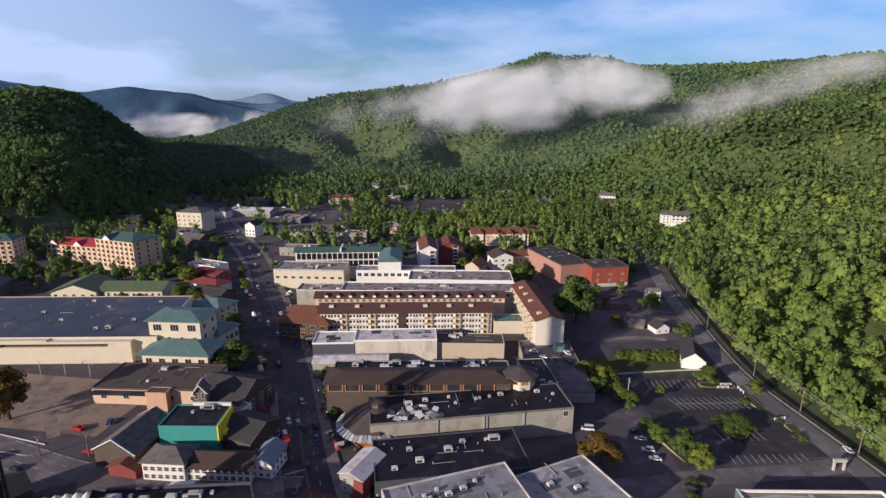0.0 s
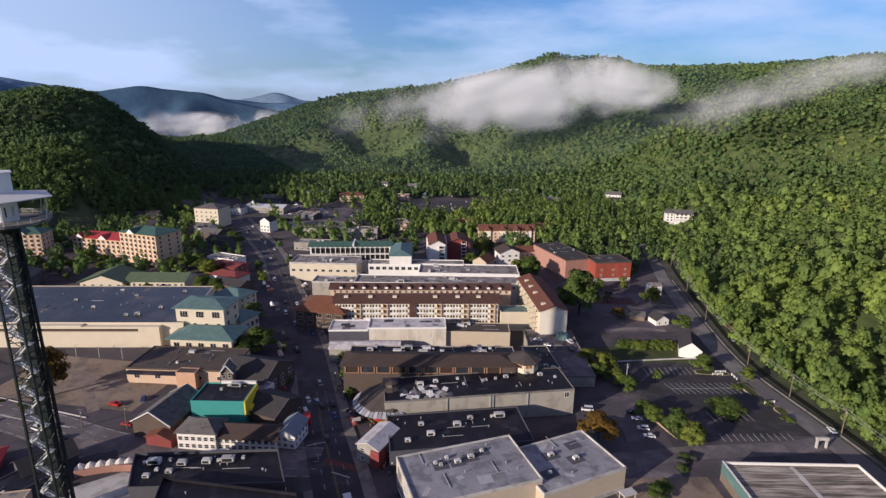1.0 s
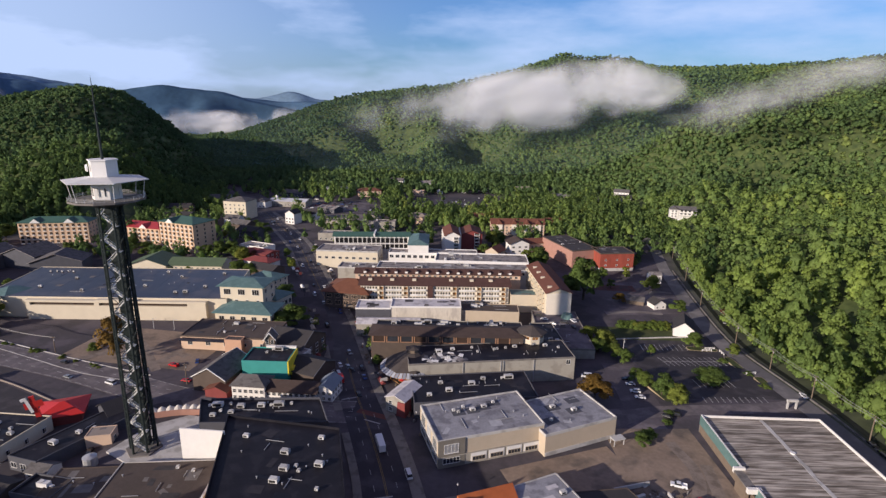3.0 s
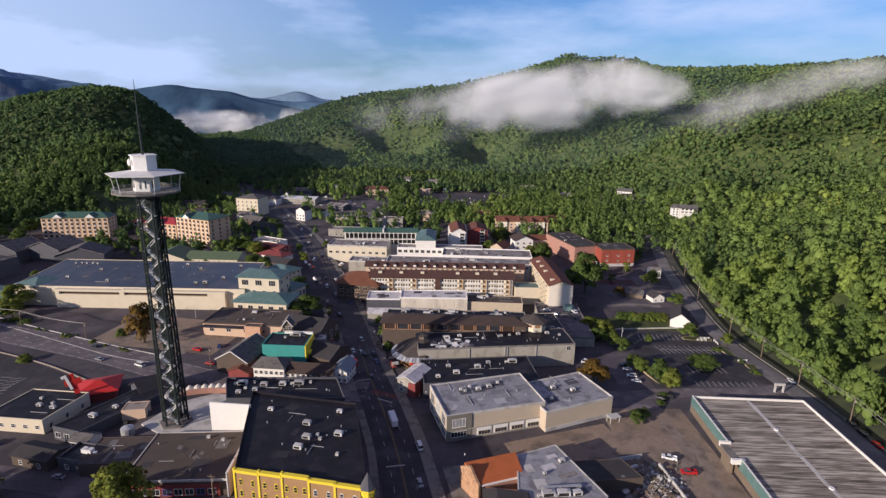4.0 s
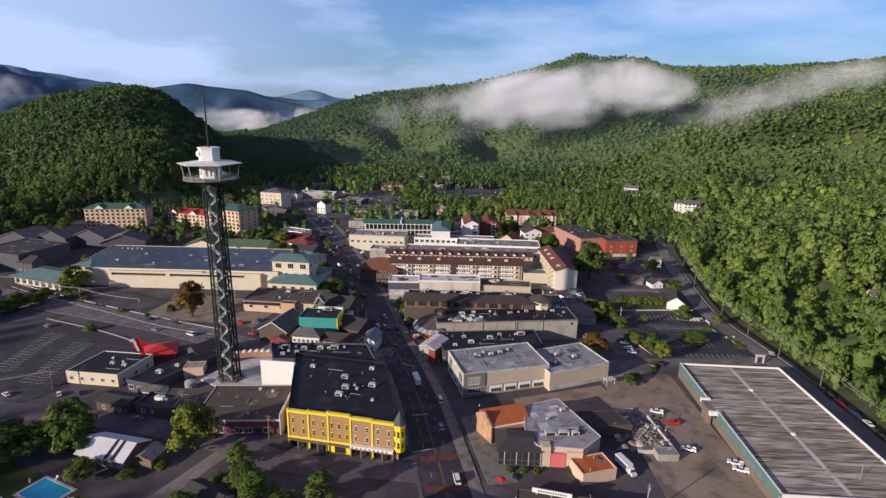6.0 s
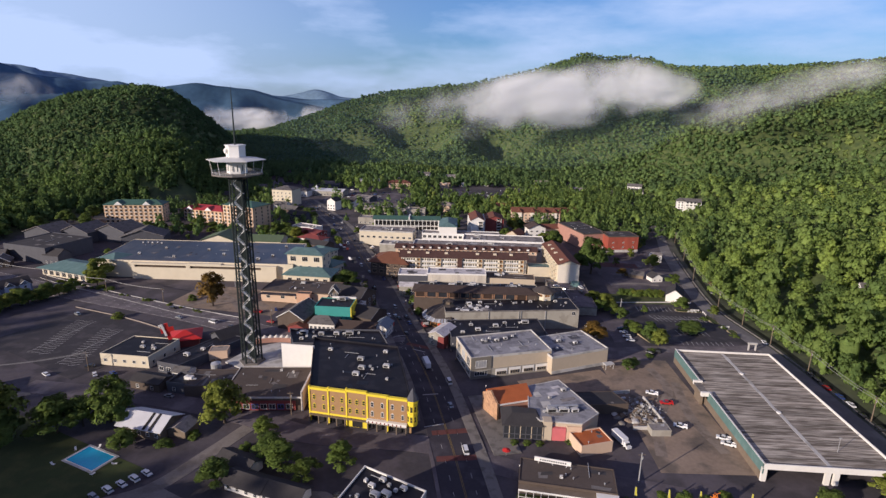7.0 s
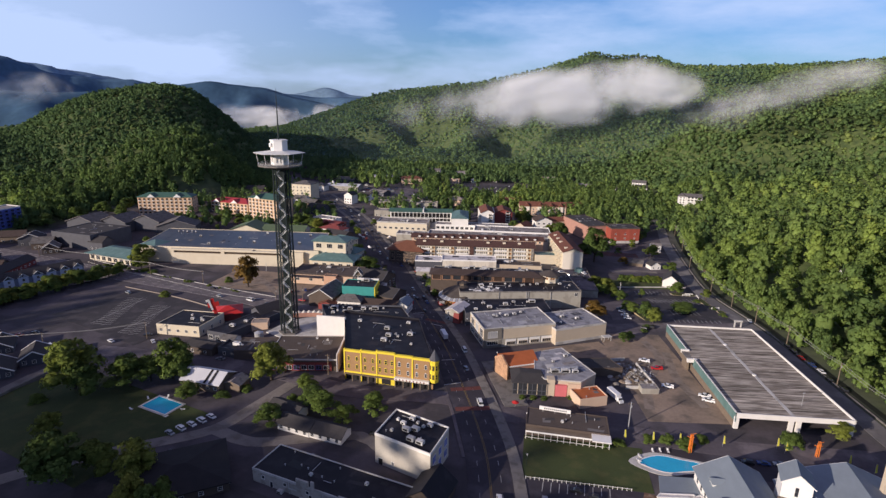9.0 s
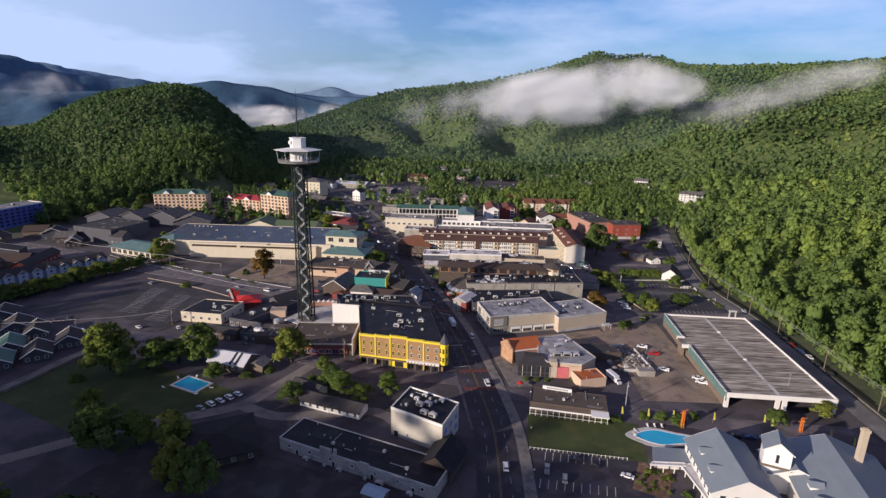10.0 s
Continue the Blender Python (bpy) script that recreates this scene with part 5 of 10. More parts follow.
wh = building("white_motel", "white-railed shop building with grey shingle roof", -93.5, 168.5, 15, 10, -4, 7.6, WHITE, GREY_SHINGLE, "hip", 3.2, over=0.8, wins=[("f", 6, 2, 1.5, 1.5, 1.4, 3.1, "plain"), ("l", 3, 2, 1.5, 1.5, 1.4, 3.1, "plain")])
building("white_motel", "long white shop row with brown shingle roof", -74.5, 168.5, 23, 10, -4, 5.6, WHITE, BROWN_ROOF, "gable", 2.8, "x", over=0.8, wins=[("f", 9, 1, 1.6, 1.3, 3.4, 3, "plain"), ("f", 9, 1, 1.6, 1.6, 0.8, 3, "plain"), ("r", 3, 1, 1.6, 1.6, 2, 3, "plain")])
building("corner_shop", "white corner shop with blue-grey roof", -59.5, 171, 8, 12, -10, 6.2, WHITE, SLATE_ROOF, "gable", 2.4, "y", over=0.6, wins=[("f", 3, 2, 1.4, 1.3, 1.2, 2.6, "plain"), ("r", 4, 2, 1.5, 1.4, 1.2, 2.6, "plain")])
building("street_shop", "brown street shop with small gabled front", -72, 188, 16, 18, -22, 7.5, DARK_WALL, DARK_SHINGLE, "gable", 3.6, "x", over=0.6, cap=SLATE_WALL, wins=[("r", 4, 1, 2.0, 2.2, 1, 3, "plain")])
building("street_shop", "pale street shop with flat roof and awning", -83.5, 201, 12, 10, -22, 8.5, WHITE, GREY_ROOF, parapet=0.5, wins=[("r", 3, 2, 1.8, 1.6, 1.2, 3.4, "plain")], units=1)
building("low_roof_shop", "low red-brown shop with faded roof", -108, 171, 11, 12, -12, 4.2, RED_WALL, RUST_ROOF, "gable", 2.0, "y", over=0.6)

# -- the tower block and its neighbours
black = building("arcade_building", "black-roofed arcade with rooftop units", -74.5, 136.6, 48, 17.5, 3.5, 12.0, SLATE_WALL, BLACK_ROOF, parapet=0.9, cap=SLATE_WALL, shear=-0.35, vents=8,
                 spots=[(-17, 4, 3), (-16, 0, 2), (-8, 3, 1), (0, 3.5, 1), (7, 4, 3), (12, 5, 2), (-19, -3, 0), (-12, 5, 2), (-12, -1, 0)], wins=[("r", 6, 2, 2.2, 2.0, 2, 4.5, "plain")])
b = bmesh.new()
prism(b, [(-8.2, -0.25), (7.8, -0.25), (8.4, 0.25), (-8.2, 0.25)], 3, 16.6)
part("blank_wall", b, TRIM, tagged(thing("screen_wall", "blank bright white screen wall beside the tower", "wall", -92, 116.5, 0, -4), ""))
yb = building("yellow_building", "tan brick building with bright yellow trim", -49.9, 98.9, 44, 45, -9.0, 15.0, TAN_BRICK, BLACK_ROOF, parapet=0.9, cap=BLACK_ROOF, shear=-0.43, vents=8, seed=5,
              spots=[(2, 6, 1), (2, -2, 1), (-1, -8, 1), (14, 2, 1), (13, -9, 2), (7, -2, 2), (15, 16, 0), (-13, 12, 0), (6, 0, 2)])
hw = 20.5
edges = [-22.0, -13.6, -5.6, 3.4, 12.0, 20.6]
for i, (x0, x1) in enumerate(zip(edges, edges[1:])):
    b = bmesh.new()
    tt = 15.7 + (0.9 if i == 2 else 0.3 * (i % 2))
    box(b, x0 + 0.35, x1 - 0.35, -23.3, -22.56, 4.6, tt - 0.9)
    part("facade_bay", b, TAN_BRICK, yb)
    b = bmesh.new()
    box(b, x0 + 0.1, x1 - 0.1, -23.7, -22.57, tt - 0.9, tt)
    box(b, x0 + 0.1, x1 - 0.1, -23.9, -22.57, tt, tt + 0.22)
    part("cornice", b, YELLOW, yb)
    b = bmesh.new()
    box(b, x0 - 0.3, x0 + 0.34, -23.6, -22.58, 0, tt + 0.5)
    part("pilaster", b, YELLOW, yb)
    b = bmesh.new()
    box(b, x0 + 0.36, x1 - 0.36, -23.5, -22.59, 3.8, 4.6)
    part("string_course", b, YELLOW if i < 3 else WHITE, yb)
    n = 3 if i == 2 else 2
    for k in range(n):
        for r_ in range(2):
            part("window", window_mesh(1.0, 1.9, "arch", YELLOW if i < 3 else WHITE, GLASS), None, yb, at=pose(x0 + (x1 - x0) * (k + 0.5) / n, -23.31, 6.2 + 4.2 * r_))
b = bmesh.new()
box(b, -5.6, 3.4, -23.75, -22.62, 0, 3.8)
part("entrance_front", b, YELLOW, yb)
part("door", window_mesh(4.5, 2.9, "door", YELLOW, DARK), None, yb, at=pose(-0.8, -23.76, 0.1))
b = bmesh.new()
box(b, 3.5, 20.4, -24.9, -23.4, 3.5, 4.9)
sb = part("sign_board", b, WHITE, yb, "white sign board with dark lettering")
for x in np.arange(4.2, 18.0, 0.85):
    if int(x * 3) % 5:
        b = bmesh.new()
        box(b, x, x + 0.5, -24.96, -24.9, 3.85, 4.5)
        part("lettering", b, RED_WALL, sb)
b = bmesh.new()
box(b, -21.8, 20.5, -25.0, -22.7, 3.62, 3.8)
part("walkway_roof", b, WOOD, yb)
me = shared(("post", 1), lambda q_: box(q_, -0.2, 0.2, -0.2, 0.2, -1, 3.6), [WOOD])
for x in (-21.6, -17.6, -13.6, -9.6, -5.9, 3.9, 7.9, 12.0, 16.2, 20.2):
    part("post", me, None, yb, at=pose(x, -24.7, 0))
# flat dark sheet stands in for the arcade's shaded depth
b = bmesh.new()
box(b, -21.8, 20.9, -22.62, -22.52, 0, 3.6)
part("shop_front", b, DARK, yb)
b = bmesh.new()
prism(b, ngon(8, 2.1, 0.39), 4.2, 15.6)
tur = part("turret", b, YELLOW, yb, "bright yellow octagonal corner turret", at=pose(22.3, -22.2, 0))
b = bmesh.new()
prism(b, ngon(8, 2.6, 0.39), 15.6, 20.6, 0, ngon(8, 0.06, 0.39))
part("turret_roof", b, SLATE_WALL, tur)
for k in range(8):
    for z in (6.0, 10.6):
        a = 45 * k
        part("window", window_mesh(0.9, 2.4, "plain", YELLOW, GLASS), None, tur, at=pose(0, 0, 0, 0, 0, a) @ pose(0, -1.96, z))
b = bmesh.new()
for z0 in (9.4, 14.2):
    prism(b, ngon(8, 2.35, 0.39), z0, z0 + 0.5)
part("turret_band", b, YELLOW, tur)
# pale blinds along its street side
for i in range(7):
    part("window", window_mesh(1.6, 2.0, "plain", TRIM, GLASS), None, yb, at=pose(22.0 - 0.43 * (4 + i * 5.5), -22.5 + 4 + i * 5.5, 6.5) @ pose(0.03, 0, 0, 0, 0, 90 + 23.3))
bl = building("brown_hall", "low hall with flat brown gravel roof", -100, 99, 35, 28, 5, 6.0, DARK_WALL, BROWN_FLAT, parapet=0.25, cap=PALE, vents=4, spots=[(9, 8, 2), (3, 10, 2)], z=0)
b = bmesh.new()
prism(b, [(17.6, -15), (18.4, -15), (19.2, 13), (18.4, 13)], 0, 9.5)
part("end_wall", b, WHITE, bl, "bare white end wall")
b = bmesh.new()
box(b, -16, 15, -14.6, -14.1, 0.2, 4.6)
part("shop_front", b, RED_WALL, bl, "dark red shop front in shade")
for i in range(8):
    part("window", window_mesh(2.6, 2.2, "plain", TRIM if i % 3 else BLUE_WALL, GLASS), None, bl, at=pose(-13.5 + i * 3.7, -14.61, 1.0))

building("brown_hall", "low annexe with brown gravel roof beside the hall", -127, 102, 22, 16, 6, 5.0, DARK_WALL, BROWN_FLAT, parapet=0.2, cap=DARK_WALL, vents=2, z=0)
plaza = bmesh.new()
prism(plaza, [(-131, 121), (-117, 113), (-86.5, 118.5), (-93, 130), (-104, 145), (-112, 146), (-124, 138)], -1.0, 3.45)
solid("plaza", plaza, PALE, "pale concrete plaza round the foot of the tower", "plaza", kind="structure")

building("cream_building", "low cream building with dark flat roof", -180.5, 129, 26, 22, -4, 6.0, CREAM, BLACK_ROOF, parapet=0.35, cap=CREAM, shear=0.12, spots=[(2, -1, 0), (6, 1, 2), (9, -2, 0), (-2, 4, 2)], wins=[("f", 5, 1, 1.6, 1.4, 2.2, 3, "plain"), ("r", 3, 1, 2.2, 2.0, 1.2, 3, "plain")])
building("dark_strip", "long dark-roofed low shop beside the lane", -151, 131, 13, 38, -14, 5.6, SLATE_WALL, BLACK_ROOF, parapet=0.3, cap=SLATE_WALL, shear=0.25, spots=[(0, -9, 1), (1, -1, 0), (3, 3, 2)], wins=[("f", 3, 1, 2.4, 2.0, 1.4, 3, "plain")])
building("dark_gable", "dark shingle gable at the end of the low shop", -141.5, 150.5, 12, 16, -38, 5.6, SLATE_WALL, DARK_SHINGLE, "gable", 3.4, "y", over=0.8)
rh = building("red_pavilion", "bright red pavilion roof on open posts", -166, 148, 14.5, 13, 24, 4.4, RED_WALL, RED_PAINT, "hip", 2.6, over=1.6)
b = bmesh.new()
box(b, -0.9, 0.9, -0.35, 0.35, 0, 15.5)
box(b, -3.2, 3.2, -0.45, -0.36, 10.5, 13.2)
part("sign_mast", b, RED_PAINT, rh, "tall red sign mast", at=pose(-5.5, -7.4, 0, 0, -9, 0))
b = bmesh.new()
prism(b, [(-0.55, -0.12), (0.55, -0.12), (0.55, 0.12), (-0.55, 0.12)], 8.8, 15.8)
box(b, -1.6, 0.4, -0.16, 0.16, 14.6, 15.8)
part("sign_face", b, TRIM, rh, "white sign face", at=pose(-5.6, -8.0, 0, 0, -16, 0))
hut = building("tan_hut", "small tan hut beside the tower plaza", -137.5, 129, 9, 6.5, 12, 4.6, SAND, TAN_ROOF, parapet=0.15, wins=[("r", 1, 1, 2, 2, 0.5, 3, "plain")])
tank = bmesh.new()
prism(tank, ngon(14, 2.4), 0.0, 3.6)
prism(tank, ngon(14, 2.4), 3.6, 4.3, 0, ngon(14, 0.4))
solid("storage_tank", tank, METAL, "squat grey round storage tank beside the plaza", "tank", -132.5, 114.5, land(-132.5, 114.5))
for x, y, w, d, rot, h, rf, wl in ((-157, 101, 16, 9, -12, 4.0, DARK_SHINGLE, DARK_WALL), (-139, 100, 15, 10, -10, 4.4, BLACK_ROOF, SLATE_WALL), (-147, 111, 8, 7, -10, 3.6, GREY_SHINGLE, WHITE)):
    building("small_shed", "small dark-roofed outbuilding behind the shops", x, y, w, d, rot, h, wl, rf, "gable" if rf != BLACK_ROOF else "flat", 1.6, "x", over=0.4, group="outbuildings", wins=[("f", 2, 1, 1.4, 1.6, 1, 3, "plain")], units=1)
# carousel-like rides beside the plaza: a curved decorated canopy row
b = bmesh.new()
for i in range(14):
    a = i / 13
    x, y = -128 + 40 * a, 148 + 5 * math.sin(a * 3.1) - 3 * a
    prism(b, ngon(8, 2.0, 0.3, x, y), 3.4 + land(x, y) * 0.2, 4.9 + land(x, y) * 0.2, 0, ngon(8, 0.3, 0.3, x, y))
    bar(b, (x, y, -1), (x, y, 4.0), 0.12, 6)
solid("canopy_row", b, PARASOL, "row of pale striped canopies behind the plaza", "canopy", kind="stuff")
b = bmesh.new()
line_ = [Vector((-128 + 4 * i, 144.5 + 4.5 * math.sin(i * 0.31) - 0.3 * i, 0)) for i in range(11)]
for p, q_ in zip(line_, line_[1:]):
    z0 = max(land(p.x, p.y), 1.0)
    prism(b, [(p.x, p.y), (q_.x, q_.y), (q_.x, q_.y + 0.3), (p.x, p.y + 0.3)], 0.0, z0 + 2.6)
solid("garden_wall", b, BRICK, "curved salmon brick garden wall behind the plaza", "wall")

mh = building("metal_roof_house", "weathered house with white metal roof", -137.5, 67.5, 19.5, 12.5, -10, 4.6, WOOD, WHITE_ROOF, "gable", 3.0, "x", over=0.9, wins=[("f", 5, 1, 1.4, 1.4, 1.6, 3, "plain")])
b = bmesh.new()
for x in (2.2, 5.0):
    vs = [b.verts.new(p) for p in ((x, -7.1, 4.86), (x + 1.1, -7.1, 4.86), (x + 1.1, 0, 8.0), (x, 0, 8.0), (x, -7.1, 4.75), (x + 1.1, -7.1, 4.75), (x + 1.1, 0, 7.85), (x, 0, 7.85))]
    for f in ((0, 1, 2, 3), (4, 7, 6, 5), (0, 4, 5, 1), (1, 5, 6, 2), (2, 6, 7, 3), (3, 7, 4, 0)):
        b.faces.new([vs[i] for i in f])
part("skylight", b, DARK, mh, "dark roof light strips")
building("metal_roof_house", "low lean-to beside the metal-roofed house", -123.5, 66.5, 8, 8, -10, 3.4, WOOD, GREY_ROOF, "gable", 1.6, "y", over=0.5)

wb = building("white_building", "off-white three-storey building with black flat roof", -34.0, 21.2, 24, 17.5, -26, 12.0, mat("weathered_off_white", (0.56, 0.51, 0.43), 0.85, 0.18, 0.2, 2.0), BLACK_ROOF, parapet=0.6, cap=WHITE, shear=-0.14, spots=[(-5, 2, 0), (-2, -1, 1), (1, 1, 1), (3, 4, 2), (0, 5, 2), (5, 6, 0), (-7, -4, 2), (2, -5, 1), (6, -5, 1), (-3, 6, 0), (-8, 3, 2)], vents=4)
for i in range(3):
    for r_ in range(2):
        part("window", window_mesh(2.6, 3.0, "plain", TRIM, BLUE_WALL), None, wb, at=pose(12.02 - 0.14 * (3.4 + i * 5.4), -8.75 + 3.4 + i * 5.4, 2.0 + 4.6 * r_) @ pose(0.0, 0, 0, 0, 0, 90 + 8))
part("door", window_mesh(2.0, 2.6, "door", TRIM, DARK), None, wb, at=pose(-9.5, -8.77, 0))
part("window", window_mesh(1.0, 1.4, "plain", TRIM, GLASS), None, wb, at=pose(-4, -8.77, 1.6))
BLACK_SHINGLE = mat("black_shingle_roof", (0.022, 0.020, 0.022), 0.9, 0.35, 0.25, 2.0, bump=0.3)
REAR_WALL = mat("stained_rear_wall", (0.42, 0.385, 0.345), 0.85, 0.25, 0.2, 2.0, second=(0.30, 0.27, 0.24))
long_ = building("long_shop", "long low black-roofed shop row with pale rear wall", -56, 0.5, 66, 15, -19.5, 5.0, REAR_WALL, BLACK_ROOF, parapet=0.35, cap=PALE, vents=9, spots=[(-12, -2, 2), (8, 2, 2), (20, -3, 2)], wins=[("f", 7, 1, 1.2, 1.2, 2.4, 3, "plain"), ("f", 4, 1, 1.2, 2.2, 0.1, 3, "door")])
for x, w_, h_ in ((-14, 5, 2.2), (-8, 1.2, 2.8), (3, 4.0, 1.0)):
    b = bmesh.new()
    box(b, x, x + w_, -7.7, -7.1, 4.4, 5.0 + h_)
    part("stepped_parapet", b, REAR_WALL, long_)
building("dark_gable_shop", "dark shop with steep black roof by the street", -26, 0.5, 12, 14, -20, 4.6, DARK_WALL, BLACK_ROOF, "gable", 4.6, "y", over=0.8)
for i, (x, k) in enumerate(((-20, 0), (-11.5, 2), (-5, 0), (6, 2), (12, 1), (24, 0))):
    part("air_conditioner", unit_mesh(k), None, long_, at=pose(x, -8.6, 0.02 if i % 2 else 0.02))
for i, x in enumerate((-17, -3, 9, 19)):
    b = bmesh.new()
    bar(b, (0, 0, 0), (0, 0, 4.6), 0.12, 6)
    bar(b, (0, 0, 2.4 + 0.3 * i), (3.2, 0, 2.4 + 0.3 * i), 0.12, 6)
    part("duct", b, METAL, long_, at=pose(x, -7.75, 0))
building("dark_lodge", "low dark-roofed lodge among shaded trees", -115, 3, 30, 26, 29, 3.4, DARK_WALL, BLACK_SHINGLE, "hip", 2.4, over=0.8, wins=[("f", 5, 1, 1.4, 1.4, 1.0, 3, "plain"), ("r", 4, 1, 1.4, 1.4, 1.0, 3, "plain")])
building("tarp_shelter", "small shelter with pale blue tarp roof", -47.8, -18, 8, 5, -19, 2.4, WOOD, mat("pale_blue_tarp", (0.34, 0.44, 0.52), 0.7, 0.2, 0.5, 3.0), "gable", 0.8, "x", over=0.3)
for x, y, rot in ((-84, 37, -18), (-70, 33, -16), (-92, 47, -24)):
    building("motel_cabin", "low dark-roofed motel cabin among trees", x, y, 15, 8, rot, 3.2, WHITE, DARK_SHINGLE, "gable", 2.2, "x", over=0.8, group="motel cabins", wins=[("f", 4, 1, 1.3, 1.4, 0.9, 3, "plain")])
ROW_PALE = mat("blue_white_board", (0.52, 0.56, 0.66), 0.8, 0.1, 0.3, 2.5)
# pale walls: the blue-grey of their shade is put into the colour
ROW_WALL = mat("shaded_row_wall", (0.24, 0.27, 0.35), 0.85, 0.12, 0.3, 2.5)
for x, y, w, d, rot in ((-279, 96, 13, 14, 36), (-236, 82, 12, 13, 34), (-241, 66, 12, 13, 36), (-261, 71, 12, 14, 38), (-252, 54, 12, 13, 36), (-262, 90, 11, 13, 34), (-272, 58, 13, 14, 38), (-296, 78, 14, 14, 36), (-268, 40, 13, 13, 36), (-300, 110, 14, 14, 34)):
    dk = building("dark_house", "dark-roofed house with pale barge boards", x, y, w, d, rot, 3.8, SLATE_WALL, GREEN_ROOF if x in (-261, -252, -272) else DARK_SHINGLE, "gable", 3.6, "y", over=0.8, cap=TRIM, group="dark-roofed houses", wins=[("f", 3, 1, 1.6, 1.6, 1.2, 3, "plain")])
    for sy in (-1, 1):
        b = bmesh.new()
        for sg in (-1, 1):
            bar(b, (sg * (w / 2 + 0.8), sy * (d / 2 + 0.95), 3.5), (0, sy * (d / 2 + 0.95), 7.6), 0.28)
        part("bargeboard", b, TRIM, dk, "white barge board")
for i in range(4):
    k = -25.5 + 17 * i
    rh = building("row_house", "pale grey row house with dark shingle roof", -336 + 0.545 * k, 193 + 0.839 * k, 16.9, 14, 57, 6.4, ROW_WALL, DARK_SHINGLE, "gable", 3.6, "x", over=0.5, group="row houses", wins=[("f", 4, 2, 1.4, 1.5, 1.0, 2.9, "plain")])
    for gx in (-4.2, 4.2):
        b = bmesh.new()
        prism(b, [(-2.9, -1.2), (2.9, -1.2), (2.9, 0.0), (-2.9, 0.0)], 0, 6.6)
        b.faces.ensure_lookup_table()
        prism(b, [(-2.9, -1.2), (2.9, -1.2), (2.9, 0.0), (-2.9, 0.0)], 6.6, 9.0, 0, [(-0.05, -1.2), (0.05, -1.2), (0.05, 0.0), (-0.05, 0.0)])
        part("gable_bay", b, ROW_PALE, rh, "blue-white gabled bay", at=pose(gx, -6.9, 0))
        b = bmesh.new()
        for sg in (-1, 1):
            bar(b, (sg * 3.3, -1.35, 6.4), (0, -1.35, 9.2), 0.2)
        part("bargeboard", b, TRIM, rh, at=pose(gx, -6.9, 0))
        b = bmesh.new()
        prism(b, [(-3.3, -1.3), (3.3, -1.3), (3.3, 6.0), (-3.3, 6.0)], 6.55, 9.15, 0, [(-0.05, -1.3), (0.05, -1.3), (0.05, 6.0), (-0.05, 6.0)])
        part("gable_roof", b, DARK_SHINGLE, rh, at=pose(gx, -6.8, 0.12))
        part("window", window_mesh(1.5, 1.6, "plain", TRIM, GLASS), None, rh, at=pose(gx, -8.12, 1.0))
        part("window", window_mesh(1.5, 1.6, "plain", TRIM, GLASS), None, rh, at=pose(gx, -8.12, 4.0))
building("red_row", "long red-walled lodge with dark roof", -368, 214, 42, 12, 100, 5.0, RED_WALL, DARK_SHINGLE, "gable", 3.0, "x", over=0.8, wins=[("f", 8, 1, 1.5, 1.5, 1.2, 3, "plain")])
building("red_row", "grey-roofed lodge behind the red one", -392, 196, 36, 12, 100, 5.0, WOOD, GREY_SHINGLE, "gable", 3.0, "x", over=0.8, wins=[("f", 7, 1, 1.5, 1.5, 1.2, 3, "plain")])

# -- right of the main street
gm = thing("parking_deck", "low parking deck with streaked concrete roof", "parking deck", 121.9, 100.8, 0, -1.2)
GW, GD, GH = 47.6, 94.0, 6.6
STREAK = mat("streaked_deck_concrete", (0.185, 0.158, 0.130), 0.9, 0.5, 0.5, 1.1, bump=0.1, tint=0.30, stretch=(0.14, 1.6, 1), second=(0.42, 0.375, 0.32), second_at=(0.42, 0.60), placed=True, spec=0.1)
b = bmesh.new()
box(b, -GW / 2 + 0.3, GW / 2 - 0.3, -GD / 2 + 0.3, GD / 2 - 0.3, GH - 0.9, GH - 0.05)
part("deck_slab", b, CONCRETE, gm)
pm = shared(("deck_panel",), lambda q_: box(q_, -11.2, 11.2, -0.72, 0.72, -0.05, 0.02), [STREAK])
for j in range(62):
    for s in (-1, 1):
        part("panel", pm, None, gm, at=pose(s * 11.9, -GD / 2 + 1.7 + j * 1.48, GH, 0, 0, 0))
b = bmesh.new()
prev = None
for j in range(32):
    y = -GD / 2 + 1 + j * 2.96
    wv = 0.75 + 0.3 * noise.noise((j * 0.6, 2, 0))
    cx_ = 0.45 * noise.noise((j * 0.4, 7, 0))
    row_ = [b.verts.new(p) for p in ((cx_ - wv, y, GH - 0.1), (cx_ - wv, y, GH + 0.10), (cx_ + wv, y, GH + 0.10), (cx_ + wv, y, GH - 0.1))]
    if prev:
        for k in range(3):
            b.faces.new((prev[k], prev[k + 1], row_[k + 1], row_[k]))
    prev = row_
part("seam", b, PALE, gm, "pale patched centre seam")
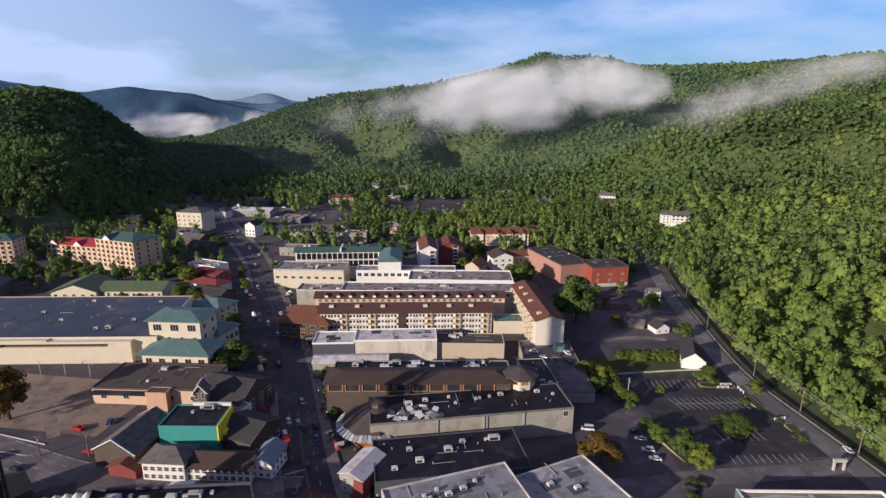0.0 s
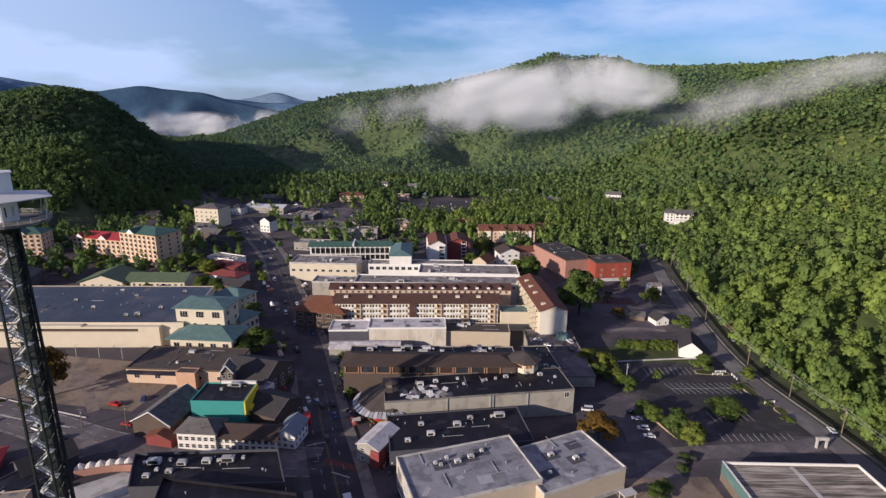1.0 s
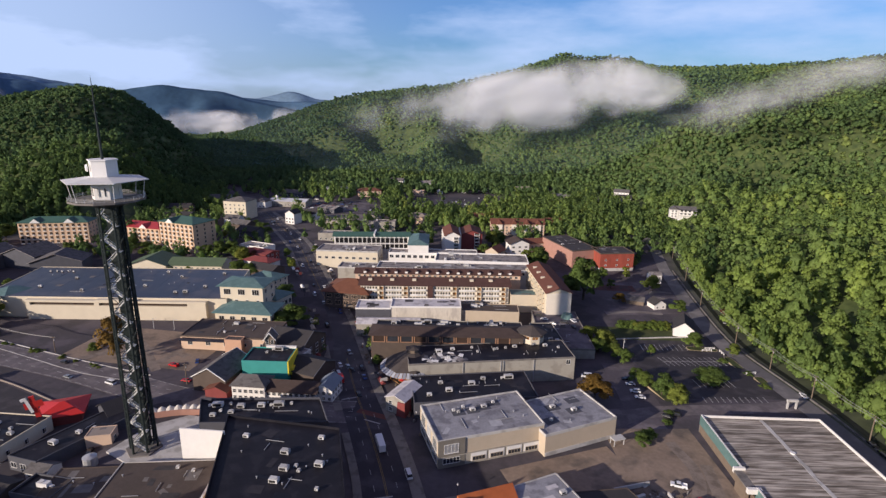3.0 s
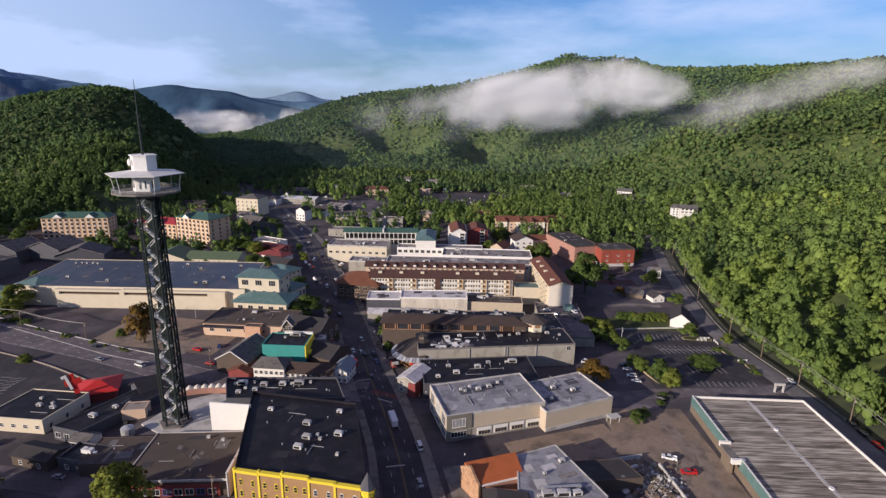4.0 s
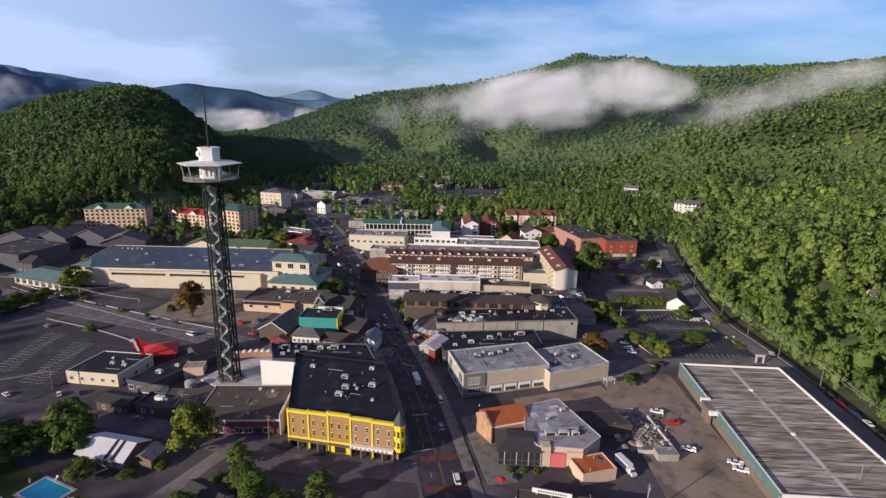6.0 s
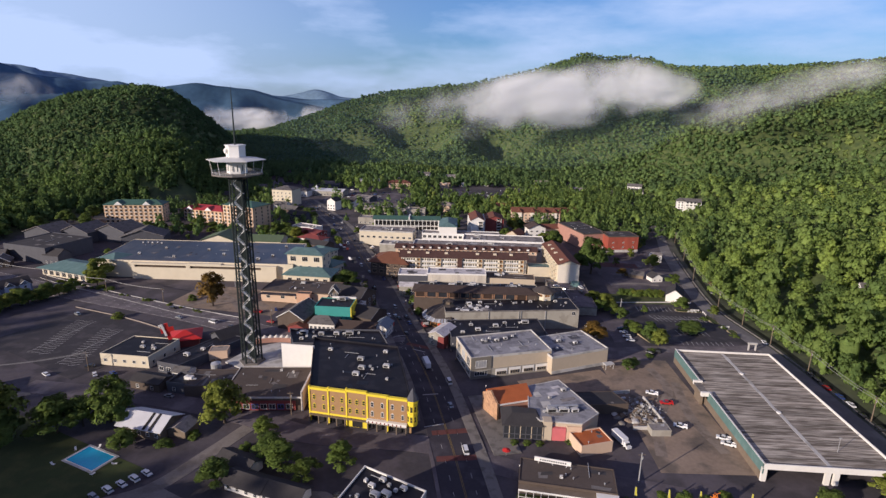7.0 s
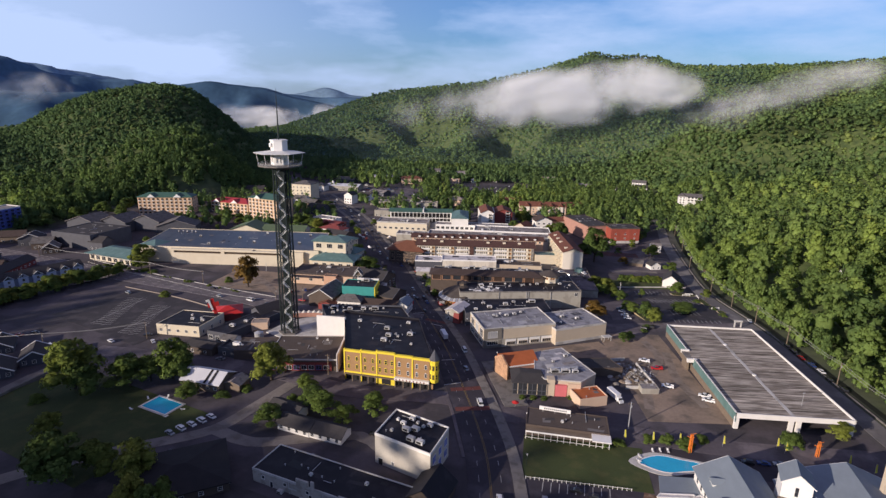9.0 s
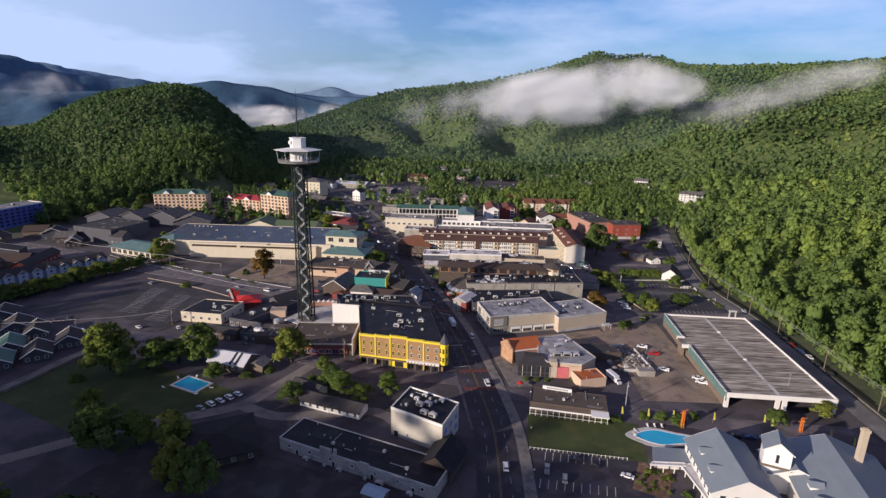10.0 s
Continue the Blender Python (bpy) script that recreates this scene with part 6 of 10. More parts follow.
for nm, x0, x1, y0, y1, z0, z1, mt in (("parapet", -GW / 2, GW / 2, -GD / 2, -GD / 2 + 0.4, GH - 1.4, GH + 0.9, WHITE), ("parapet", -GW / 2, GW / 2, GD / 2 - 0.4, GD / 2, GH - 1.4, GH + 0.9, WHITE),
                                       ("parapet", GW / 2 - 0.4, GW / 2, -GD / 2, GD / 2, GH - 1.4, GH + 0.9, WHITE), ("parapet", -GW / 2, -GW / 2 + 0.35, -GD / 2, 3, 3.4, GH + 1.0, TEAL_ROOF),
                                       ("parapet", -GW / 2 - 0.05, -GW / 2 + 0.35, 14, GD / 2, 3.4, GH + 1.0, TEAL_ROOF), ("coping", -GW / 2 - 0.12, -GW / 2 + 0.45, -GD / 2, 3, GH + 1.0, GH + 1.15, WHITE), ("coping", -GW / 2 - 0.12, -GW / 2 + 0.45, 14, GD / 2, GH + 1.0, GH + 1.15, WHITE),
                                       ("ramp_wall", -GW / 2 - 3.2, -GW / 2 + 1.4, 2.2, 3.4, GH - 1.0, GH + 0.9, WHITE), ("ramp_wall", -GW / 2 - 2.6, -GW / 2 + 1.4, 13.2, 14.2, GH - 1.0, GH + 0.9, WHITE), ("ramp_slab", -GW / 2 - 2.6, -GW / 2 + 0.3, 3.4, 13.2, GH - 0.6, GH - 0.02, CONCRETE), ("ramp_pier", -GW / 2 - 2.2, -GW / 2 - 1.0, 5, 12, -1, GH - 0.6, WOOD),
                                       ("rear_wall", -GW / 2 + 0.5, GW / 2 - 0.5, 3, 3.4, -6, GH - 0.9, DARK_WALL), ("side_wall", -GW / 2 + 0.1, -GW / 2 + 0.5, -GD / 2 + 1, GD / 2, -7, 3.4, WOOD), ("side_wall", GW / 2 - 0.5, GW / 2 - 0.1, -GD / 2 + 8, GD / 2, -7, GH - 1.4, CONCRETE), ("rear_wall", -GW / 2, GW / 2, GD / 2 - 0.5, GD / 2 - 0.1, -7, GH - 1.4, CONCRETE)):
    b = bmesh.new()
    box(b, x0, x1, y0, y1, z0, z1)
    part(nm, b, mt, gm)
cm_ = shared(("deck_column",), lambda q_: box(q_, -0.9, 0.9, -0.5, 0.5, -1, GH - 0.9), [WHITE])
for x in (-GW / 2 + 0.9, -1.0, 2.0, GW / 2 - 0.9):
    part("column", cm_, None, gm, at=pose(x, -GD / 2 + 0.7, 0))
for x in (-16, -8, 0, 8, 16):
    for y in (-36, -24, -12):
        part("column", cm_, None, gm, at=pose(x, y, 0, 0, 0, 90))
for x, y in ((0, -10), (0, 24)):
    b = bmesh.new()
    prism(b, ngon(10, 0.9, 0, x, y), GH, GH + 0.5)
    part("drain_cap", b, TRIM, gm)
lm = shared(("deck_lamp",), lambda q_: (bar(q_, (0, 0, 0), (0, 0, 6), 0.09, 6), box(q_, -0.5, 0.5, -0.15, 0.15, 6, 6.2)), [METAL])
part("lamp_post", lm, None, gm, at=pose(8, -36, GH))

be = building("beige_shops", "beige two-storey shop block with grey flat roof", 8.2, 138.9, 42.6, 25.4, 18.2, 11.0, BEIGE, SHOP_ROOF, parapet=0.6, cap=PALE, vents=6, spots=[(-8, 4, 2), (-2, 4, 0), (3.2, 5, 0), (-5, 7, 2), (8, 7, 2), (-9.5, 5.5, 2)])
for i in range(4):
    b = bmesh.new()
    box(b, -8.6 + i * 7.2, -2.4 + i * 7.2, -13.15, -12.65, 0.9, 4.35)
    part("window_surround", b, TRIM, be)
    part("window", window_mesh(4.9, 1.6, "plain", BEIGE, GLASS), None, be, at=pose(-5.5 + i * 7.2, -13.16, 1.2))
b = bmesh.new()
box(b, -21.4, -11, -13.1, -12.65, 0, 11.4)
part("corner_bay", b, mat("olive_grey_wall", (0.20, 0.18, 0.15), 0.85, 0.15, 0.3, 2.0), be, "grey corner bay with white sign panel")
part("window", window_mesh(5.4, 3.6, "plain", TRIM, METAL), None, be, at=pose(-16.3, -13.12, 6.0))
part("window", window_mesh(6.4, 2.2, "plain", TRIM, GLASS), None, be, at=pose(-16.3, -13.12, 1.8))
b = bmesh.new()
box(b, -11, 21.3, -12.95, -12.65, 0, 4.4)
part("base_course", b, GREY_WALL, be)
b = bmesh.new()
box(b, -21.5, 21.4, -13.2, -12.65, 4.4, 4.7)
part("ledge", b, GREY_WALL, be)
for x, y in ((-2, 4), (3.2, 5), (8, 7), (-8, 4)):
    b = bmesh.new()
    box(b, -2.6, 2.6, -2.1, 2.1, -0.05, 0.06)
    part("roof_pad", b, SLATE_WALL, be, at=pose(x, y, 11.0))
for i in range(3):
    part("window", window_mesh(5.0, 4.4, "plain", TRIM, GLASS if i != 1 else METAL), None, be, at=pose(-21.36, -12.5 + 4 + i * 8, 5.6, 0, 0, -90))
    part("window", window_mesh(5.4, 2.6, "plain", TRIM, GLASS), None, be, at=pose(-21.36, -12.5 + 4 + i * 8, 1.0, 0, 0, -90))
bf = building("beige_shops", "lower beige shop wing with grey flat roof", 42.6, 146.4, 33.4, 24, 24.0, 9.0, BEIGE, SHOP_ROOF, parapet=0.6, cap=PALE, vents=3, spots=[(-3, 4, 0), (4, -1, 0), (-9, -4, 2)])
b = bmesh.new()
box(b, -16.6, 16.6, -12.3, -12.02, 0.2, 1.8)
part("base_course", b, PALE, bf)
for x, y in ((-3, 4), (4, -1), (-9, -4), (8, 6)):
    b = bmesh.new()
    box(b, -2.9, 2.9, -2.2, 2.2, -0.05, 0.06)
    part("roof_pad", b, SLATE_WALL, bf, at=pose(x, y, 9.0))

rs = thing("restaurant", "restaurant with pale grey roof and dark glazed front", "restaurant", 24, 90, None, 0)
foot_ = [(-8, -9), (-4, -15.4), (12.5, -16.4), (20.7, -8), (8.5, 18.8), (-6.4, 11.8)]
b = bmesh.new()
prism(b, foot_, -1, 7.6)
part("wall", b, BEIGE, rs)
b = bmesh.new()
prism(b, [(x * 0.98, y * 0.98) for x, y in foot_], 7.6, 7.85)
part("roof", b, SHOP_ROOF, rs)
for p_, q_ in zip(foot_, foot_[1:] + foot_[:1]):
    b = bmesh.new()
    bar(b, (*p_, 7.8), (*q_, 7.8), 0.32)
    part("coping", b, PALE, rs)
for i, (x, y, w_, d_, r_) in enumerate(((4, 6, 5, 3, 24), (10, 2, 7, 2.4, 24), (0, -3, 4, 5, 10), (13, -6, 4, 3, 30), (6, 12, 4, 2, 24), (3, -10, 6, 2.5, 5), (-3, 5, 3, 4, 20))):
    b = bmesh.new()
    box(b, -w_ / 2, w_ / 2, -d_ / 2, d_ / 2, -0.1, 0.012 + 0.004 * i)
    part("roof_patch", b, (STORE_ROOF, GREY_ROOF, PALE, SLATE_WALL)[i % 4], rs, at=pose(x, y, 7.85, 0, 0, r_))
b = bmesh.new()
box(b, -18.5, -3, -17.2, -10.5, 0.3, 6.4)
gl = part("glazed_front", b, GLASS, rs, "dark glazed front")
for i in range(8):
    x = -18.5 + i * 15.5 / 7
    b = bmesh.new()
    box(b, x - 0.14, x + 0.14, -17.36, -17.2, 0.3, 6.4)
    part("mullion", b, BEIGE if i % 2 else SLATE_WALL, gl)
for z in (0.3, 2.4, 6.1):
    b = bmesh.new()
    box(b, -18.6, -2.9, -17.4, -17.2, z, z + 0.24)
    part("transom", b, SLATE_WALL, gl)
b = bmesh.new()
prism(b, [(-19.4, -18), (-2.5, -17.8), (-4, -7), (-19.6, -4.5)], 6.4, 6.7)
prism(b, [(-19.4, -18), (-2.5, -17.8), (-4, -7), (-19.6, -4.5)], 6.7, 8.6, 0, [(-15, -11.5), (-5, -11.5), (-5, -8), (-15, -6.5)])
part("front_roof", b, DARK_SHINGLE, rs)
b = bmesh.new()
box(b, -2.8, 0.6, -17.0, -13, 0, 8.4)
part("pier", b, BEIGE, rs)
b = bmesh.new()
box(b, 0.8, 6.2, -17.2, -13.5, 0.2, 5.8)
part("sign_panel", b, PINK, rs, "faded pink sign panel")
b = bmesh.new()
box(b, 6.4, 12.4, -17.0, -12.9, 0, 6.6)
part("front_block", b, SAND, rs)
for x, y, k, r_ in ((1.5, -8.5, 3, 10), (6.5, -8, 3, 5), (11, -7.5, 1, 15), (2, 2, 2, 24), (9, 9, 0, 24)):
    part("air_conditioner", unit_mesh(k), None, rs, at=pose(x, y, 7.86, 0, 0, r_))
b = bmesh.new()
box(b, 0, 13, -0.5, 0.5, 0.3, 1.2)
box(b, 3, 4, -4, 0.5, 0.3, 1.0)
part("duct", b, METAL, rs, at=pose(0, -6.0, 7.86, 0, 0, 8))
b = bmesh.new()
quad_ = [(-25.4, 4.4), (-7.2, 11.2), (-5.0, 2.0), (-19.6, -3.5)]
zs_ = (9.8, 9.8, 7.6, 7.6)
lo_ = [b.verts.new((x, y, 7.0)) for x, y in quad_]
hi_ = [b.verts.new((x, y, z)) for (x, y), z in zip(quad_, zs_)]
b.faces.new(lo_)
b.faces.new(hi_)
for i in range(4):
    b.faces.new((lo_[i], lo_[(i + 1) % 4], hi_[(i + 1) % 4], hi_[i]))
part("orange_roof", b, ORANGE_ROOF, rs, "sloping rust-orange metal roof")
b = bmesh.new()
prism(b, [(x * 0.97 - 0.4, y * 0.97 + 0.1) for x, y in quad_], 0, 7.0)
part("orange_block", b, BRICK, rs)
b = bmesh.new()
bar(b, (-19.6, -3.7, 7.0), (-5.0, 1.8, 7.0), 0.35)
part("fascia", b, TRIM, rs)
rim_ = [(0, 0), (0, 8.0), (0.1, 8.9), (0.2, 9.3), (0.3, 10.5), (0.42, 10.9), (0.5, 11.6), (0.6, 11.0), (0.7, 9.9), (0.8, 9.2), (0.9, 8.3), (1, 7.6), (1, 0)]
b = bmesh.new()
near_, far_ = ([b.verts.new((-26.2 + 6.2 * k - 0.7 * o, 5.2 - 9.4 * k - 0.5 * o, z)) for k, z in rim_] for o in (0, 1))
b.faces.new(near_)
b.faces.new(far_[::-1])
for i in range(len(rim_)):
    b.faces.new((near_[i - 1], near_[i], far_[i], far_[i - 1]))
part("stone_gable", b, mat("tan_fieldstone", (0.46, 0.27, 0.16), 0.9, 0.4, 0.5, 2.2, bump=0.6, second=(0.30, 0.17, 0.11)), rs, "rough tan stone gable")
building("kitchen_block", "low shed with rust-orange flat roof", 39.5, 70, 13.5, 9.5, 19, 4.4, SAND, ORANGE_ROOF, parapet=0.4, cap=SAND, vents=2)
building("brick_shed", "burnt-out dark shed beside the site", 50, 100, 21, 11, 8, 4.6, DARK_WALL, DARK_SHINGLE, parapet=0.15, cap=DARK_WALL, shear=-0.3)
bw = building("low_cafe", "low cafe with flat brown roof and white veranda", 26.2, 46.2, 33, 13, -7.5, 4.6, DARK_WALL, BROWN_FLAT, parapet=0.25, cap=DARK_WALL, vents=5, spots=[(-2, -2, 2)])
b = bmesh.new()
box(b, -16.4, 16.6, -9.6, -6.55, 3.6, 3.85)
part("veranda_roof", b, WOOD, bw)
b = bmesh.new()
box(b, -16.4, 16.6, -9.7, -9.6, 3.2, 3.9)
box(b, -16.4, 16.6, -9.7, -9.6, 0.9, 1.05)
part("fascia", b, TRIM, bw)
for i in range(14):
    part("post", shared(("veranda_post",), lambda q_: box(q_, -0.09, 0.09, -0.09, 0.09, -0.5, 3.6), [TRIM]), None, bw, at=pose(-16.2 + i * 2.5, -9.6, 0))
b = bmesh.new()
box(b, -6.5, 6.5, -0.2, 0.2, 5.4, 7.0)
for x in (-5, 0, 5):
    box(b, x - 0.1, x + 0.1, -0.1, 0.1, 4.6, 5.4)
sg = part("sign_board", b, TRIM, bw, "white roof sign board", at=pose(-5, 4.6, 0, 0, 0, -4))
b = bmesh.new()
for x in np.arange(-4.5, 4.5, 0.8):
    box(b, x, x + 0.5, -0.26, -0.2, 5.9, 6.5)
part("lettering", b, SLATE_WALL, sg)
b = bmesh.new()
box(b, 9.5, 16.8, -11.6, -6.6, 3.9, 4.3)
part("awning", b, TRIM, bw)

wr = building("white_roof_shop", "narrow corner shop with white metal roof", -24.2, 163, 9.5, 15, -27, 7.0, GREY_WALL, STORE_ROOF, "gable", 1.8, "y", over=0.5, wins=[("f", 2, 2, 1.6, 1.6, 1, 3.2, "plain")])
b = bmesh.new()
prism(b, [(1.2, -8.6), (5.6, -8.6), (5.6, -3), (1.2, -6.8)], 0, 6.4, 0, [(1.6, -8.0), (5.2, -8.0), (5.2, -3), (1.6, -6.8)])
part("corner_kiosk", b, RED_WALL, wr, "dark red boarded corner")
building("dark_roof_shops", "low shops with broad black flat roof", 6, 168.3, 54, 24, 8, 6.6, SLATE_WALL, BLACK_ROOF, parapet=0.4, vents=8, spots=[(-14, 4, 0), (-11, -3, 1), (0, 2, 1), (6, 6, 0), (18, 6, 3), (-20, -6, 0)], z=0.5)
TURRET_ROOF = mat("weathered_turret_shingle", (0.075, 0.062, 0.056), 0.9, 0.3, 0.3, 2.5, bump=0.3)
vf = building("village_block", "long grey block-walled building with black roof", 15.3, 197.6, 82, 20, 8.2, 12.6, GREY_WALL, BLACK_ROOF, parapet=0.3, cap=CONCRETE, vents=14, seed=9, spots=[(-6, 0, 2), (3, 2, 2), (4.5, 2.4, 2), (9, 3, 2), (14, 4, 0), (24, 6, 2), (30, 4, 0), (36, 1, 2), (-8, 5, 2), (-25, 2, 1), (-21, -5, 2), (-18, 4, 0)])
for x in (-15, 3.6, 4.8, 20):
    b = bmesh.new()
    box(b, x, x + 0.35, -10.4, -10.02, 0, 12.4)
    part("downpipe", b, METAL, vf)
part("window", window_mesh(2.0, 2.2, "plain", TRIM, GLASS), None, vf, at=pose(37.6, -10.03, 9.2))
b = bmesh.new()
prism(b, ngon(8, 12.5, 0.2, -40, 1), 8.2, 8.8)
prism(b, ngon(8, 12.5, 0.2, -40, 1), 8.8, 13.6, 0, ngon(8, 3.0, 0.2, -38, 2))
part("turret_roof", b, TURRET_ROOF, vf, "grey shingled octagonal corner roof")
b = bmesh.new()
prism(b, ngon(8, 2.6, 0.2, -38, 2), 13.5, 15.4)
part("lantern", b, WOOD, vf)
b = bmesh.new()
prism(b, ngon(8, 3.6, 0.2, -38, 2), 15.4, 17.0, 0, ngon(8, 0.1, 0.2, -38, 2))
part("lantern_roof", b, TURRET_ROOF, vf)
b = bmesh.new()
prism(b, ngon(8, 9.6, 0.2, -40, 1), -1, 8.2)
part("turret_wall", b, TIMBER, vf)
AW = mat("striped_awning", (0.40, 0.42, 0.46), 0.8, 0.15, 0.5, 3.0)
for i in range(22):
    a = radians(128 + i * 8)
    b = bmesh.new()
    prism(b, [(-0.84, -0.1), (0.84, -0.1), (0.62, 3.4), (-0.62, 3.4)], 0, 0.12)
    part("awning", b, AW if i % 2 else mat("faded_awning_stripe", (0.25, 0.26, 0.30), 0.8, 0.2, 0.5, 3.0), vf, at=pose(-40 + 14.2 * math.cos(a), 1 + 14.2 * math.sin(a), 6.7) @ pose(0, 0, 0, 0, 0, math.degrees(a) + 90) @ pose(0, 0, 0, 30, 0, 0))
pr = random.Random(31)
for i in range(30):       # torn pale membrane and ducts at the turret end of the roof
    b = bmesh.new()
    w_, d_ = pr.uniform(1.5, 5), pr.uniform(1.2, 4)
    prism(b, [(-w_ / 2, -d_ / 2), (w_ / 2 * pr.uniform(0.5, 1), -d_ / 2 * pr.uniform(0.6, 1)), (w_ / 2, d_ / 2), (-w_ / 2 * pr.uniform(0.3, 1), d_ / 2)], -0.05, 0.03 + 0.006 * i)
    part("roof_patch", b, (PALE, GREY_ROOF, TRIM, TRIM, SLATE_WALL)[i % 5], vf, at=pose(pr.uniform(-33, -13), pr.uniform(-8.5, 1.5), 12.6, 0, 0, pr.uniform(0, 90)))
vb = building("village_row", "long timber shop row under a brown mansard roof", -6, 214.2, 79, 13, 0.0, 17.4, DARK_WALL, BROWN_ROOF, "hip", 2.3, over=1.4, glass=DARK, trim=AMBER,
              wins=[("l", 3, 1, 3.0, 2.6, 12.6, 3, "plain"), ("l", 3, 1, 3.0, 2.6, 7.4, 3, "plain"), ("l", 3, 1, 3.0, 3.2, 1.4, 3, "plain")])
for i in range(10):
    b = bmesh.new()
    x0 = -38 + i * 7.2
    for p_, q_ in (((x0 - 0.7, 13.6), (x0 - 0.2, 17.2)), ((x0 + 5.4, 13.6), (x0 + 5.9, 17.2)), ((x0 - 0.2, 13.6), (x0 + 5.4, 13.9))):
        box(b, p_[0], q_[0], -6.95, -6.52, p_[1], q_[1])
    f_ = part("window_frame", b, AMBER, vb, "tan timber posts of a shop gallery")
    b = bmesh.new()
    box(b, x0 - 0.2, x0 + 5.4, -6.62, -6.51, 13.9, 16.9)
    part("pane", b, GLASS if i % 3 else LOGGIA, f_)
building("flat_roof_row", "flat black roof strip crowded with vents", -5, 225.6, 80, 9.6, 0.0, 17.2, GREY_WALL, BLACK_ROOF, parapet=0.4, units=14, vents=16, seed=3)
cu = thing("village_lookout", "eight-sided cream lookout with brown peaked roof", "building", 38.5, 213.0, None, 10)
b = bmesh.new()
prism(b, ngon(8, 6.2, 0.39), -1, 18.8)
part("wall", b, CREAM, cu)
for k in range(8):
    part("window", window_mesh(3.2, 1.7, "plain", TRIM, TIMBER), None, cu, at=pose(0, 0, 0, 0, 0, 45 * k) @ pose(0, -6.2 * math.cos(math.pi / 8) - 0.02, 16.3))
b = bmesh.new()
prism(b, ngon(8, 8.0, 0.39), 18.8, 19.2)
prism(b, ngon(8, 8.0, 0.39), 19.2, 22.0, 0, ngon(8, 0.6, 0.39))
part("roof", b, TURRET_ROOF, cu, "brown shingled eight-sided roof")
building("black_roof_annexe", "black flat-roofed annexe at the back of the shops", 49.5, 226, 13, 34, 5, 12.0, GREY_WALL, BLACK_ROOF, parapet=0.4, vents=5, spots=[(0, -6, 0), (3, -8, 0)])
building("roof_deck", "low parking deck with dark asphalt top and pale edge walls", 61.5, 250, 28, 56, -1, 7.0, GREY_WALL, ASPHALT_OLD, parapet=0.6, cap=CONCRETE)
building("white_store", "long white flat-roofed store", -20, 273, 44, 15, 2, 13.4, mat("weathered_cream_wall", (0.60, 0.545, 0.46), 0.85, 0.22, 0.2, 1.6, stretch=(1, 1, 0.25), second=(0.48, 0.43, 0.37)), STORE_ROOF, parapet=0.5, cap=TRIM, vents=3)
building("white_store", "grey-fronted end of the white store", -53, 271.5, 22, 15, 2, 12.4, SLATE_WALL, STORE_ROOF, parapet=0.5, cap=TRIM, vents=3)
building("metal_shed", "low pale metal-roofed shed row", -42, 255, 38, 10, 2, 8.0, GREY_WALL, STORE_ROOF, "gable", 1.6, "x", over=0.4, wins=[("f", 6, 1, 2, 1.4, 3, 3, "plain")])
building("tan_store", "low tan store behind the white one", 20, 275, 38, 14, -2, 10.0, BEIGE, BROWN_FLAT, parapet=0.5, units=2)

HOTEL_CREAM = mat("warm_white_stucco", (0.76, 0.69, 0.575), 0.85, 0.12, 0.15, 2.0)
hb = building("balcony_hotel", "cream hotel with tiers of white balconies and brown roof", -15.5, 302, 100, 15, 1.2, 18.4, HOTEL_CREAM, BROWN_TILE, "gable", 2.9, "x", over=1.6, trim=TRIM, glass=DARK)
for r_ in range(4):
    for c_ in range(18):
        if c_ in (8,):
            continue
        wide = c_ % 3 != 2
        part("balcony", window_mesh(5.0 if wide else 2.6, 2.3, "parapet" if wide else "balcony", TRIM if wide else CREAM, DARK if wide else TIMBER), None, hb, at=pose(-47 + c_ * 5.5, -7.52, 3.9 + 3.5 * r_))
for x in (-3,):
    b = bmesh.new()
    box(b, x - 1.8, x + 1.8, -9.0, -7.5, 0, 18.2)
    part("stair_bay", b, BROWN_TILE, hb, "red-brown stair bay between the balconies")
for x in (-44, -29, -14, 11, 25, 38):
    part("chimney_box", shared(("chimney_box",), lambda q_: box(q_, -1.3, 1.3, -0.9, 0.9, 0, 1.6), [CREAM]), None, hb, at=pose(x, -3.4, 19.6))
rw = building("balcony_hotel", "rear hotel row with small dormers and brown roof", -14, 322, 118, 11, 0.5, 19.2, SAND, BROWN_TILE, "gable", 2.2, "x", over=1.0)
dm_ = shared(("row_dormer",), lambda q_: (box(q_, -1.0, 1.0, -1.6, 1.2, 0, 1.5), prism(q_, [(-1.3, -1.9), (1.3, -1.9), (1.3, 1.4), (-1.3, 1.4)], 1.5, 2.3, 1, [(-0.05, -1.9), (0.05, -1.9), (0.05, 1.4), (-0.05, 1.4)])), [TRIM, BROWN_TILE])
for i in range(15):
    part("dormer", dm_, None, rw, at=pose(-52 + i * 7.4, -4.2, 19.3))
for c_ in range(30):
    part("window", window_mesh(1.8, 1.5, "plain", TRIM, DARK), None, rw, at=pose(-56 + c_ * 3.86, -5.52, 16.6))
building("lobby_house", "hotel lobby under a broad red-brown hipped roof", -73, 303, 30, 24, -10, 12.6, DARK_WALL, RUST_LIGHT, "hip", 6.0, over=2.2, glass=DARK, trim=SAND, wins=[("f", 5, 1, 3.4, 2.4, 8.6, 5, "plain"), ("f", 5, 1, 3.4, 2.8, 3.6, 5, "plain"), ("l", 4, 1, 3.0, 2.6, 8.4, 5, "plain")])
hw2 = building("balcony_hotel", "cream hotel wing with tall white gable end", 62, 304, 16, 62, 4, 21.6, CREAM, RUST_ROOF, "gable", 3.0, "y", over=0.8, trim=CREAM, glass=DARK)
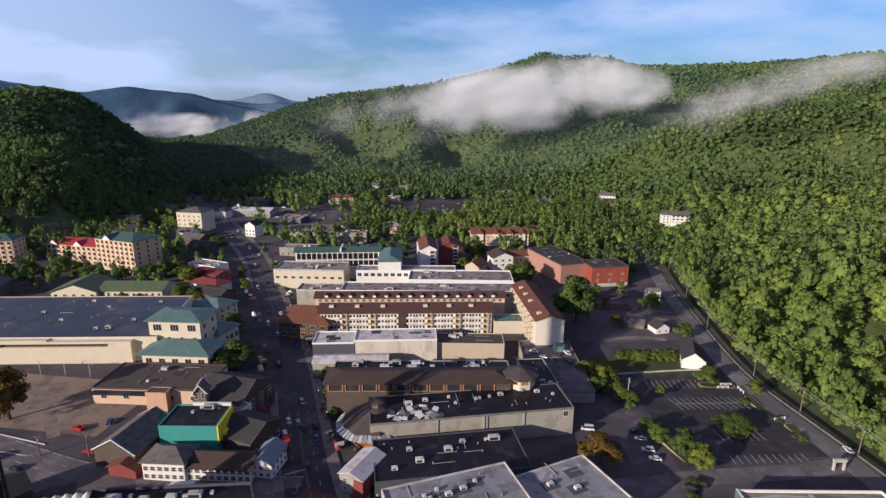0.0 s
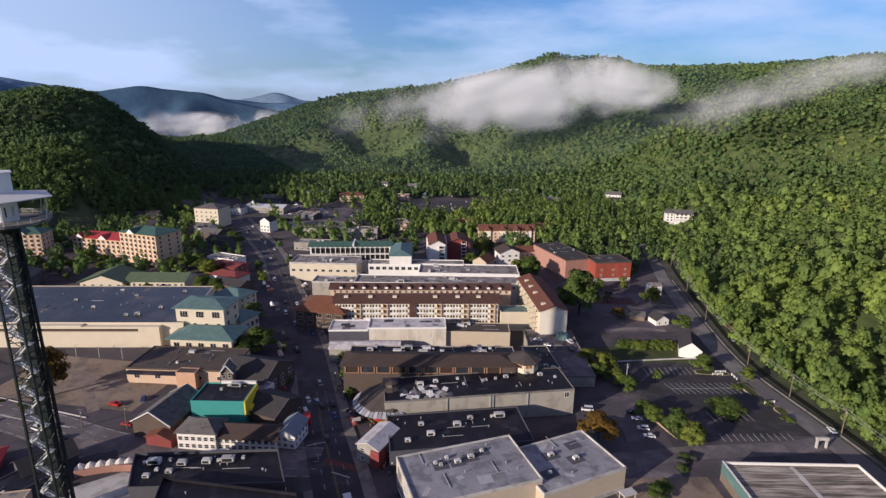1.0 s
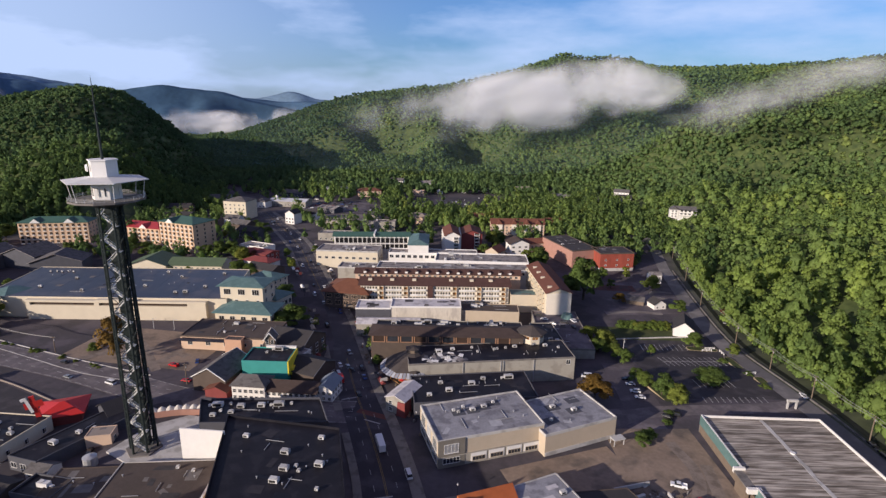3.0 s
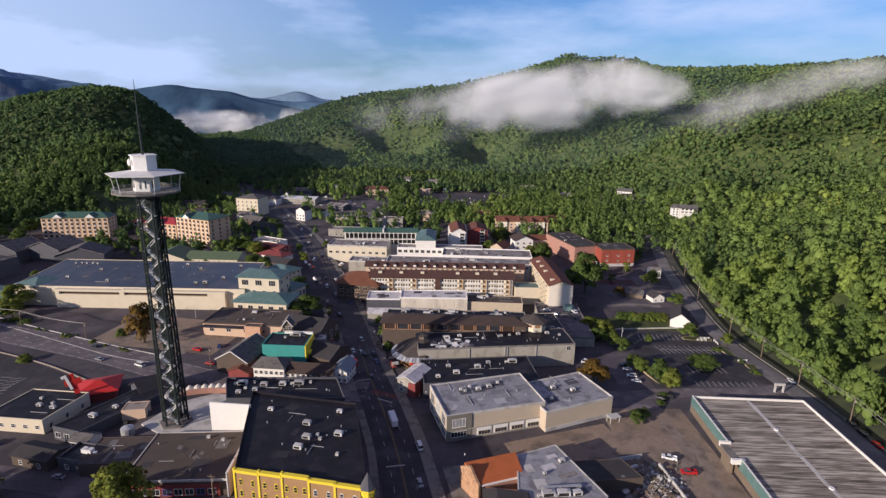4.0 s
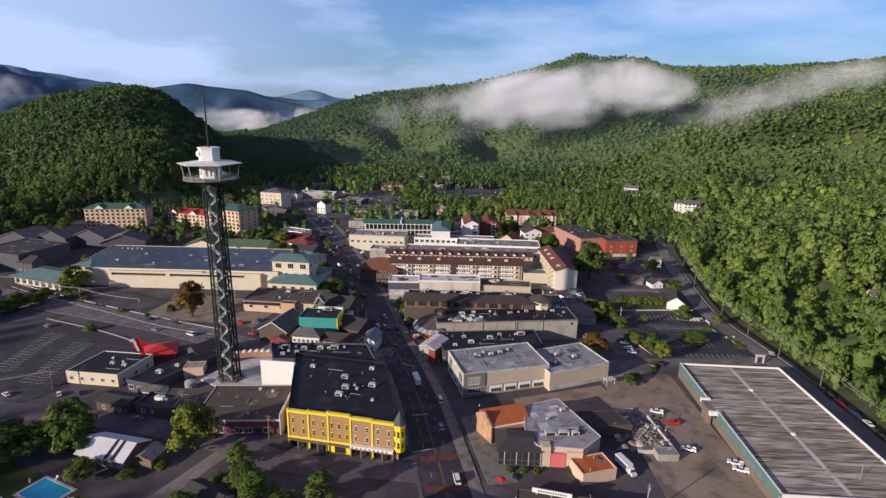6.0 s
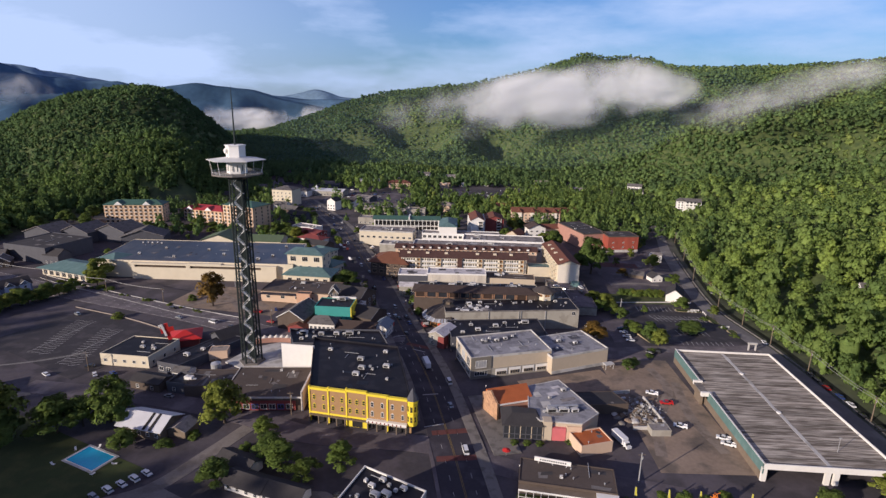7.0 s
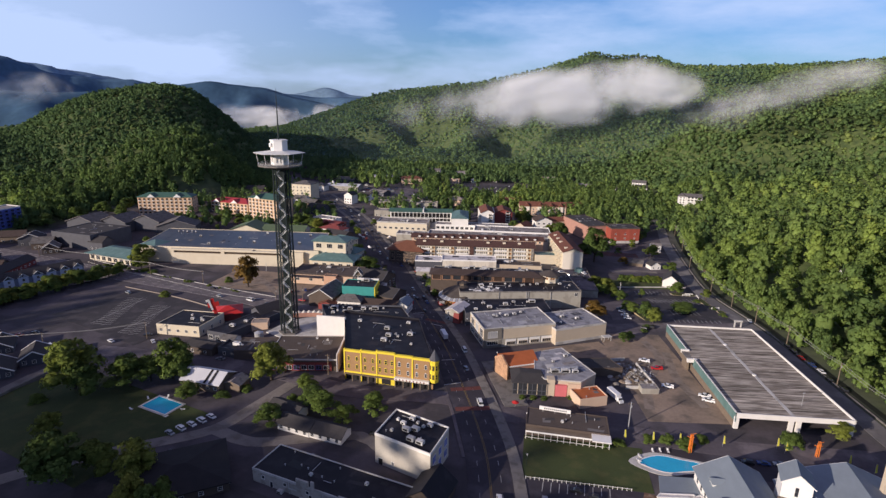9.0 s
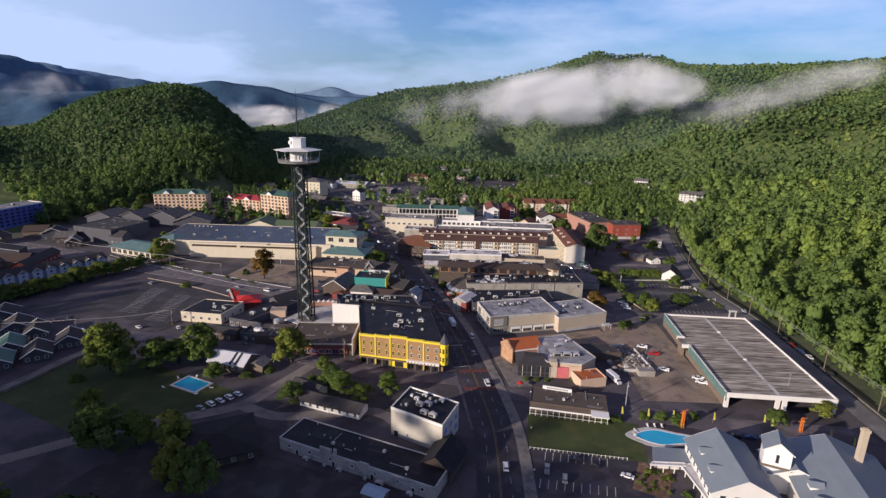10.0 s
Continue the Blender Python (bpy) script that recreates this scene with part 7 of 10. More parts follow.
for r_ in range(5):
    for c_ in range(8):
        part("balcony", window_mesh(4.8, 2.2, "balcony", CREAM, TIMBER if (c_ + r_) % 3 == 0 else DARK), None, hw2, at=pose(-8.02, 27 - c_ * 7.4, 3.6 + 3.4 * r_, 0, 0, -90))
for y in (-24, -4, 8, 20):
    part("chimney_box", shared(("chimney_box",), None, None), None, hw2, at=pose(-4.4, y, 22.4))
b = bmesh.new()
box(b, -8.0, 8.0, -31.16, -31.02, -2, 21.4)
part("gable_wall", b, HOTEL_CREAM, hw2, "plain cream-white end wall")
prism_ = bmesh.new()
prism(prism_, ngon(12, 4.0), 0, 2.6, 0, ngon(12, 2.8))
solid("green_canopy", prism_, TEAL_ROOF, "domed green canopy beside the hotel wing", "canopy", 69, 268, land(61.5, 250) + 7.02)
building("hotel_link", "low link with terrace between hotel wings", 45, 300, 18, 12, 2, 12.0, CREAM, TEAL_ROOF, parapet=0.6)
building("hotel_court", "grey-roofed hotel block with long gallery", -2, 340, 116, 18, -1, 18.0, WHITE, GREY_ROOF, parapet=0.8, cap=TRIM, units=4, wins=[("f", 24, 1, 2.4, 1.8, 15.0, 3, "plain")])
building("hotel_court", "grey flat-roofed hotel block with white parapet", 20, 372, 74, 24, -2, 16.0, WHITE, GREY_ROOF, parapet=0.8, cap=TRIM, units=5, wins=[("f", 12, 1, 2.6, 2.2, 12, 3, "plain")])
building("grey_shops", "grey flat-roofed shops beside the street", -91, 391, 52, 22, -3, 15.5, CREAM, GREY_ROOF, parapet=0.7, cap=PALE, units=3, wins=[("f", 9, 1, 2.6, 1.8, 9, 3, "plain")])
building("grey_shops", "long flat grey roof over low shops", -62, 348, 58, 14, -3, 15.0, GREY_WALL, GREY_ROOF, parapet=0.6, cap=PALE, units=3)
building("grey_shops", "pale block with row of white gallery windows", -20, 390, 74, 14, -1, 16.0, WHITE, GREY_ROOF, parapet=0.6, cap=TRIM, wins=[("f", 15, 1, 3.0, 2.4, 12, 3, "plain")])
gt = building("green_roof_hotel", "white hotel with green metal roof and galleries", -76, 420, 66, 14, 3, 22.6, WHITE, GREEN_ROOF, "gable", 2.0, "x", over=1.6, trim=TRIM, glass=DARK)
# gallery shade painted as flat dark panels on the wall
b = bmesh.new()
for r_ in range(2):
    box(b, -31.8, 31.8, -7.05, -6.95, 10.4 + 5.6 * r_, 15.2 + 5.6 * r_)
part("gallery_recess", b, DARK, gt, "flat dark panel painted as gallery shade")
for r_ in range(2):
    part("gallery_rail", shared(("gallery_rail",), lambda q_: (box(q_, -32.4, 32.4, -1.5, -0.02, -0.35, 0.0), box(q_, -32.4, 32.4, -1.5, -1.42, 0.85, 0.98), box(q_, -32.4, 32.4, -1.48, -1.44, 0.25, 0.35)), [TRIM]), None, gt, at=pose(0, -7.0, 10.2 + 5.6 * r_))
for c_ in range(17):
    part("column", shared(("gallery_column",), lambda q_: box(q_, -0.22, 0.22, -1.5, -1.05, 0, 22.4), [TRIM]), None, gt, at=pose(-32.4 + c_ * 4.05, -7.0, 0))
b = bmesh.new()
box(b, 2.0, 3.2, -8.8, 8.8, 22.2, 25.0)
part("fire_wall", b, TRIM, gt)
building("green_roof_hotel", "white hotel end with teal metal roof", -33, 405, 17, 40, 2, 22.6, WHITE, TEAL_ROOF, "hip", 3.0, over=0.6, wins=[("f", 3, 2, 1.6, 1.6, 10, 4, "plain")])
for x, y, w, d, rot, h, lab in ((-5, 448, 14, 36, 4, 20.5, "red-brown roofed hotel with white gable wall"), (14, 462, 20, 28, 2, 18.0, "dark red timbered hotel with galleries")):
    rb = building("red_hotel", lab, x, y, w, d, rot, h, WHITE if x < 0 else RED_WALL, RUST_ROOF, "gable", 3.6, "y", over=0.8, trim=WHITE, glass=DARK)
    for r_ in range(5):
        for c_ in range(4):
            part("balcony", window_mesh(4.2, 2.1, "balcony", WHITE, DARK), None, rb, at=pose(-w / 2 - 0.02, d / 2 - 5 - c_ * 8, 4.0 + 3.2 * r_, 0, 0, -90))
    for r_ in range(5):
        part("balcony", window_mesh(4.2, 2.1, "balcony", WHITE, DARK), None, rb, at=pose(w * 0.25, -d / 2 - 0.02, 4.0 + 3.2 * r_))
rc = building("red_hotel", "low red-brown hotel with cross gables", 67, 530, 58, 14, 2, 13.0, SAND, RUST_ROOF, "gable", 4.5, "x", over=0.8, wins=[("f", 12, 3, 1.8, 1.7, 1.5, 3.3, "plain")])
for x in (-20, -4, 10, 22):
    b = bmesh.new()
    box(b, -3.0, 3.0, -8.6, -6.9, 0.5, 12.8, 1)
    prism(b, [(-3.6, -9), (3.6, -9), (3.6, 0), (-3.6, 0)], 12.6, 17.0, 0, [(-0.05, -9), (0.05, -9), (0.05, 0), (-0.05, 0)])
    part("cross_gable", b, [RUST_ROOF, HOTEL_CREAM], rc, at=pose(x, 0, 0))
building("brown_house", "white house with dark brown roof and gallery", 58, 446, 18, 16, 10, 12.0, WHITE, BROWN_ROOF, "gable", 4.0, "y", over=1.2, wins=[("f", 3, 2, 2.2, 1.6, 4, 4, "plain")])
building("brown_house", "long low motel with red-brown roof", 80, 458, 30, 12, 12, 10.0, BEIGE, RUST_ROOF, "gable", 3.2, "x", over=1.0, wins=[("f", 7, 1, 1.8, 1.8, 5, 3, "plain")])
building("brown_house", "small cottage with red-brown roof", 36, 430, 13, 15, -32, 8, BEIGE, RUST_ROOF, "gable", 4.0, "y", over=0.9)
building("brick_theatre", "large salmon brick block with dark roof", 104, 432, 26, 56, 18, 15.5, BRICK, DARK_SHINGLE, parapet=0.4, cap=DARK_WALL, units=2)
building("orange_building", "orange-red painted block with dark roof", 136, 407, 30, 22, 8, 15.5, ORANGE, DARK_SHINGLE, parapet=0.5, cap=DARK_WALL, wins=[("f", 3, 2, 1.4, 1.4, 4.5, 4.6, "plain"), ("r", 3, 2, 1.4, 1.4, 4, 4.6, "plain")], plinth=(PALE, 2.6))
building("long_stable", "shed with dark roof and white gable end", 141.2, 265.5, 11.6, 17, -21, 5.2, WHITE, DARK_SHINGLE, "gable", 4.2, "y", over=0.5)
building("cottage", "white house in a gap of the hillside trees", 254, 236, 9, 7, -12, 3.6, WHITE, GREY_SHINGLE, "gable", 2.6, "x", over=0.6, wins=[("f", 3, 1, 1.4, 1.5, 1.4, 3, "plain")])
building("cottage", "small white cottage with dark roof", 140.5, 309, 9, 9, 12, 3.6, WHITE, DARK_SHINGLE, "gable", 3.0, "y", over=0.5, wins=[("f", 2, 1, 1, 1.2, 1, 3, "plain")])
building("cottage", "small pale shed with grey roof", 128, 317, 12, 8, -20, 3.0, WOOD, GREY_SHINGLE, "gable", 2.2, "x", over=0.5)
building("cottage", "white two-storey shed beside the road", 159, 366, 9, 7, 8, 7.0, WHITE, GREY_ROOF, "gable", 1.8, "x", over=0.4, wins=[("f", 3, 2, 1, 1.2, 1, 3, "plain")])
hh = building("hillside_house", "white house with stacked galleries among hillside trees", HX, HY, 22, 11, -14, 10.5, TRIM, GREY_SHINGLE, "gable", 3.0, "x", over=0.9, wins=[("f", 5, 2, 2.4, 1.9, 4.6, 3.2, "plain")])
b = bmesh.new()
box(b, -4.6, 4.6, -5.5, 5.0, 0, 10.0)
part("gable_wing", b, WHITE, hh, at=pose(-12.5, -1.5, 0))
b = bmesh.new()
prism(b, [(-5.3, -6.2), (5.3, -6.2), (5.3, 5.6), (-5.3, 5.6)], 10.0, 13.6, 0, [(-0.05, -6.2), (0.05, -6.2), (0.05, 5.6), (-0.05, 5.6)])
part("wing_roof", b, GREY_SHINGLE, hh, at=pose(-12.5, -1.5, 0))
for k in range(3):
    for sx in (-1.9, 1.9):
        part("window", window_mesh(1.7, 1.7, "plain", TRIM, GLASS), None, hh, at=pose(-12.5 + sx, -7.02, 1.4 + 3.1 * k))
for k in range(2):
    b = bmesh.new()
    box(b, -7.6, 11.4 + 3.0 * (1 - k), -9.4, -5.6, 3.5 + 3.3 * k, 3.9 + 3.3 * k)
    box(b, -7.6, 11.4 + 3.0 * (1 - k), -9.4, -9.25, 4.8 + 3.3 * k, 4.95 + 3.3 * k)
    box(b, -7.6, 11.4 + 3.0 * (1 - k), -9.38, -9.3, 4.1 + 3.3 * k, 4.5 + 3.3 * k)
    part("gallery", b, TRIM, hh, "white railed gallery")
for x in (-7.4, -2.6, 2.2, 7.0, 11.2):
    part("post", shared(("house_post",), lambda q_: box(q_, -0.14, 0.14, -0.14, 0.14, 0, 10.4), [TRIM]), None, hh, at=pose(x, -9.3, 0))
b = bmesh.new()
prism(b, [(-7.8, -9.9), (11.6, -9.9), (11.6, -5.4), (-7.8, -5.4)], 10.3, 10.6, 0, [(-7.8, -9.9), (11.6, -9.9), (11.6, -5.0), (-7.8, -5.0)])
part("porch_roof", b, GREY_SHINGLE, hh)

# -- hotel with slate-blue roofs and a pool
h1 = thing("poolside_hotel", "white hotel with slate-blue gabled roofs", "hotel", 76, 0, None, -3)


def gable_block(parent, cx, cy, w, d, rot, h, rise, wall, roof, over=0.8, z=0.0):
    m = pose(cx, cy, z, 0, 0, rot)
    hw_, hd_ = w / 2, d / 2
    b_ = bmesh.new()
    prism(b_, [(-hw_, -hd_), (hw_, -hd_), (hw_, hd_), (-hw_, hd_)], -2 if z == 0 else 0, h)
    for y in (-hd_, hd_ - 0.25):
        vs_ = [b_.verts.new(p) for p in ((-hw_, y, h), (hw_, y, h), (0, y, h + rise), (-hw_, y + 0.25, h), (hw_, y + 0.25, h), (0, y + 0.25, h + rise))]
        for f in ((0, 1, 2), (5, 4, 3), (0, 2, 5, 3), (1, 4, 5, 2)):
            b_.faces.new([vs_[k] for k in f])
    w_ = part("wall", b_, wall, parent, at=m)
    b_ = bmesh.new()
    ex, ey, drop = hw_ + over, hd_ + over, rise * over / hw_
    sect = [(-ex, h - drop), (0, h + rise), (ex, h - drop)]
    A, B = ([b_.verts.new((x, y, zz + s)) for x, zz in sect for s in (0.02, 0.3)] for y in (-ey, ey))
    loop = [0, 2, 4, 5, 3, 1]
    for i in range(6):
        a, c = loop[i], loop[(i + 1) % 6]
        b_.faces.new((A[a], A[c], B[c], B[a]))
    for s in (A, B):
        b_.faces.new([s[i] for i in (0, 2, 3, 1)])
        b_.faces.new([s[i] for i in (2, 4, 5, 3)])
    r_ = part("roof", b_, roof, parent, at=m)
    for y in (-ey - 0.04, ey + 0.04):
        for s in (-1, 1):
            b_ = bmesh.new()
            bar(b_, (s * ex, y, h - drop + 0.1), (0, y, h + rise + 0.1), 0.22)
            part("bargeboard", b_, TRIM, parent, at=m)
    return m


def dormer(parent, m, x, y, z, side=-1):
    b_ = bmesh.new()
    prism(b_, [(0, -1.5), (3.6, -1.5), (3.6, 1.5), (0, 1.5)], 0, 1.7)
    part("dormer", b_, TRIM, parent, at=m @ pose(x, y, z, 0, 0, 0 if side < 0 else 180))
    b_ = bmesh.new()
    prism(b_, [(-0.5, -2.0), (4.2, -2.0), (4.2, 2.0), (-0.5, 2.0)], 1.7, 3.0, 0, [(-0.5, -0.05), (4.2, -0.05), (4.2, 0.05), (-0.5, 0.05)])
    part("dormer_roof", b_, SLATE_ROOF, parent, at=m @ pose(x, y, z, 0, 0, 0 if side < 0 else 180))


m1 = gable_block(h1, 0, 1, 21, 29, 0, 7.6, 5.4, WHITE, SLATE_ROOF)
for y in (-5, 5):
    dormer(h1, m1, -8.6, y, 8.2)
for x in (-7, -2.4, 2.4, 7):
    part("window", window_mesh(1.8, 2.2, "plain", TRIM, GLASS), None, h1, at=m1 @ pose(x, -14.52, 4.2))
    part("window", window_mesh(1.8, 2.2, "plain", TRIM, GLASS), None, h1, at=m1 @ pose(x, -14.52, 0.8))
for i in range(7):
    for z in (0.8, 4.2):
        part("window", window_mesh(1.6, 2.0, "plain", TRIM, GLASS), None, h1, at=m1 @ pose(-10.52, 11 - i * 3.8, z, 0, 0, -90))
m2 = gable_block(h1, 35.5, -6, 33, 46, -8, 7.6, 6.0, WHITE, SLATE_ROOF)
for y in (-4, -12):
    dormer(h1, m2, -13.5, y, 8.6)
gable_block(h1, 22, 5, 16, 13, -8, 7.4, 3.6, WHITE, SLATE_ROOF)
cu_ = gable_block(h1, 16.0, 4.0, 8.5, 8.0, -18, 16.0, 3.2, TRIM, SLATE_ROOF, 0.6)
for z in (5, 11.5):
    part("window", window_mesh(0.8, 3.0, "plain", SLATE_WALL, GLASS), None, h1, at=cu_ @ pose(0, -4.02, z))
b = bmesh.new()
box(b, -4.8, 4.8, -4.9, -4.02, 9.6, 10.1)
part("gallery", b, WOOD, h1, at=cu_)
b = bmesh.new()
box(b, -1.0, 1.0, -0.9, 0.9, 0, 23.4)
box(b, -1.2, 1.2, -1.1, 1.1, 22.8, 23.8)
box(b, -0.7, 0.7, -0.6, 0.6, 23.8, 24.2)
part("chimney", b, BEIGE, h1, "tall tan stone chimney", at=pose(44.6, 6.5, 0))
b = bmesh.new()
prism(b, [(-24.5, 5.5), (-10.6, 6.5), (-10.6, 16), (-22.5, 15.5)], 2.6, 3.1)
part("pool_house_roof", b, SLATE_ROOF, h1, "flat slate-blue pool house roof")
b = bmesh.new()
prism(b, [(-23.5, 6.5), (-11.6, 7.2), (-11.6, 15), (-21.8, 14.6)], -0.5, 2.6)
part("pool_house_wall", b, WHITE, h1)
for pts in ([(-26, 3.6), (-13.2, 4.6), (-13.2, 6.4), (-24.6, 5.4)], [(-14.8, 4.5), (-10.8, -14.5), (-7.6, -14.5), (-11.0, 6.4)]):
    b = bmesh.new()
    prism(b, pts, 3.0, 3.5)
    part("walkway_roof", b, STORE_ROOF, h1)
    b = bmesh.new()
    for p, q_ in zip(pts, pts[1:] + pts[:1]):
        bar(b, (*p, 3.5), (*q_, 3.5), 0.3)
    part("walkway_fascia", b, TRIM, h1)
for x, y in ((-25.6, 4.2), (-21, 4.2), (-17, 4.6), (-13.6, 3), (-12.4, -3), (-11.4, -8), (-10.4, -13.6)):
    part("post", shared(("walk_post",), lambda q_: box(q_, -0.15, 0.15, -0.15, 0.15, -0.5, 3.0), [TRIM]), None, h1, at=pose(x, y, 0))

# -- left hotels below the wooded hill
RAIL_ = shared(("hotel_rail",), lambda q_: (box(q_, -1.4, 1.4, -0.7, -0.12, -0.2, -0.02), box(q_, -1.4, 1.4, -0.7, -0.64, 0.75, 0.85), box(q_, -1.4, 1.4, -0.68, -0.66, 0.1, 0.4)), [TRIM])


def hill_hotel(lab, cx, cy, w, d, rot, floors, roof, gables, z):
    fl_ = 3.75
    hh_ = fl_ * floors + 1
    ob = building("hill_hotel", lab, cx, cy, w, d, rot, hh_, PEACH_PALE, roof, "hip", 4.0, over=1.0, trim=CREAM, glass=DARK, z=z)
    n = max(3, round(w / 4.9))
    for r_ in range(floors):
        for c_ in range(n):
            # loggias are flat arches, their shaded depth painted dark
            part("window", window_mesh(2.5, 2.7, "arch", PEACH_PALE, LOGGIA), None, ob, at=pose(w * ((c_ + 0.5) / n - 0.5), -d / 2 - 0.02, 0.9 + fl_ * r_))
            part("railing", RAIL_, None, ob, at=pose(w * ((c_ + 0.5) / n - 0.5), -d / 2 - 0.02, 0.9 + fl_ * r_))
        for c_ in range(3):
            part("window", window_mesh(1.8, 2.0, "plain", CREAM, LOGGIA), None, ob, at=pose(w / 2 + 0.02, d * (c_ / 3 - 0.33), 1.4 + fl_ * r_, 0, 0, 90))
    for gx in gables:
        b_ = bmesh.new()
        vs_ = [b_.verts.new(p) for p in ((gx - 5, -d / 2 - 1.5, hh_), (gx + 5, -d / 2 - 1.5, hh_), (gx, -d / 2 - 1.5, hh_ + 4.2), (gx, 0, hh_ + 4.2), (gx - 5, 0, hh_), (gx + 5, 0, hh_))]
        for f in ((0, 1, 2), (0, 2, 3, 4), (2, 1, 5, 3), (4, 3, 5), (0, 4, 5, 1)):
            b_.faces.new([vs_[i] for i in f])
        part("cross_gable", b_, roof, ob)
        b_ = bmesh.new()
        vs_ = [b_.verts.new((gx + u * 4.4, y, hh_ + v * 3.7)) for y in (-d / 2 - 1.66, -d / 2 - 1.52) for u, v in ((-1, 0.02), (1, 0.02), (0, 1))]
        for f in ((0, 1, 2), (5, 4, 3), (0, 3, 4, 1), (1, 4, 5, 2), (2, 5, 3, 0)):
            b_.faces.new([vs_[i] for i in f])
        part("gable_wall", b_, TRIM, ob)
    return ob


hill_hotel("sandy five-storey hotel with green roof and gables", -364, 424, 58, 18, 9, 5, GREEN_ROOF, (-14, 14), 4.0)
hill_hotel("cream six-storey hotel with green hipped roof", -246, 426, 40, 26, -21, 6, GREEN_ROOF, (-6,), 2.0)
hill_hotel("cream hotel with bright red metal roof", -296, 444, 50, 20, -14, 3, RED_ROOF, (-16, 8), 4.0)
bh = building("blue_hotel", "blue-painted hotel block with flat roof", -492, 322, 62, 20, 76, 19, BLUE_WALL, GREY_ROOF, parapet=0.8, cap=WHITE, z=3, units=3)
for r_ in range(5):
    for c_ in range(11):
        part("balcony", window_mesh(3.6, 2.2, "balcony", BLUE_WALL, DARK), None, bh, at=pose(-28 + c_ * 5.6, -10.02, 1.2 + 3.5 * r_))
# -- craft village roofs and buildings behind the hall
building("dark_hall", "tall dark slate-walled hall with flat roof", -368, 305, 46, 42, -14, 13, SLATE_WALL, DARK_SHINGLE, parapet=0.5, vents=4)
for x, y, w, d, rot, h in ((-404, 352, 34, 24, -10, 10), (-374, 358, 30, 26, -10, 10), (-344, 364, 32, 26, -10, 10), (-312, 352, 36, 20, 14, 9)):
    building("village_roof", "broad grey shingle roof of a village shop", x, y, w, d, rot, h, SLATE_WALL, GREY_SHINGLE, "gable", 6.0, "y", over=1.0, cap=GREY_ROOF, group="village shops")
for i, (x, y, w, d, rot, h) in enumerate(((-396, 282, 16, 14, 20, 6), (-416, 292, 18, 14, 24, 7), (-440, 300, 20, 15, 20, 6), (-380, 270, 12, 12, 30, 5), (-345, 284, 14, 12, -10, 8), (-455, 270, 18, 14, 10, 6), (-470, 250, 26, 14, 20, 5), (-420, 232, 40, 14, 18, 5), (-390, 210, 36, 16, 16, 5))):
    building("small_shop", "small dark gabled shop with pale barge boards", x, y, w, d, rot, h, (DARK_WALL, SLATE_WALL, WOOD)[i % 3], (GREY_SHINGLE, DARK_SHINGLE, BROWN_ROOF)[i % 3], "gable", 4.0, "y" if i % 2 else "x", over=0.7, cap=TRIM if i % 2 else None, group="small gabled shops", wins=[("f", 3, 1, 1.5, 1.6, 1.2, 3, "plain")])
building("olive_roof_shop", "cream shop with olive metal roof", -204, 357, 42, 20, 0, 7, CREAM, OLIVE_ROOF, "gable", 3.6, "x", over=1.0, wins=[("f", 10, 1, 1.8, 2.2, 3, 3, "plain")])
building("olive_roof_shop", "cream gabled shop with dark olive roof", -240, 356, 30, 24, 0, 7.5, CREAM, OLIVE_ROOF, "gable", 5.0, "y", over=1.4, wins=[("f", 5, 1, 2, 2, 3.4, 3, "plain")])
building("red_shop", "dark red shop row along the street", -168, 392, 26, 16, -24, 7, RED_WALL, RED_WALL, "gable", 1.6, "x", over=0.6, wins=[("r", 3, 2, 1.8, 1.6, 1.5, 3.4, "plain")])
building("red_shop", "shop with pale roof and sign along the street", -178, 412, 28, 14, -24, 7.5, WHITE, GREY_ROOF, parapet=0.6, units=2)
building("red_shop", "maroon-roofed shop along the street", -159, 368, 26, 14, -24, 6.5, WHITE, RED_WALL, "hip", 2.6, over=1.0)
building("red_shop", "dark-roofed shop along the street", -149, 348, 26, 14, -24, 6.5, DARK_WALL, DARK_SHINGLE, "gable", 3.0, "x")
building("teal_roof_shop", "shop with teal hipped roof along the street", -138, 322, 22, 16, -22, 7.5, CREAM, TEAL_ROOF, "hip", 3.4, over=1.2, wins=[("r", 3, 2, 1.8, 1.6, 1.5, 3.4, "plain")])
building("pale_block", "tall cream block with grey roof by the far street", -252, 566, 28, 24, -10, 21, CREAM, GREY_SHINGLE, "hip", 4.0, over=0.6, wins=[("f", 5, 4, 1.5, 1.6, 3, 4.4, "plain")])
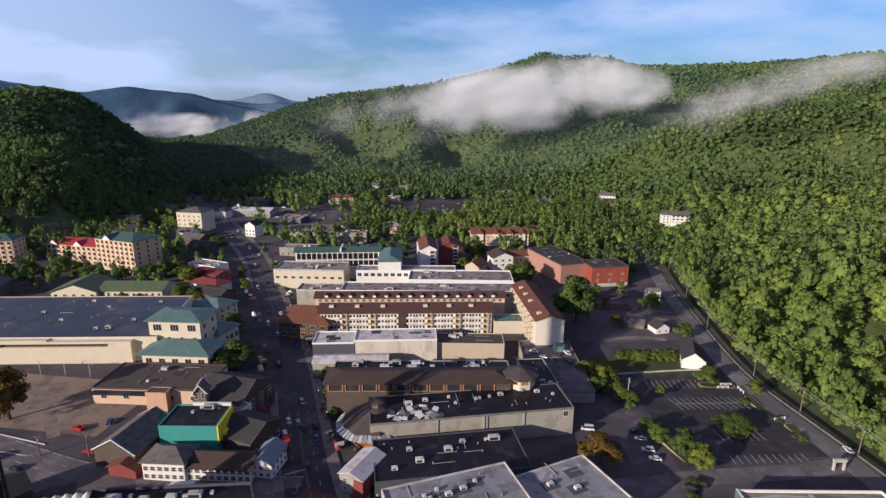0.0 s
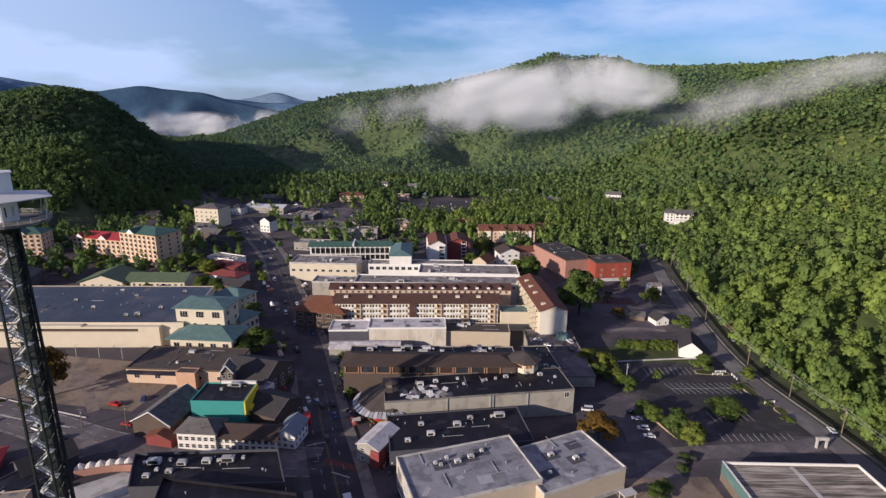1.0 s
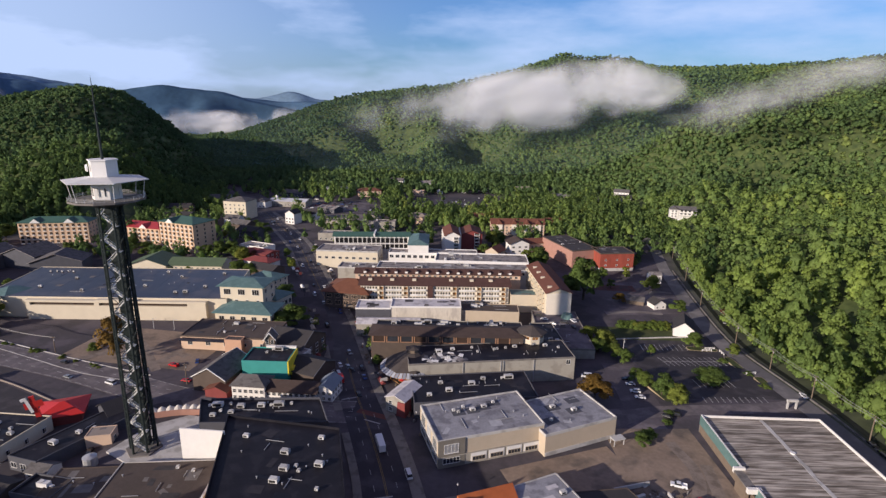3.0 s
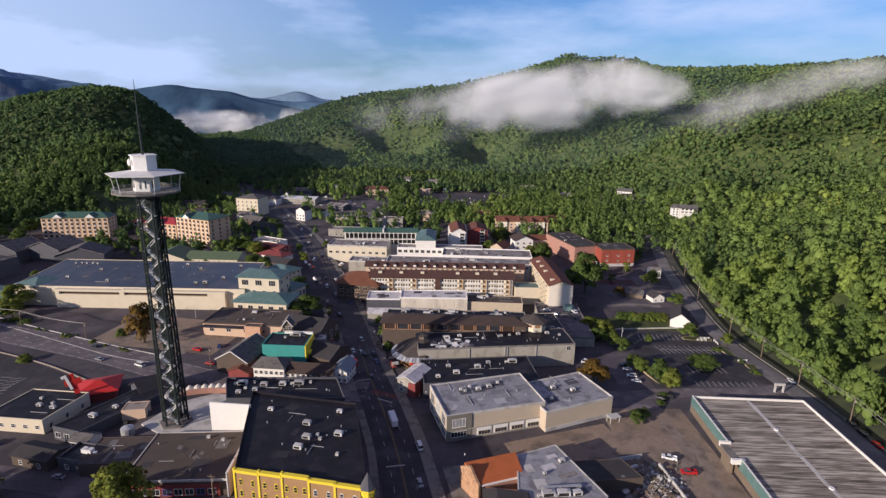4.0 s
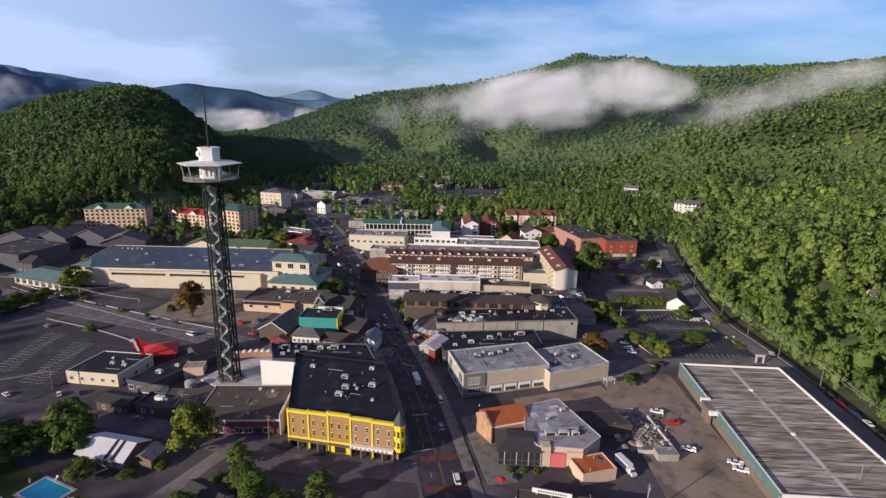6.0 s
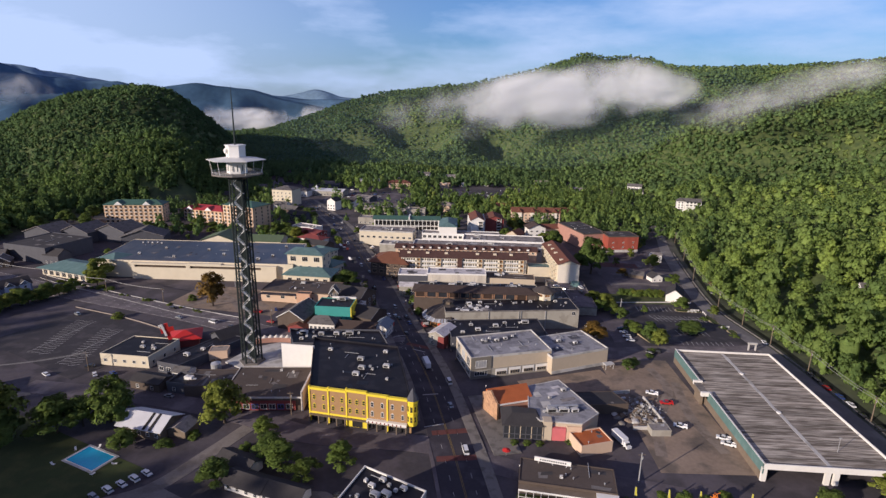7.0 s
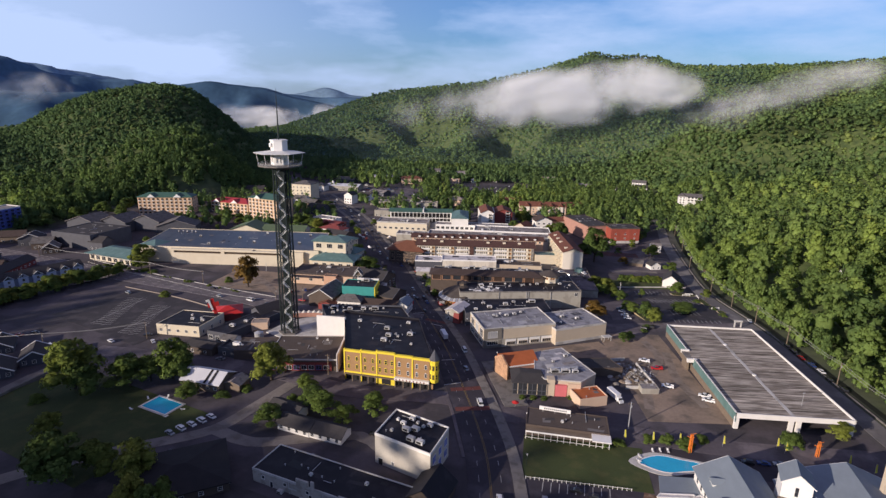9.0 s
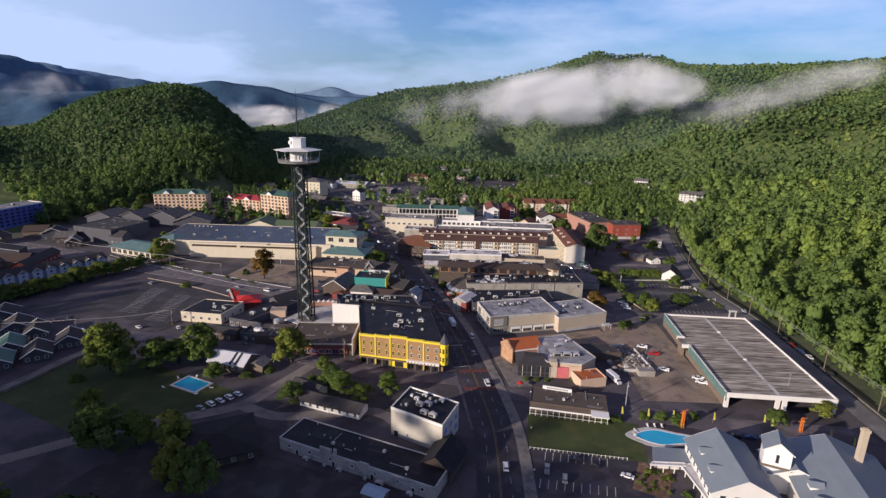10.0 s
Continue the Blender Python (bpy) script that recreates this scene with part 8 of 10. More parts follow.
for x, y, w, d, rot, h, wl, rf, shape, lab in (
        (-219, 652, 50, 24, -6, 7.0, GREY_WALL, WHITE_ROOF, "gable", "long low store with pale metal roof by the far street"), (-250, 636, 15, 16, -12, 8.0, WHITE, GREY_SHINGLE, "hip", "white shop with grey hipped roof by the far street"),
        (-111, 536, 88, 13, -1, 7.0, GREY_WALL, TAN_ROOF, "flat", "long low shed with weathered flat roof"), (-95, 562, 19, 22, -6, 9.0, GREY_WALL, GREY_SHINGLE, "gable_y", "grey-roofed hall with gable front behind the shed"),
        (-157, 612, 27, 15, -32, 5.5, SLATE_WALL, GREY_ROOF, "gable", "ribbed grey metal shed beside the far lot"), (-183, 541, 12, 13, -22, 12.0, WHITE, DARK_SHINGLE, "gable_y", "narrow white street house with dark roof"),
        (-168, 566, 17, 12, -22, 7.5, WHITE, DARK_SHINGLE, "gable", "low white shop with dark roof"), (-186, 772, 42, 13, 6, 6.0, GREY_WALL, WHITE_ROOF, "gable", "pale-roofed shed row at the edge of the woods"),
        (-150, 800, 38, 12, -4, 6.0, WOOD, GREY_ROOF, "gable", "weathered long shed at the edge of the woods"), (-232, 722, 30, 16, -14, 6.5, SLATE_WALL, GREY_SHINGLE, "gable", "grey-roofed workshop by the far street"),
        (-306, 640, 26, 20, 6, 8.0, WHITE, GREY_SHINGLE, "gable", "white house with grey roof under the hill"), (-246, 530, 18, 12, -14, 7.0, WHITE, GREY_SHINGLE, "gable", "small white house by the far street"),
        (-25, 812, 8, 8, 10, 4.5, TRIM, WHITE_ROOF, "hip", "small white pavilion beside the car park"), (14, 822, 7, 6, -8, 4.0, WHITE, GREY_ROOF, "hip", "small pale hut beside the car park"), (-60, 790, 22, 13, -8, 7.0, SAND, TAN_ROOF, "flat", "tan flat-roofed building among valley trees"),
        (-128, 742, 34, 18, 10, 8.5, SAND, RUST_ROOF, "hip", "tan lodge with broad rust-brown roof"), (120, 760, 30, 14, -12, 6.0, WHITE, GREY_ROOF, "gable", "white house among valley trees"), (150, 720, 24, 13, 4, 6.0, SAND, TAN_ROOF, "hip", "tan house among valley trees"),
        (200, 745, 24, 14, -10, 6.5, WHITE, GREY_SHINGLE, "gable", "white house with grey roof among valley trees"), (-40, 660, 20, 14, 8, 6.5, WHITE, GREY_SHINGLE, "gable", "white house beside the far car park"), (-300, 520, 30, 20, -8, 9.0, SLATE_WALL, DARK_SHINGLE, "gable", "dark-roofed house under the hill"),
        (-320, 560, 26, 18, 5, 9.0, DARK_WALL, DARK_SHINGLE, "gable", "dark timber house under the hill"), (-45, 585, 24, 17, -10, 8.0, SAND, TAN_ROOF, "hip", "sand-coloured house among trees"), (-120, 470, 32, 14, -3, 7.5, GREY_WALL, GREY_ROOF, "flat", "low grey building behind the green-roofed hotel"),
        (-205, 470, 24, 14, -24, 8.0, SLATE_WALL, DARK_SHINGLE, "gable", "dark gabled shop by the far street"), (-225, 500, 24, 14, -24, 8.0, DARK_WALL, GREY_SHINGLE, "gable", "brown shop with grey roof by the far street"), (110, 830, 26, 14, 6, 7.0, WHITE, TAN_ROOF, "gable", "white house with tan roof at the wood edge"),
        (30, 590, 30, 14, -6, 8.0, BEIGE, RUST_ROOF, "gable", "beige motel with rust-brown roof"), (112, 570, 22, 13, 8, 7.5, BRICK, RUST_ROOF, "gable", "brick house with rust-brown roof")):
    dh = building("distant_house", lab, x, y, w, d, rot, h, wl, rf, "gable" if shape == "gable_y" else shape, 2.2 if rf in (WHITE_ROOF, GREY_ROOF) else 3.6, "y" if shape == "gable_y" else "x", over=0.7, group="distant houses", units=2, wins=[("f", max(3, int(w / 5)), 1 if h < 8.5 else 2, 1.8, 1.7, 1.5, 3.6, "plain")])
    if (x, y) == (-219, 652):
        b = bmesh.new()
        prism(b, ngon(6, 2.0, 0.2), 8.0, 11.0, 0)
        prism(b, ngon(6, 2.6, 0.2), 11.0, 13.4, 0, ngon(6, 0.1, 0.2))
        part("cupola", b, TRIM, dh, at=pose(-19, 0, 0))

for x, y, w_, d_, rot_, h_, wl_, rf_, lb_ in ((-102, 899, 22, 12, -10, 6, TRIM, GREY_SHINGLE, "white house with grey roof among valley trees"),
                                              (-50, 903, 20, 10, 14, 5, WHITE, GREY_ROOF, "white cottage beside the wooded valley road"), (161, 766, 26, 12, -16, 6, BEIGE, GREY_ROOF, "tan house with pale roof at the wood edge"),
                                              (257, 781, 22, 12, -22, 7, TRIM, GREY_SHINGLE, "white-trimmed grey house on the wooded slope"), (250, 742, 18, 10, -18, 7, WHITE, DARK_SHINGLE, "white house with dark roof on the wooded slope")):
    building("valley_house", lb_, x, y, w_, d_, rot_, h_, wl_, rf_, "gable", 3.6, "x", over=0.9, wins=[("f", int(w_ / 4), 2, 1.4, 1.5, 1.2, 2.9, "plain")], category="house", group="houses among the valley trees")

# ---- observation tower ----
TX, TY = -118.0, 123.5
tw = thing("observation_tower", "tall dark lattice tower with white observation deck", "tower", TX, TY, 3.4, 12)
TH = 94.0


def leg_r(z):
    return 4.7 - 0.8 * z / TH


b = bmesh.new()
prism(b, ngon(6, 6.4), -0.5, 0.6)
part("footing", b, CONCRETE, tw)
for k in range(6):
    a = math.pi * k / 3
    b = bmesh.new()
    bar(b, (leg_r(0) * math.cos(a), leg_r(0) * math.sin(a), 0), (leg_r(TH) * math.cos(a), leg_r(TH) * math.sin(a), TH), 0.42, 6, 0.34)
    part("leg", b, STEEL, tw)
N = 17
b = bmesh.new()
c = bmesh.new()
for i in range(N + 1):
    z = TH * i / N
    p = [(leg_r(z) * math.cos(math.pi * k / 3), leg_r(z) * math.sin(math.pi * k / 3), z) for k in range(6)]
    for k in range(6):
        bar(b, p[k], p[(k + 1) % 6], 0.16)
    if i < N:
        z2 = TH * (i + 1) / N
        q = [(leg_r(z2) * math.cos(math.pi * k / 3), leg_r(z2) * math.sin(math.pi * k / 3), z2) for k in range(6)]
        for k in range(6):
            bar(c, p[k], q[(k + 1) % 6], 0.12)
            if k in (0, 3):
                bar(c, p[(k + 1) % 6], q[k], 0.10)
tagged(part("ring_beam", b, STEEL, tw), kind="stuff")
tagged(part("bracing", c, STEEL, tw), kind="stuff")
b = bmesh.new()
box(b, -1.6, 1.6, 0.6, 3.6, 0, TH)
part("lift_shaft", b, STEEL, tw)
b = bmesh.new()
for sx in (-2.3, 2.3):
    bar(b, (sx, 3.2, 0), (sx, 3.2, TH), 0.16)
part("lift_rail", b, STEEL, tw)
# the stair: flights that zigzag up inside the lattice, with landings
F = 22
fl = TH / F
for i in range(F):
    b = bmesh.new()
    s = 1 if i % 2 else -1
    z0, z1 = i * fl, (i + 1) * fl - 0.2
    for dy in (-0.55, 0.55):
        bar(b, (-1.9 * s, -2.4 + dy, z0 + 0.2), (1.9 * s, -2.4 + dy, z1), 0.27)
        bar(b, (-1.9 * s, -2.4 + dy, z0 + 1.2), (1.9 * s, -2.4 + dy, z1 + 1.0), 0.07)
    n = 7
    for j in range(n):
        f = (j + 0.5) / n
        x, z = -1.9 * s + 3.8 * s * f, z0 + 0.25 + (z1 - z0 - 0.2) * f
        box(b, x - 0.22, x + 0.22, -2.95, -1.85, z - 0.05, z + 0.05)
    box(b, 1.9 * s - 0.9, 1.9 * s + 0.9, -3.1, -1.0, z1 - 0.05, z1 + 0.08)
    part("stair_flight", b, ALU, tw, "bright zigzag stair flight")
# the observation deck
DZ = 94.4
b = bmesh.new()
prism(b, ngon(6, 4.2), DZ - 2.6, DZ - 0.6, 0, ngon(6, 9.5))
part("deck_bracket", b, STEEL, tw)
b = bmesh.new()
prism(b, ngon(12, 11.4), DZ - 0.6, DZ)
part("deck_floor", b, CONCRETE, tw)
b = bmesh.new()
for i in range(12):
    a0, a1 = (2 * math.pi * k / 12 for k in (i, i + 1))
    p, q = (11.2 * math.cos(a0), 11.2 * math.sin(a0)), (11.2 * math.cos(a1), 11.2 * math.sin(a1))
    for z in (0.4, 0.8, 1.2):
        bar(b, (*p, DZ + z), (*q, DZ + z), 0.05)
    bar(b, (*p, DZ), (*p, DZ + 1.25), 0.07)
    m_ = ((p[0] + q[0]) / 2, (p[1] + q[1]) / 2)
    bar(b, (*m_, DZ), (*m_, DZ + 1.25), 0.05)
part("railing", b, METAL, tw)
b = bmesh.new()
prism(b, ngon(6, 4.6), DZ, DZ + 6.1)
co_ = part("cabin", b, TRIM, tw, "white hexagonal cabin")
for k in range(6):
    part("window", window_mesh(2.6, 2.6, "plain", TRIM, GLASS), None, co_, at=pose(0, 0, 0, 0, 0, 60 * k + 30) @ pose(0, -4.0, DZ + 1.2))
for k in range(6):
    a = math.pi * k / 3
    b = bmesh.new()
    bar(b, (10.8 * math.cos(a), 10.8 * math.sin(a), DZ), (11.8 * math.cos(a), 11.8 * math.sin(a), DZ + 6.0), 0.11, 6)
    part("canopy_post", b, TRIM, tw)
b = bmesh.new()
prism(b, ngon(6, 13.2), DZ + 6.0, DZ + 6.25)
prism(b, ngon(6, 13.2), DZ + 6.25, DZ + 7.4, 0, ngon(6, 4.2))
part("canopy", b, mat("white_canopy_sheet", (0.66, 0.65, 0.62), 0.6, 0.12, 0.3, 3.0), tw, "broad white hexagonal canopy")
b = bmesh.new()
prism(b, ngon(6, 4.3), DZ + 7.0, DZ + 12.4)
prism(b, ngon(6, 4.7), DZ + 12.4, DZ + 12.8)
pl_ = part("plant_room", b, TRIM, tw, "white hexagonal plant room")
b = bmesh.new()
prism(b, ngon(12, 1.3), 0, 0.5, 0, ngon(12, 1.0))
part("dish", b, TRIM, pl_, at=pose(-3.9, -2.2, DZ + 10.2, 90, 0, -60))
b = bmesh.new()
bar(b, (0, 0, DZ + 12.6), (0, 0, DZ + 27), 0.42, 8, 0.30)
bar(b, (0, 0, DZ + 27), (0, 0, DZ + 35), 0.26, 8, 0.18)
bar(b, (0, 0, DZ + 35), (0, 0, DZ + 38.5), 0.14, 6, 0.05)
for z in (20, 27, 31):
    prism(b, ngon(8, 0.55), DZ + z, DZ + z + 0.25)
part("mast", b, STEEL, tw, "slender dark antenna mast")

# ---- trees that stand singly ----
def tree_mesh(i, squat=False, light=False):
    v, f, d = crown(np.random.default_rng(100 + i), 14, 520, 0.125, 0.46, 0.70, 0.34, 1.85, 6) if light else crown(np.random.default_rng(100 + i), 26, 2400, 0.068, 0.40, 0.72, 0.32, 1.85, 12)
    me = bpy.data.meshes.new("crown")
    me.from_pydata((v * (1, 1, 0.72 if squat else 1.0)).tolist(), [], f.tolist())
    me.attributes.new("lie", "FLOAT_VECTOR", "POINT").data.foreach_set("vector", d.astype(np.float32).ravel())
    me.materials.append(LEAF)
    return me


def trunk_mesh(i):
    rng = random.Random(i)
    b_ = bmesh.new()
    bar(b_, (0, 0, -0.3), (0.02, 0.01, 0.62), 0.085, 8, 0.055)
    for k in range(6):
        a = k * 1.05 + rng.uniform(-0.3, 0.3)
        z = rng.uniform(0.35, 0.6)
        bar(b_, (0.01, 0, z), (0.42 * math.cos(a), 0.42 * math.sin(a), z + rng.uniform(0.35, 0.6)), 0.035, 5, 0.012)
    return finish(b_, "trunk", BARK)


AUTUMN = leaf_mat("autumn_foliage", [(0.0, (0.20, 0.13, 0.035)), (0.5, (0.26, 0.16, 0.04)), (1.0, (0.17, 0.13, 0.04))], thin=0.42)
RUSSET = leaf_mat("russet_foliage", [(0.0, (0.16, 0.05, 0.025)), (0.5, (0.19, 0.065, 0.03)), (1.0, (0.14, 0.06, 0.03))], thin=0.42)
CROWNS = [tree_mesh(i) for i in range(5)] + [tree_mesh(9, True)] + [tree_mesh(20 + i, False, True) for i in range(3)] + [tree_mesh(30, True, True)]
TRUNKS = [trunk_mesh(i) for i in range(3)]
tree_rng = random.Random(4)


def tree(x, y, radius, height, label="green broadleaf tree in the town", group="town trees", squat=False, light=False):
    t_ = thing("tree", label, "tree", x, y, None, tree_rng.uniform(0, 360), group)
    k = height / 2.35
    i = 5 if squat else tree_rng.randrange(5)
    if light:
        i = 6 + tree_rng.randrange(3)
    part("trunk", TRUNKS[tree_rng.randrange(3)], None, t_, at=Matrix.Diagonal((k * 0.9, k * 0.9, k, 1)))
    part("crown", CROWNS[i], None, t_, at=Matrix.Translation((0, 0, height * 0.1)) @ Matrix.Diagonal((radius, radius, k * 0.98, 1)))
    return t_


def bush(x, y, r, h, label="rounded green shrub beside the paving", group="shrubs"):
    t_ = thing("shrub", label, "shrub", x, y, None, tree_rng.uniform(0, 360), group)
    part("foliage", CROWNS[5 if h > 2.6 else 9], None, t_, at=Matrix.Translation((0, 0, -h * 0.12)) @ Matrix.Diagonal((r, r, h / 1.55, 1)))


for x, y, r_, h_ in ((-196, 57, 12.5, 25), (-188, 53, 9, 17), (-173, 62, 10, 15), (-166, 67, 8, 13), (-157, 71, 9.5, 21), (-151, 69, 7, 16), (-110, 74, 9.5, 20), (-90, 68, 5, 8), (-142, 55, 6, 8), (-155, -2, 11, 20), (-163, 3, 8, 15), (-145, 3, 7, 14), (-132, 2, 8, 15), (-114.5, -24, 6.4, 22), (-106, -24, 7.4, 23), (-122, -16, 6, 11),
                     (-55, 50, 6.5, 11), (-77, 48, 8, 11), (-84, 54, 7, 10), (-66, 43, 6, 8), (-97, 38, 7, 9), (-180, 22, 6, 10), (-180, 70, 7, 12), (-168, -44, 11, 17), (-134, -48, 10, 16),
                     (113, 41, 5.2, 8.5), (138, 51, 5.5, 8), (-283, 246, 10, 17), (-100, 257, 10, 14), (-106, 249, 8, 11), (-277, 234, 7, 12), (98, 169, 5.5, 11), (95, 178, 5.5, 12), (91, 187, 5, 8), (88, 194, 4.5, 7), (108, 228, 2.6, 7),
                     (138, 242, 6.5, 9), (154, 229, 4.6, 8), (72, 138, 4, 6), (76, 142, 3.5, 5), (92, 322, 14, 32), (68, 398, 11, 20), (60, 402, 8, 16), (80, 232, 6, 9), (85, 240, 7, 11), (88, 226, 5, 8), (78, 246, 7, 11), (90, 218, 5, 8), (-195, 478, 10, 15), (-184, 388, 8, 13), (-178, 380, 9, 14),
                     (-336, 396, 7, 8), (-322, 394, 7, 9), (-290, 408, 9, 12), (-308, 400, 8, 9), (-270, 398, 8, 12), (-216, 394, 8, 12), (-258, 392, 8, 11), (-205, 398, 9, 14), (-196, 402, 8, 13), (26, 438, 7, 12), (18, 500, 9, 16), (-3, 500, 9, 15), (36, 470, 8, 17), (42, 478, 8, 15), (-40, 600, 9, 13), (-172, 560, 8, 11),
                     (150, 345, 8, 12), (152, 300, 6, 9), (-262, 428, 7, 12), (-412, 420, 10, 16), (-425, 400, 10, 16), (-440, 380, 10, 15), (-400, 396, 9, 14), (-452, 352, 10, 15), (-160, 345, 8, 10), (-172, 352, 8, 11), (-118, 300, 8, 10)):
    tree(x, y, r_, h_, "broad green tree with loose leafy crown" if r_ > 6 else "small green tree with leafy crown")
for x, y, r_, h_, leaf_, lb_ in ((62.5, 173, 8.6, 12, AUTUMN, "golden-brown autumn tree beside the shops"), (117, 318, 5, 7, AUTUMN, "golden autumn tree in the shaded yard"), (183, 292, 5.5, 9, RUSSET, "russet autumn tree beside the river road"), (-177, 203, 9, 24, AUTUMN, "tall olive-brown tree on the bare lot"), (-172, 386, 6, 9, RUSSET, "russet tree behind the street shops"), (-274, 590, 7, 11, RUSSET, "russet tree beside the far block")):
    o = tree(x, y, r_, h_, lb_)
    for q_ in o.children:
        if q_.name.startswith("crown"):
            q_.data = q_.data.copy()
            q_.data.materials[0] = leaf_
tree(126, 197, 9, 8.5, "low spreading tree in the car park island", squat=True)
for i in range(16):        # the tall dense hedge behind the car park
    bush(104 + 2.0 * i, 271 + tree_rng.uniform(-1.6, 1.6), tree_rng.uniform(3.0, 4.4), tree_rng.uniform(4.4, 6.2), "tall dense hedge above the low wall", "hedge behind the car park")
for x, y, r_, h_ in ((92, 160, 3, 2.4), (88, 154, 2.5, 2), (46, 38, 3, 3), (40, 36, 2.4, 2.4), (58, 42, 3, 3), (72, 40, 4, 4), (80, 44, 3, 3), (66, 42, 3.4, 4), (-118, 64, 3, 3), (-126, 57, 4, 3), (-94, 58, 3, 3), (-205, 45, 4, 4), (50, 5, 2.4, 1.6), (56, 2, 2.2, 1.5), (60, -6, 2, 1.6),
                     (145, 222, 3, 2.2), (150, 205, 2.6, 2), (10, 70, 2, 1.6), (15, 70, 2, 1.6), (20, 70, 2, 1.6), (32, 72, 2, 1.6), (131, 24, 3, 3), (140, 12, 4, 3), (-225, 178, 4, 4), (-196, 212, 3.4, 4.4), (-270, 228, 4, 3), (-262, 226, 4, 2.5), (150, 190, 3, 2)):
    bush(x, y, r_, h_)


# ---- vehicles ----
def car_meshes(kind):
    """Body, glass and wheel meshes of one kind of vehicle; the length runs along y."""
    L, W, H, hood, tail, deckh = {"saloon": (4.7, 1.85, 1.45, 1.25, 0.95, 0.85), "suv": (4.8, 1.95, 1.75, 1.1, 0.25, 1.0), "pickup": (5.6, 2.0, 1.8, 1.3, 2.0, 1.05), "van": (5.4, 2.05, 2.2, 0.7, 0.1, 1.15)}[kind]
    bd_, gl_ = bmesh.new(), bmesh.new()
    y0, y1 = -L / 2, L / 2
    prism(bd_, [(-W / 2, y0), (W / 2, y0), (W / 2, y1), (-W / 2, y1)], 0.28, 0.6)
    prism(bd_, [(-W / 2, y0), (W / 2, y0), (W / 2, y1), (-W / 2, y1)], 0.6, deckh, 0, [(-W / 2 + 0.08, y0 + 0.1), (W / 2 - 0.08, y0 + 0.1), (W / 2 - 0.08, y1 - 0.12), (-W / 2 + 0.08, y1 - 0.12)])
    ya, yb_ = y0 + tail, y1 - hood
    wa = W / 2 - 0.1
    prism(gl_, [(-wa, ya), (wa, ya), (wa, yb_), (-wa, yb_)], deckh, H - 0.08, 0, [(-wa + 0.18, ya + 0.3), (wa - 0.18, ya + 0.3), (wa - 0.18, yb_ - 0.65), (-wa + 0.18, yb_ - 0.65)])
    prism(bd_, [(-wa + 0.16, ya + 0.28), (wa - 0.16, ya + 0.28), (wa - 0.16, yb_ - 0.62), (-wa + 0.16, yb_ - 0.62)], H - 0.09, H)
    if kind == "pickup":
        for x0, x1, q0, q1 in ((-wa, -wa + 0.1, y0 + 0.1, ya), (wa - 0.1, wa, y0 + 0.1, ya), (-wa, wa, y0 + 0.1, y0 + 0.2)):
            box(bd_, x0, x1, q0, q1, deckh, deckh + 0.35)
    wh_ = bmesh.new()
    bar(wh_, (-0.12, 0, 0), (0.12, 0, 0), 0.34, 12)
    return {"body": bd_, "glass": finish(gl_, "glass", GLASS), "wheel": finish(wh_, "wheel", RUBBER), "at": [(s * (W / 2 - 0.1), q_) for s in (-1, 1) for q_ in (y0 + 0.95, y1 - 0.95)]}


CARS = {}
for kind_ in ("saloon", "suv", "pickup", "van"):
    c_ = car_meshes(kind_)
    for i, paint in enumerate(CAR_PAINTS):
        src = c_["body"].copy()
        CARS[kind_, i] = (finish(src, "body", paint), c_["glass"], c_["wheel"], c_["at"])
    c_["body"].free()


def car(x, y, rot, kind="saloon", paint=0, lift=0.12):
    o = thing("car", "%s %s parked on asphalt" % (CAR_WORDS[paint], {"saloon": "saloon car", "suv": "tall estate car", "pickup": "pickup truck", "van": "panel van"}[kind]), "car", x, y, land(x, y) + lift, rot, "cars about the town")
    bd_, gl_, wh_, at_ = CARS[kind, paint]
    part("body", bd_, None, o)
    part("cabin_glass", gl_, None, o, "dark glazed cabin")
    for p in at_:
        part("wheel", wh_, None, o, at=pose(p[0], p[1], 0.34))


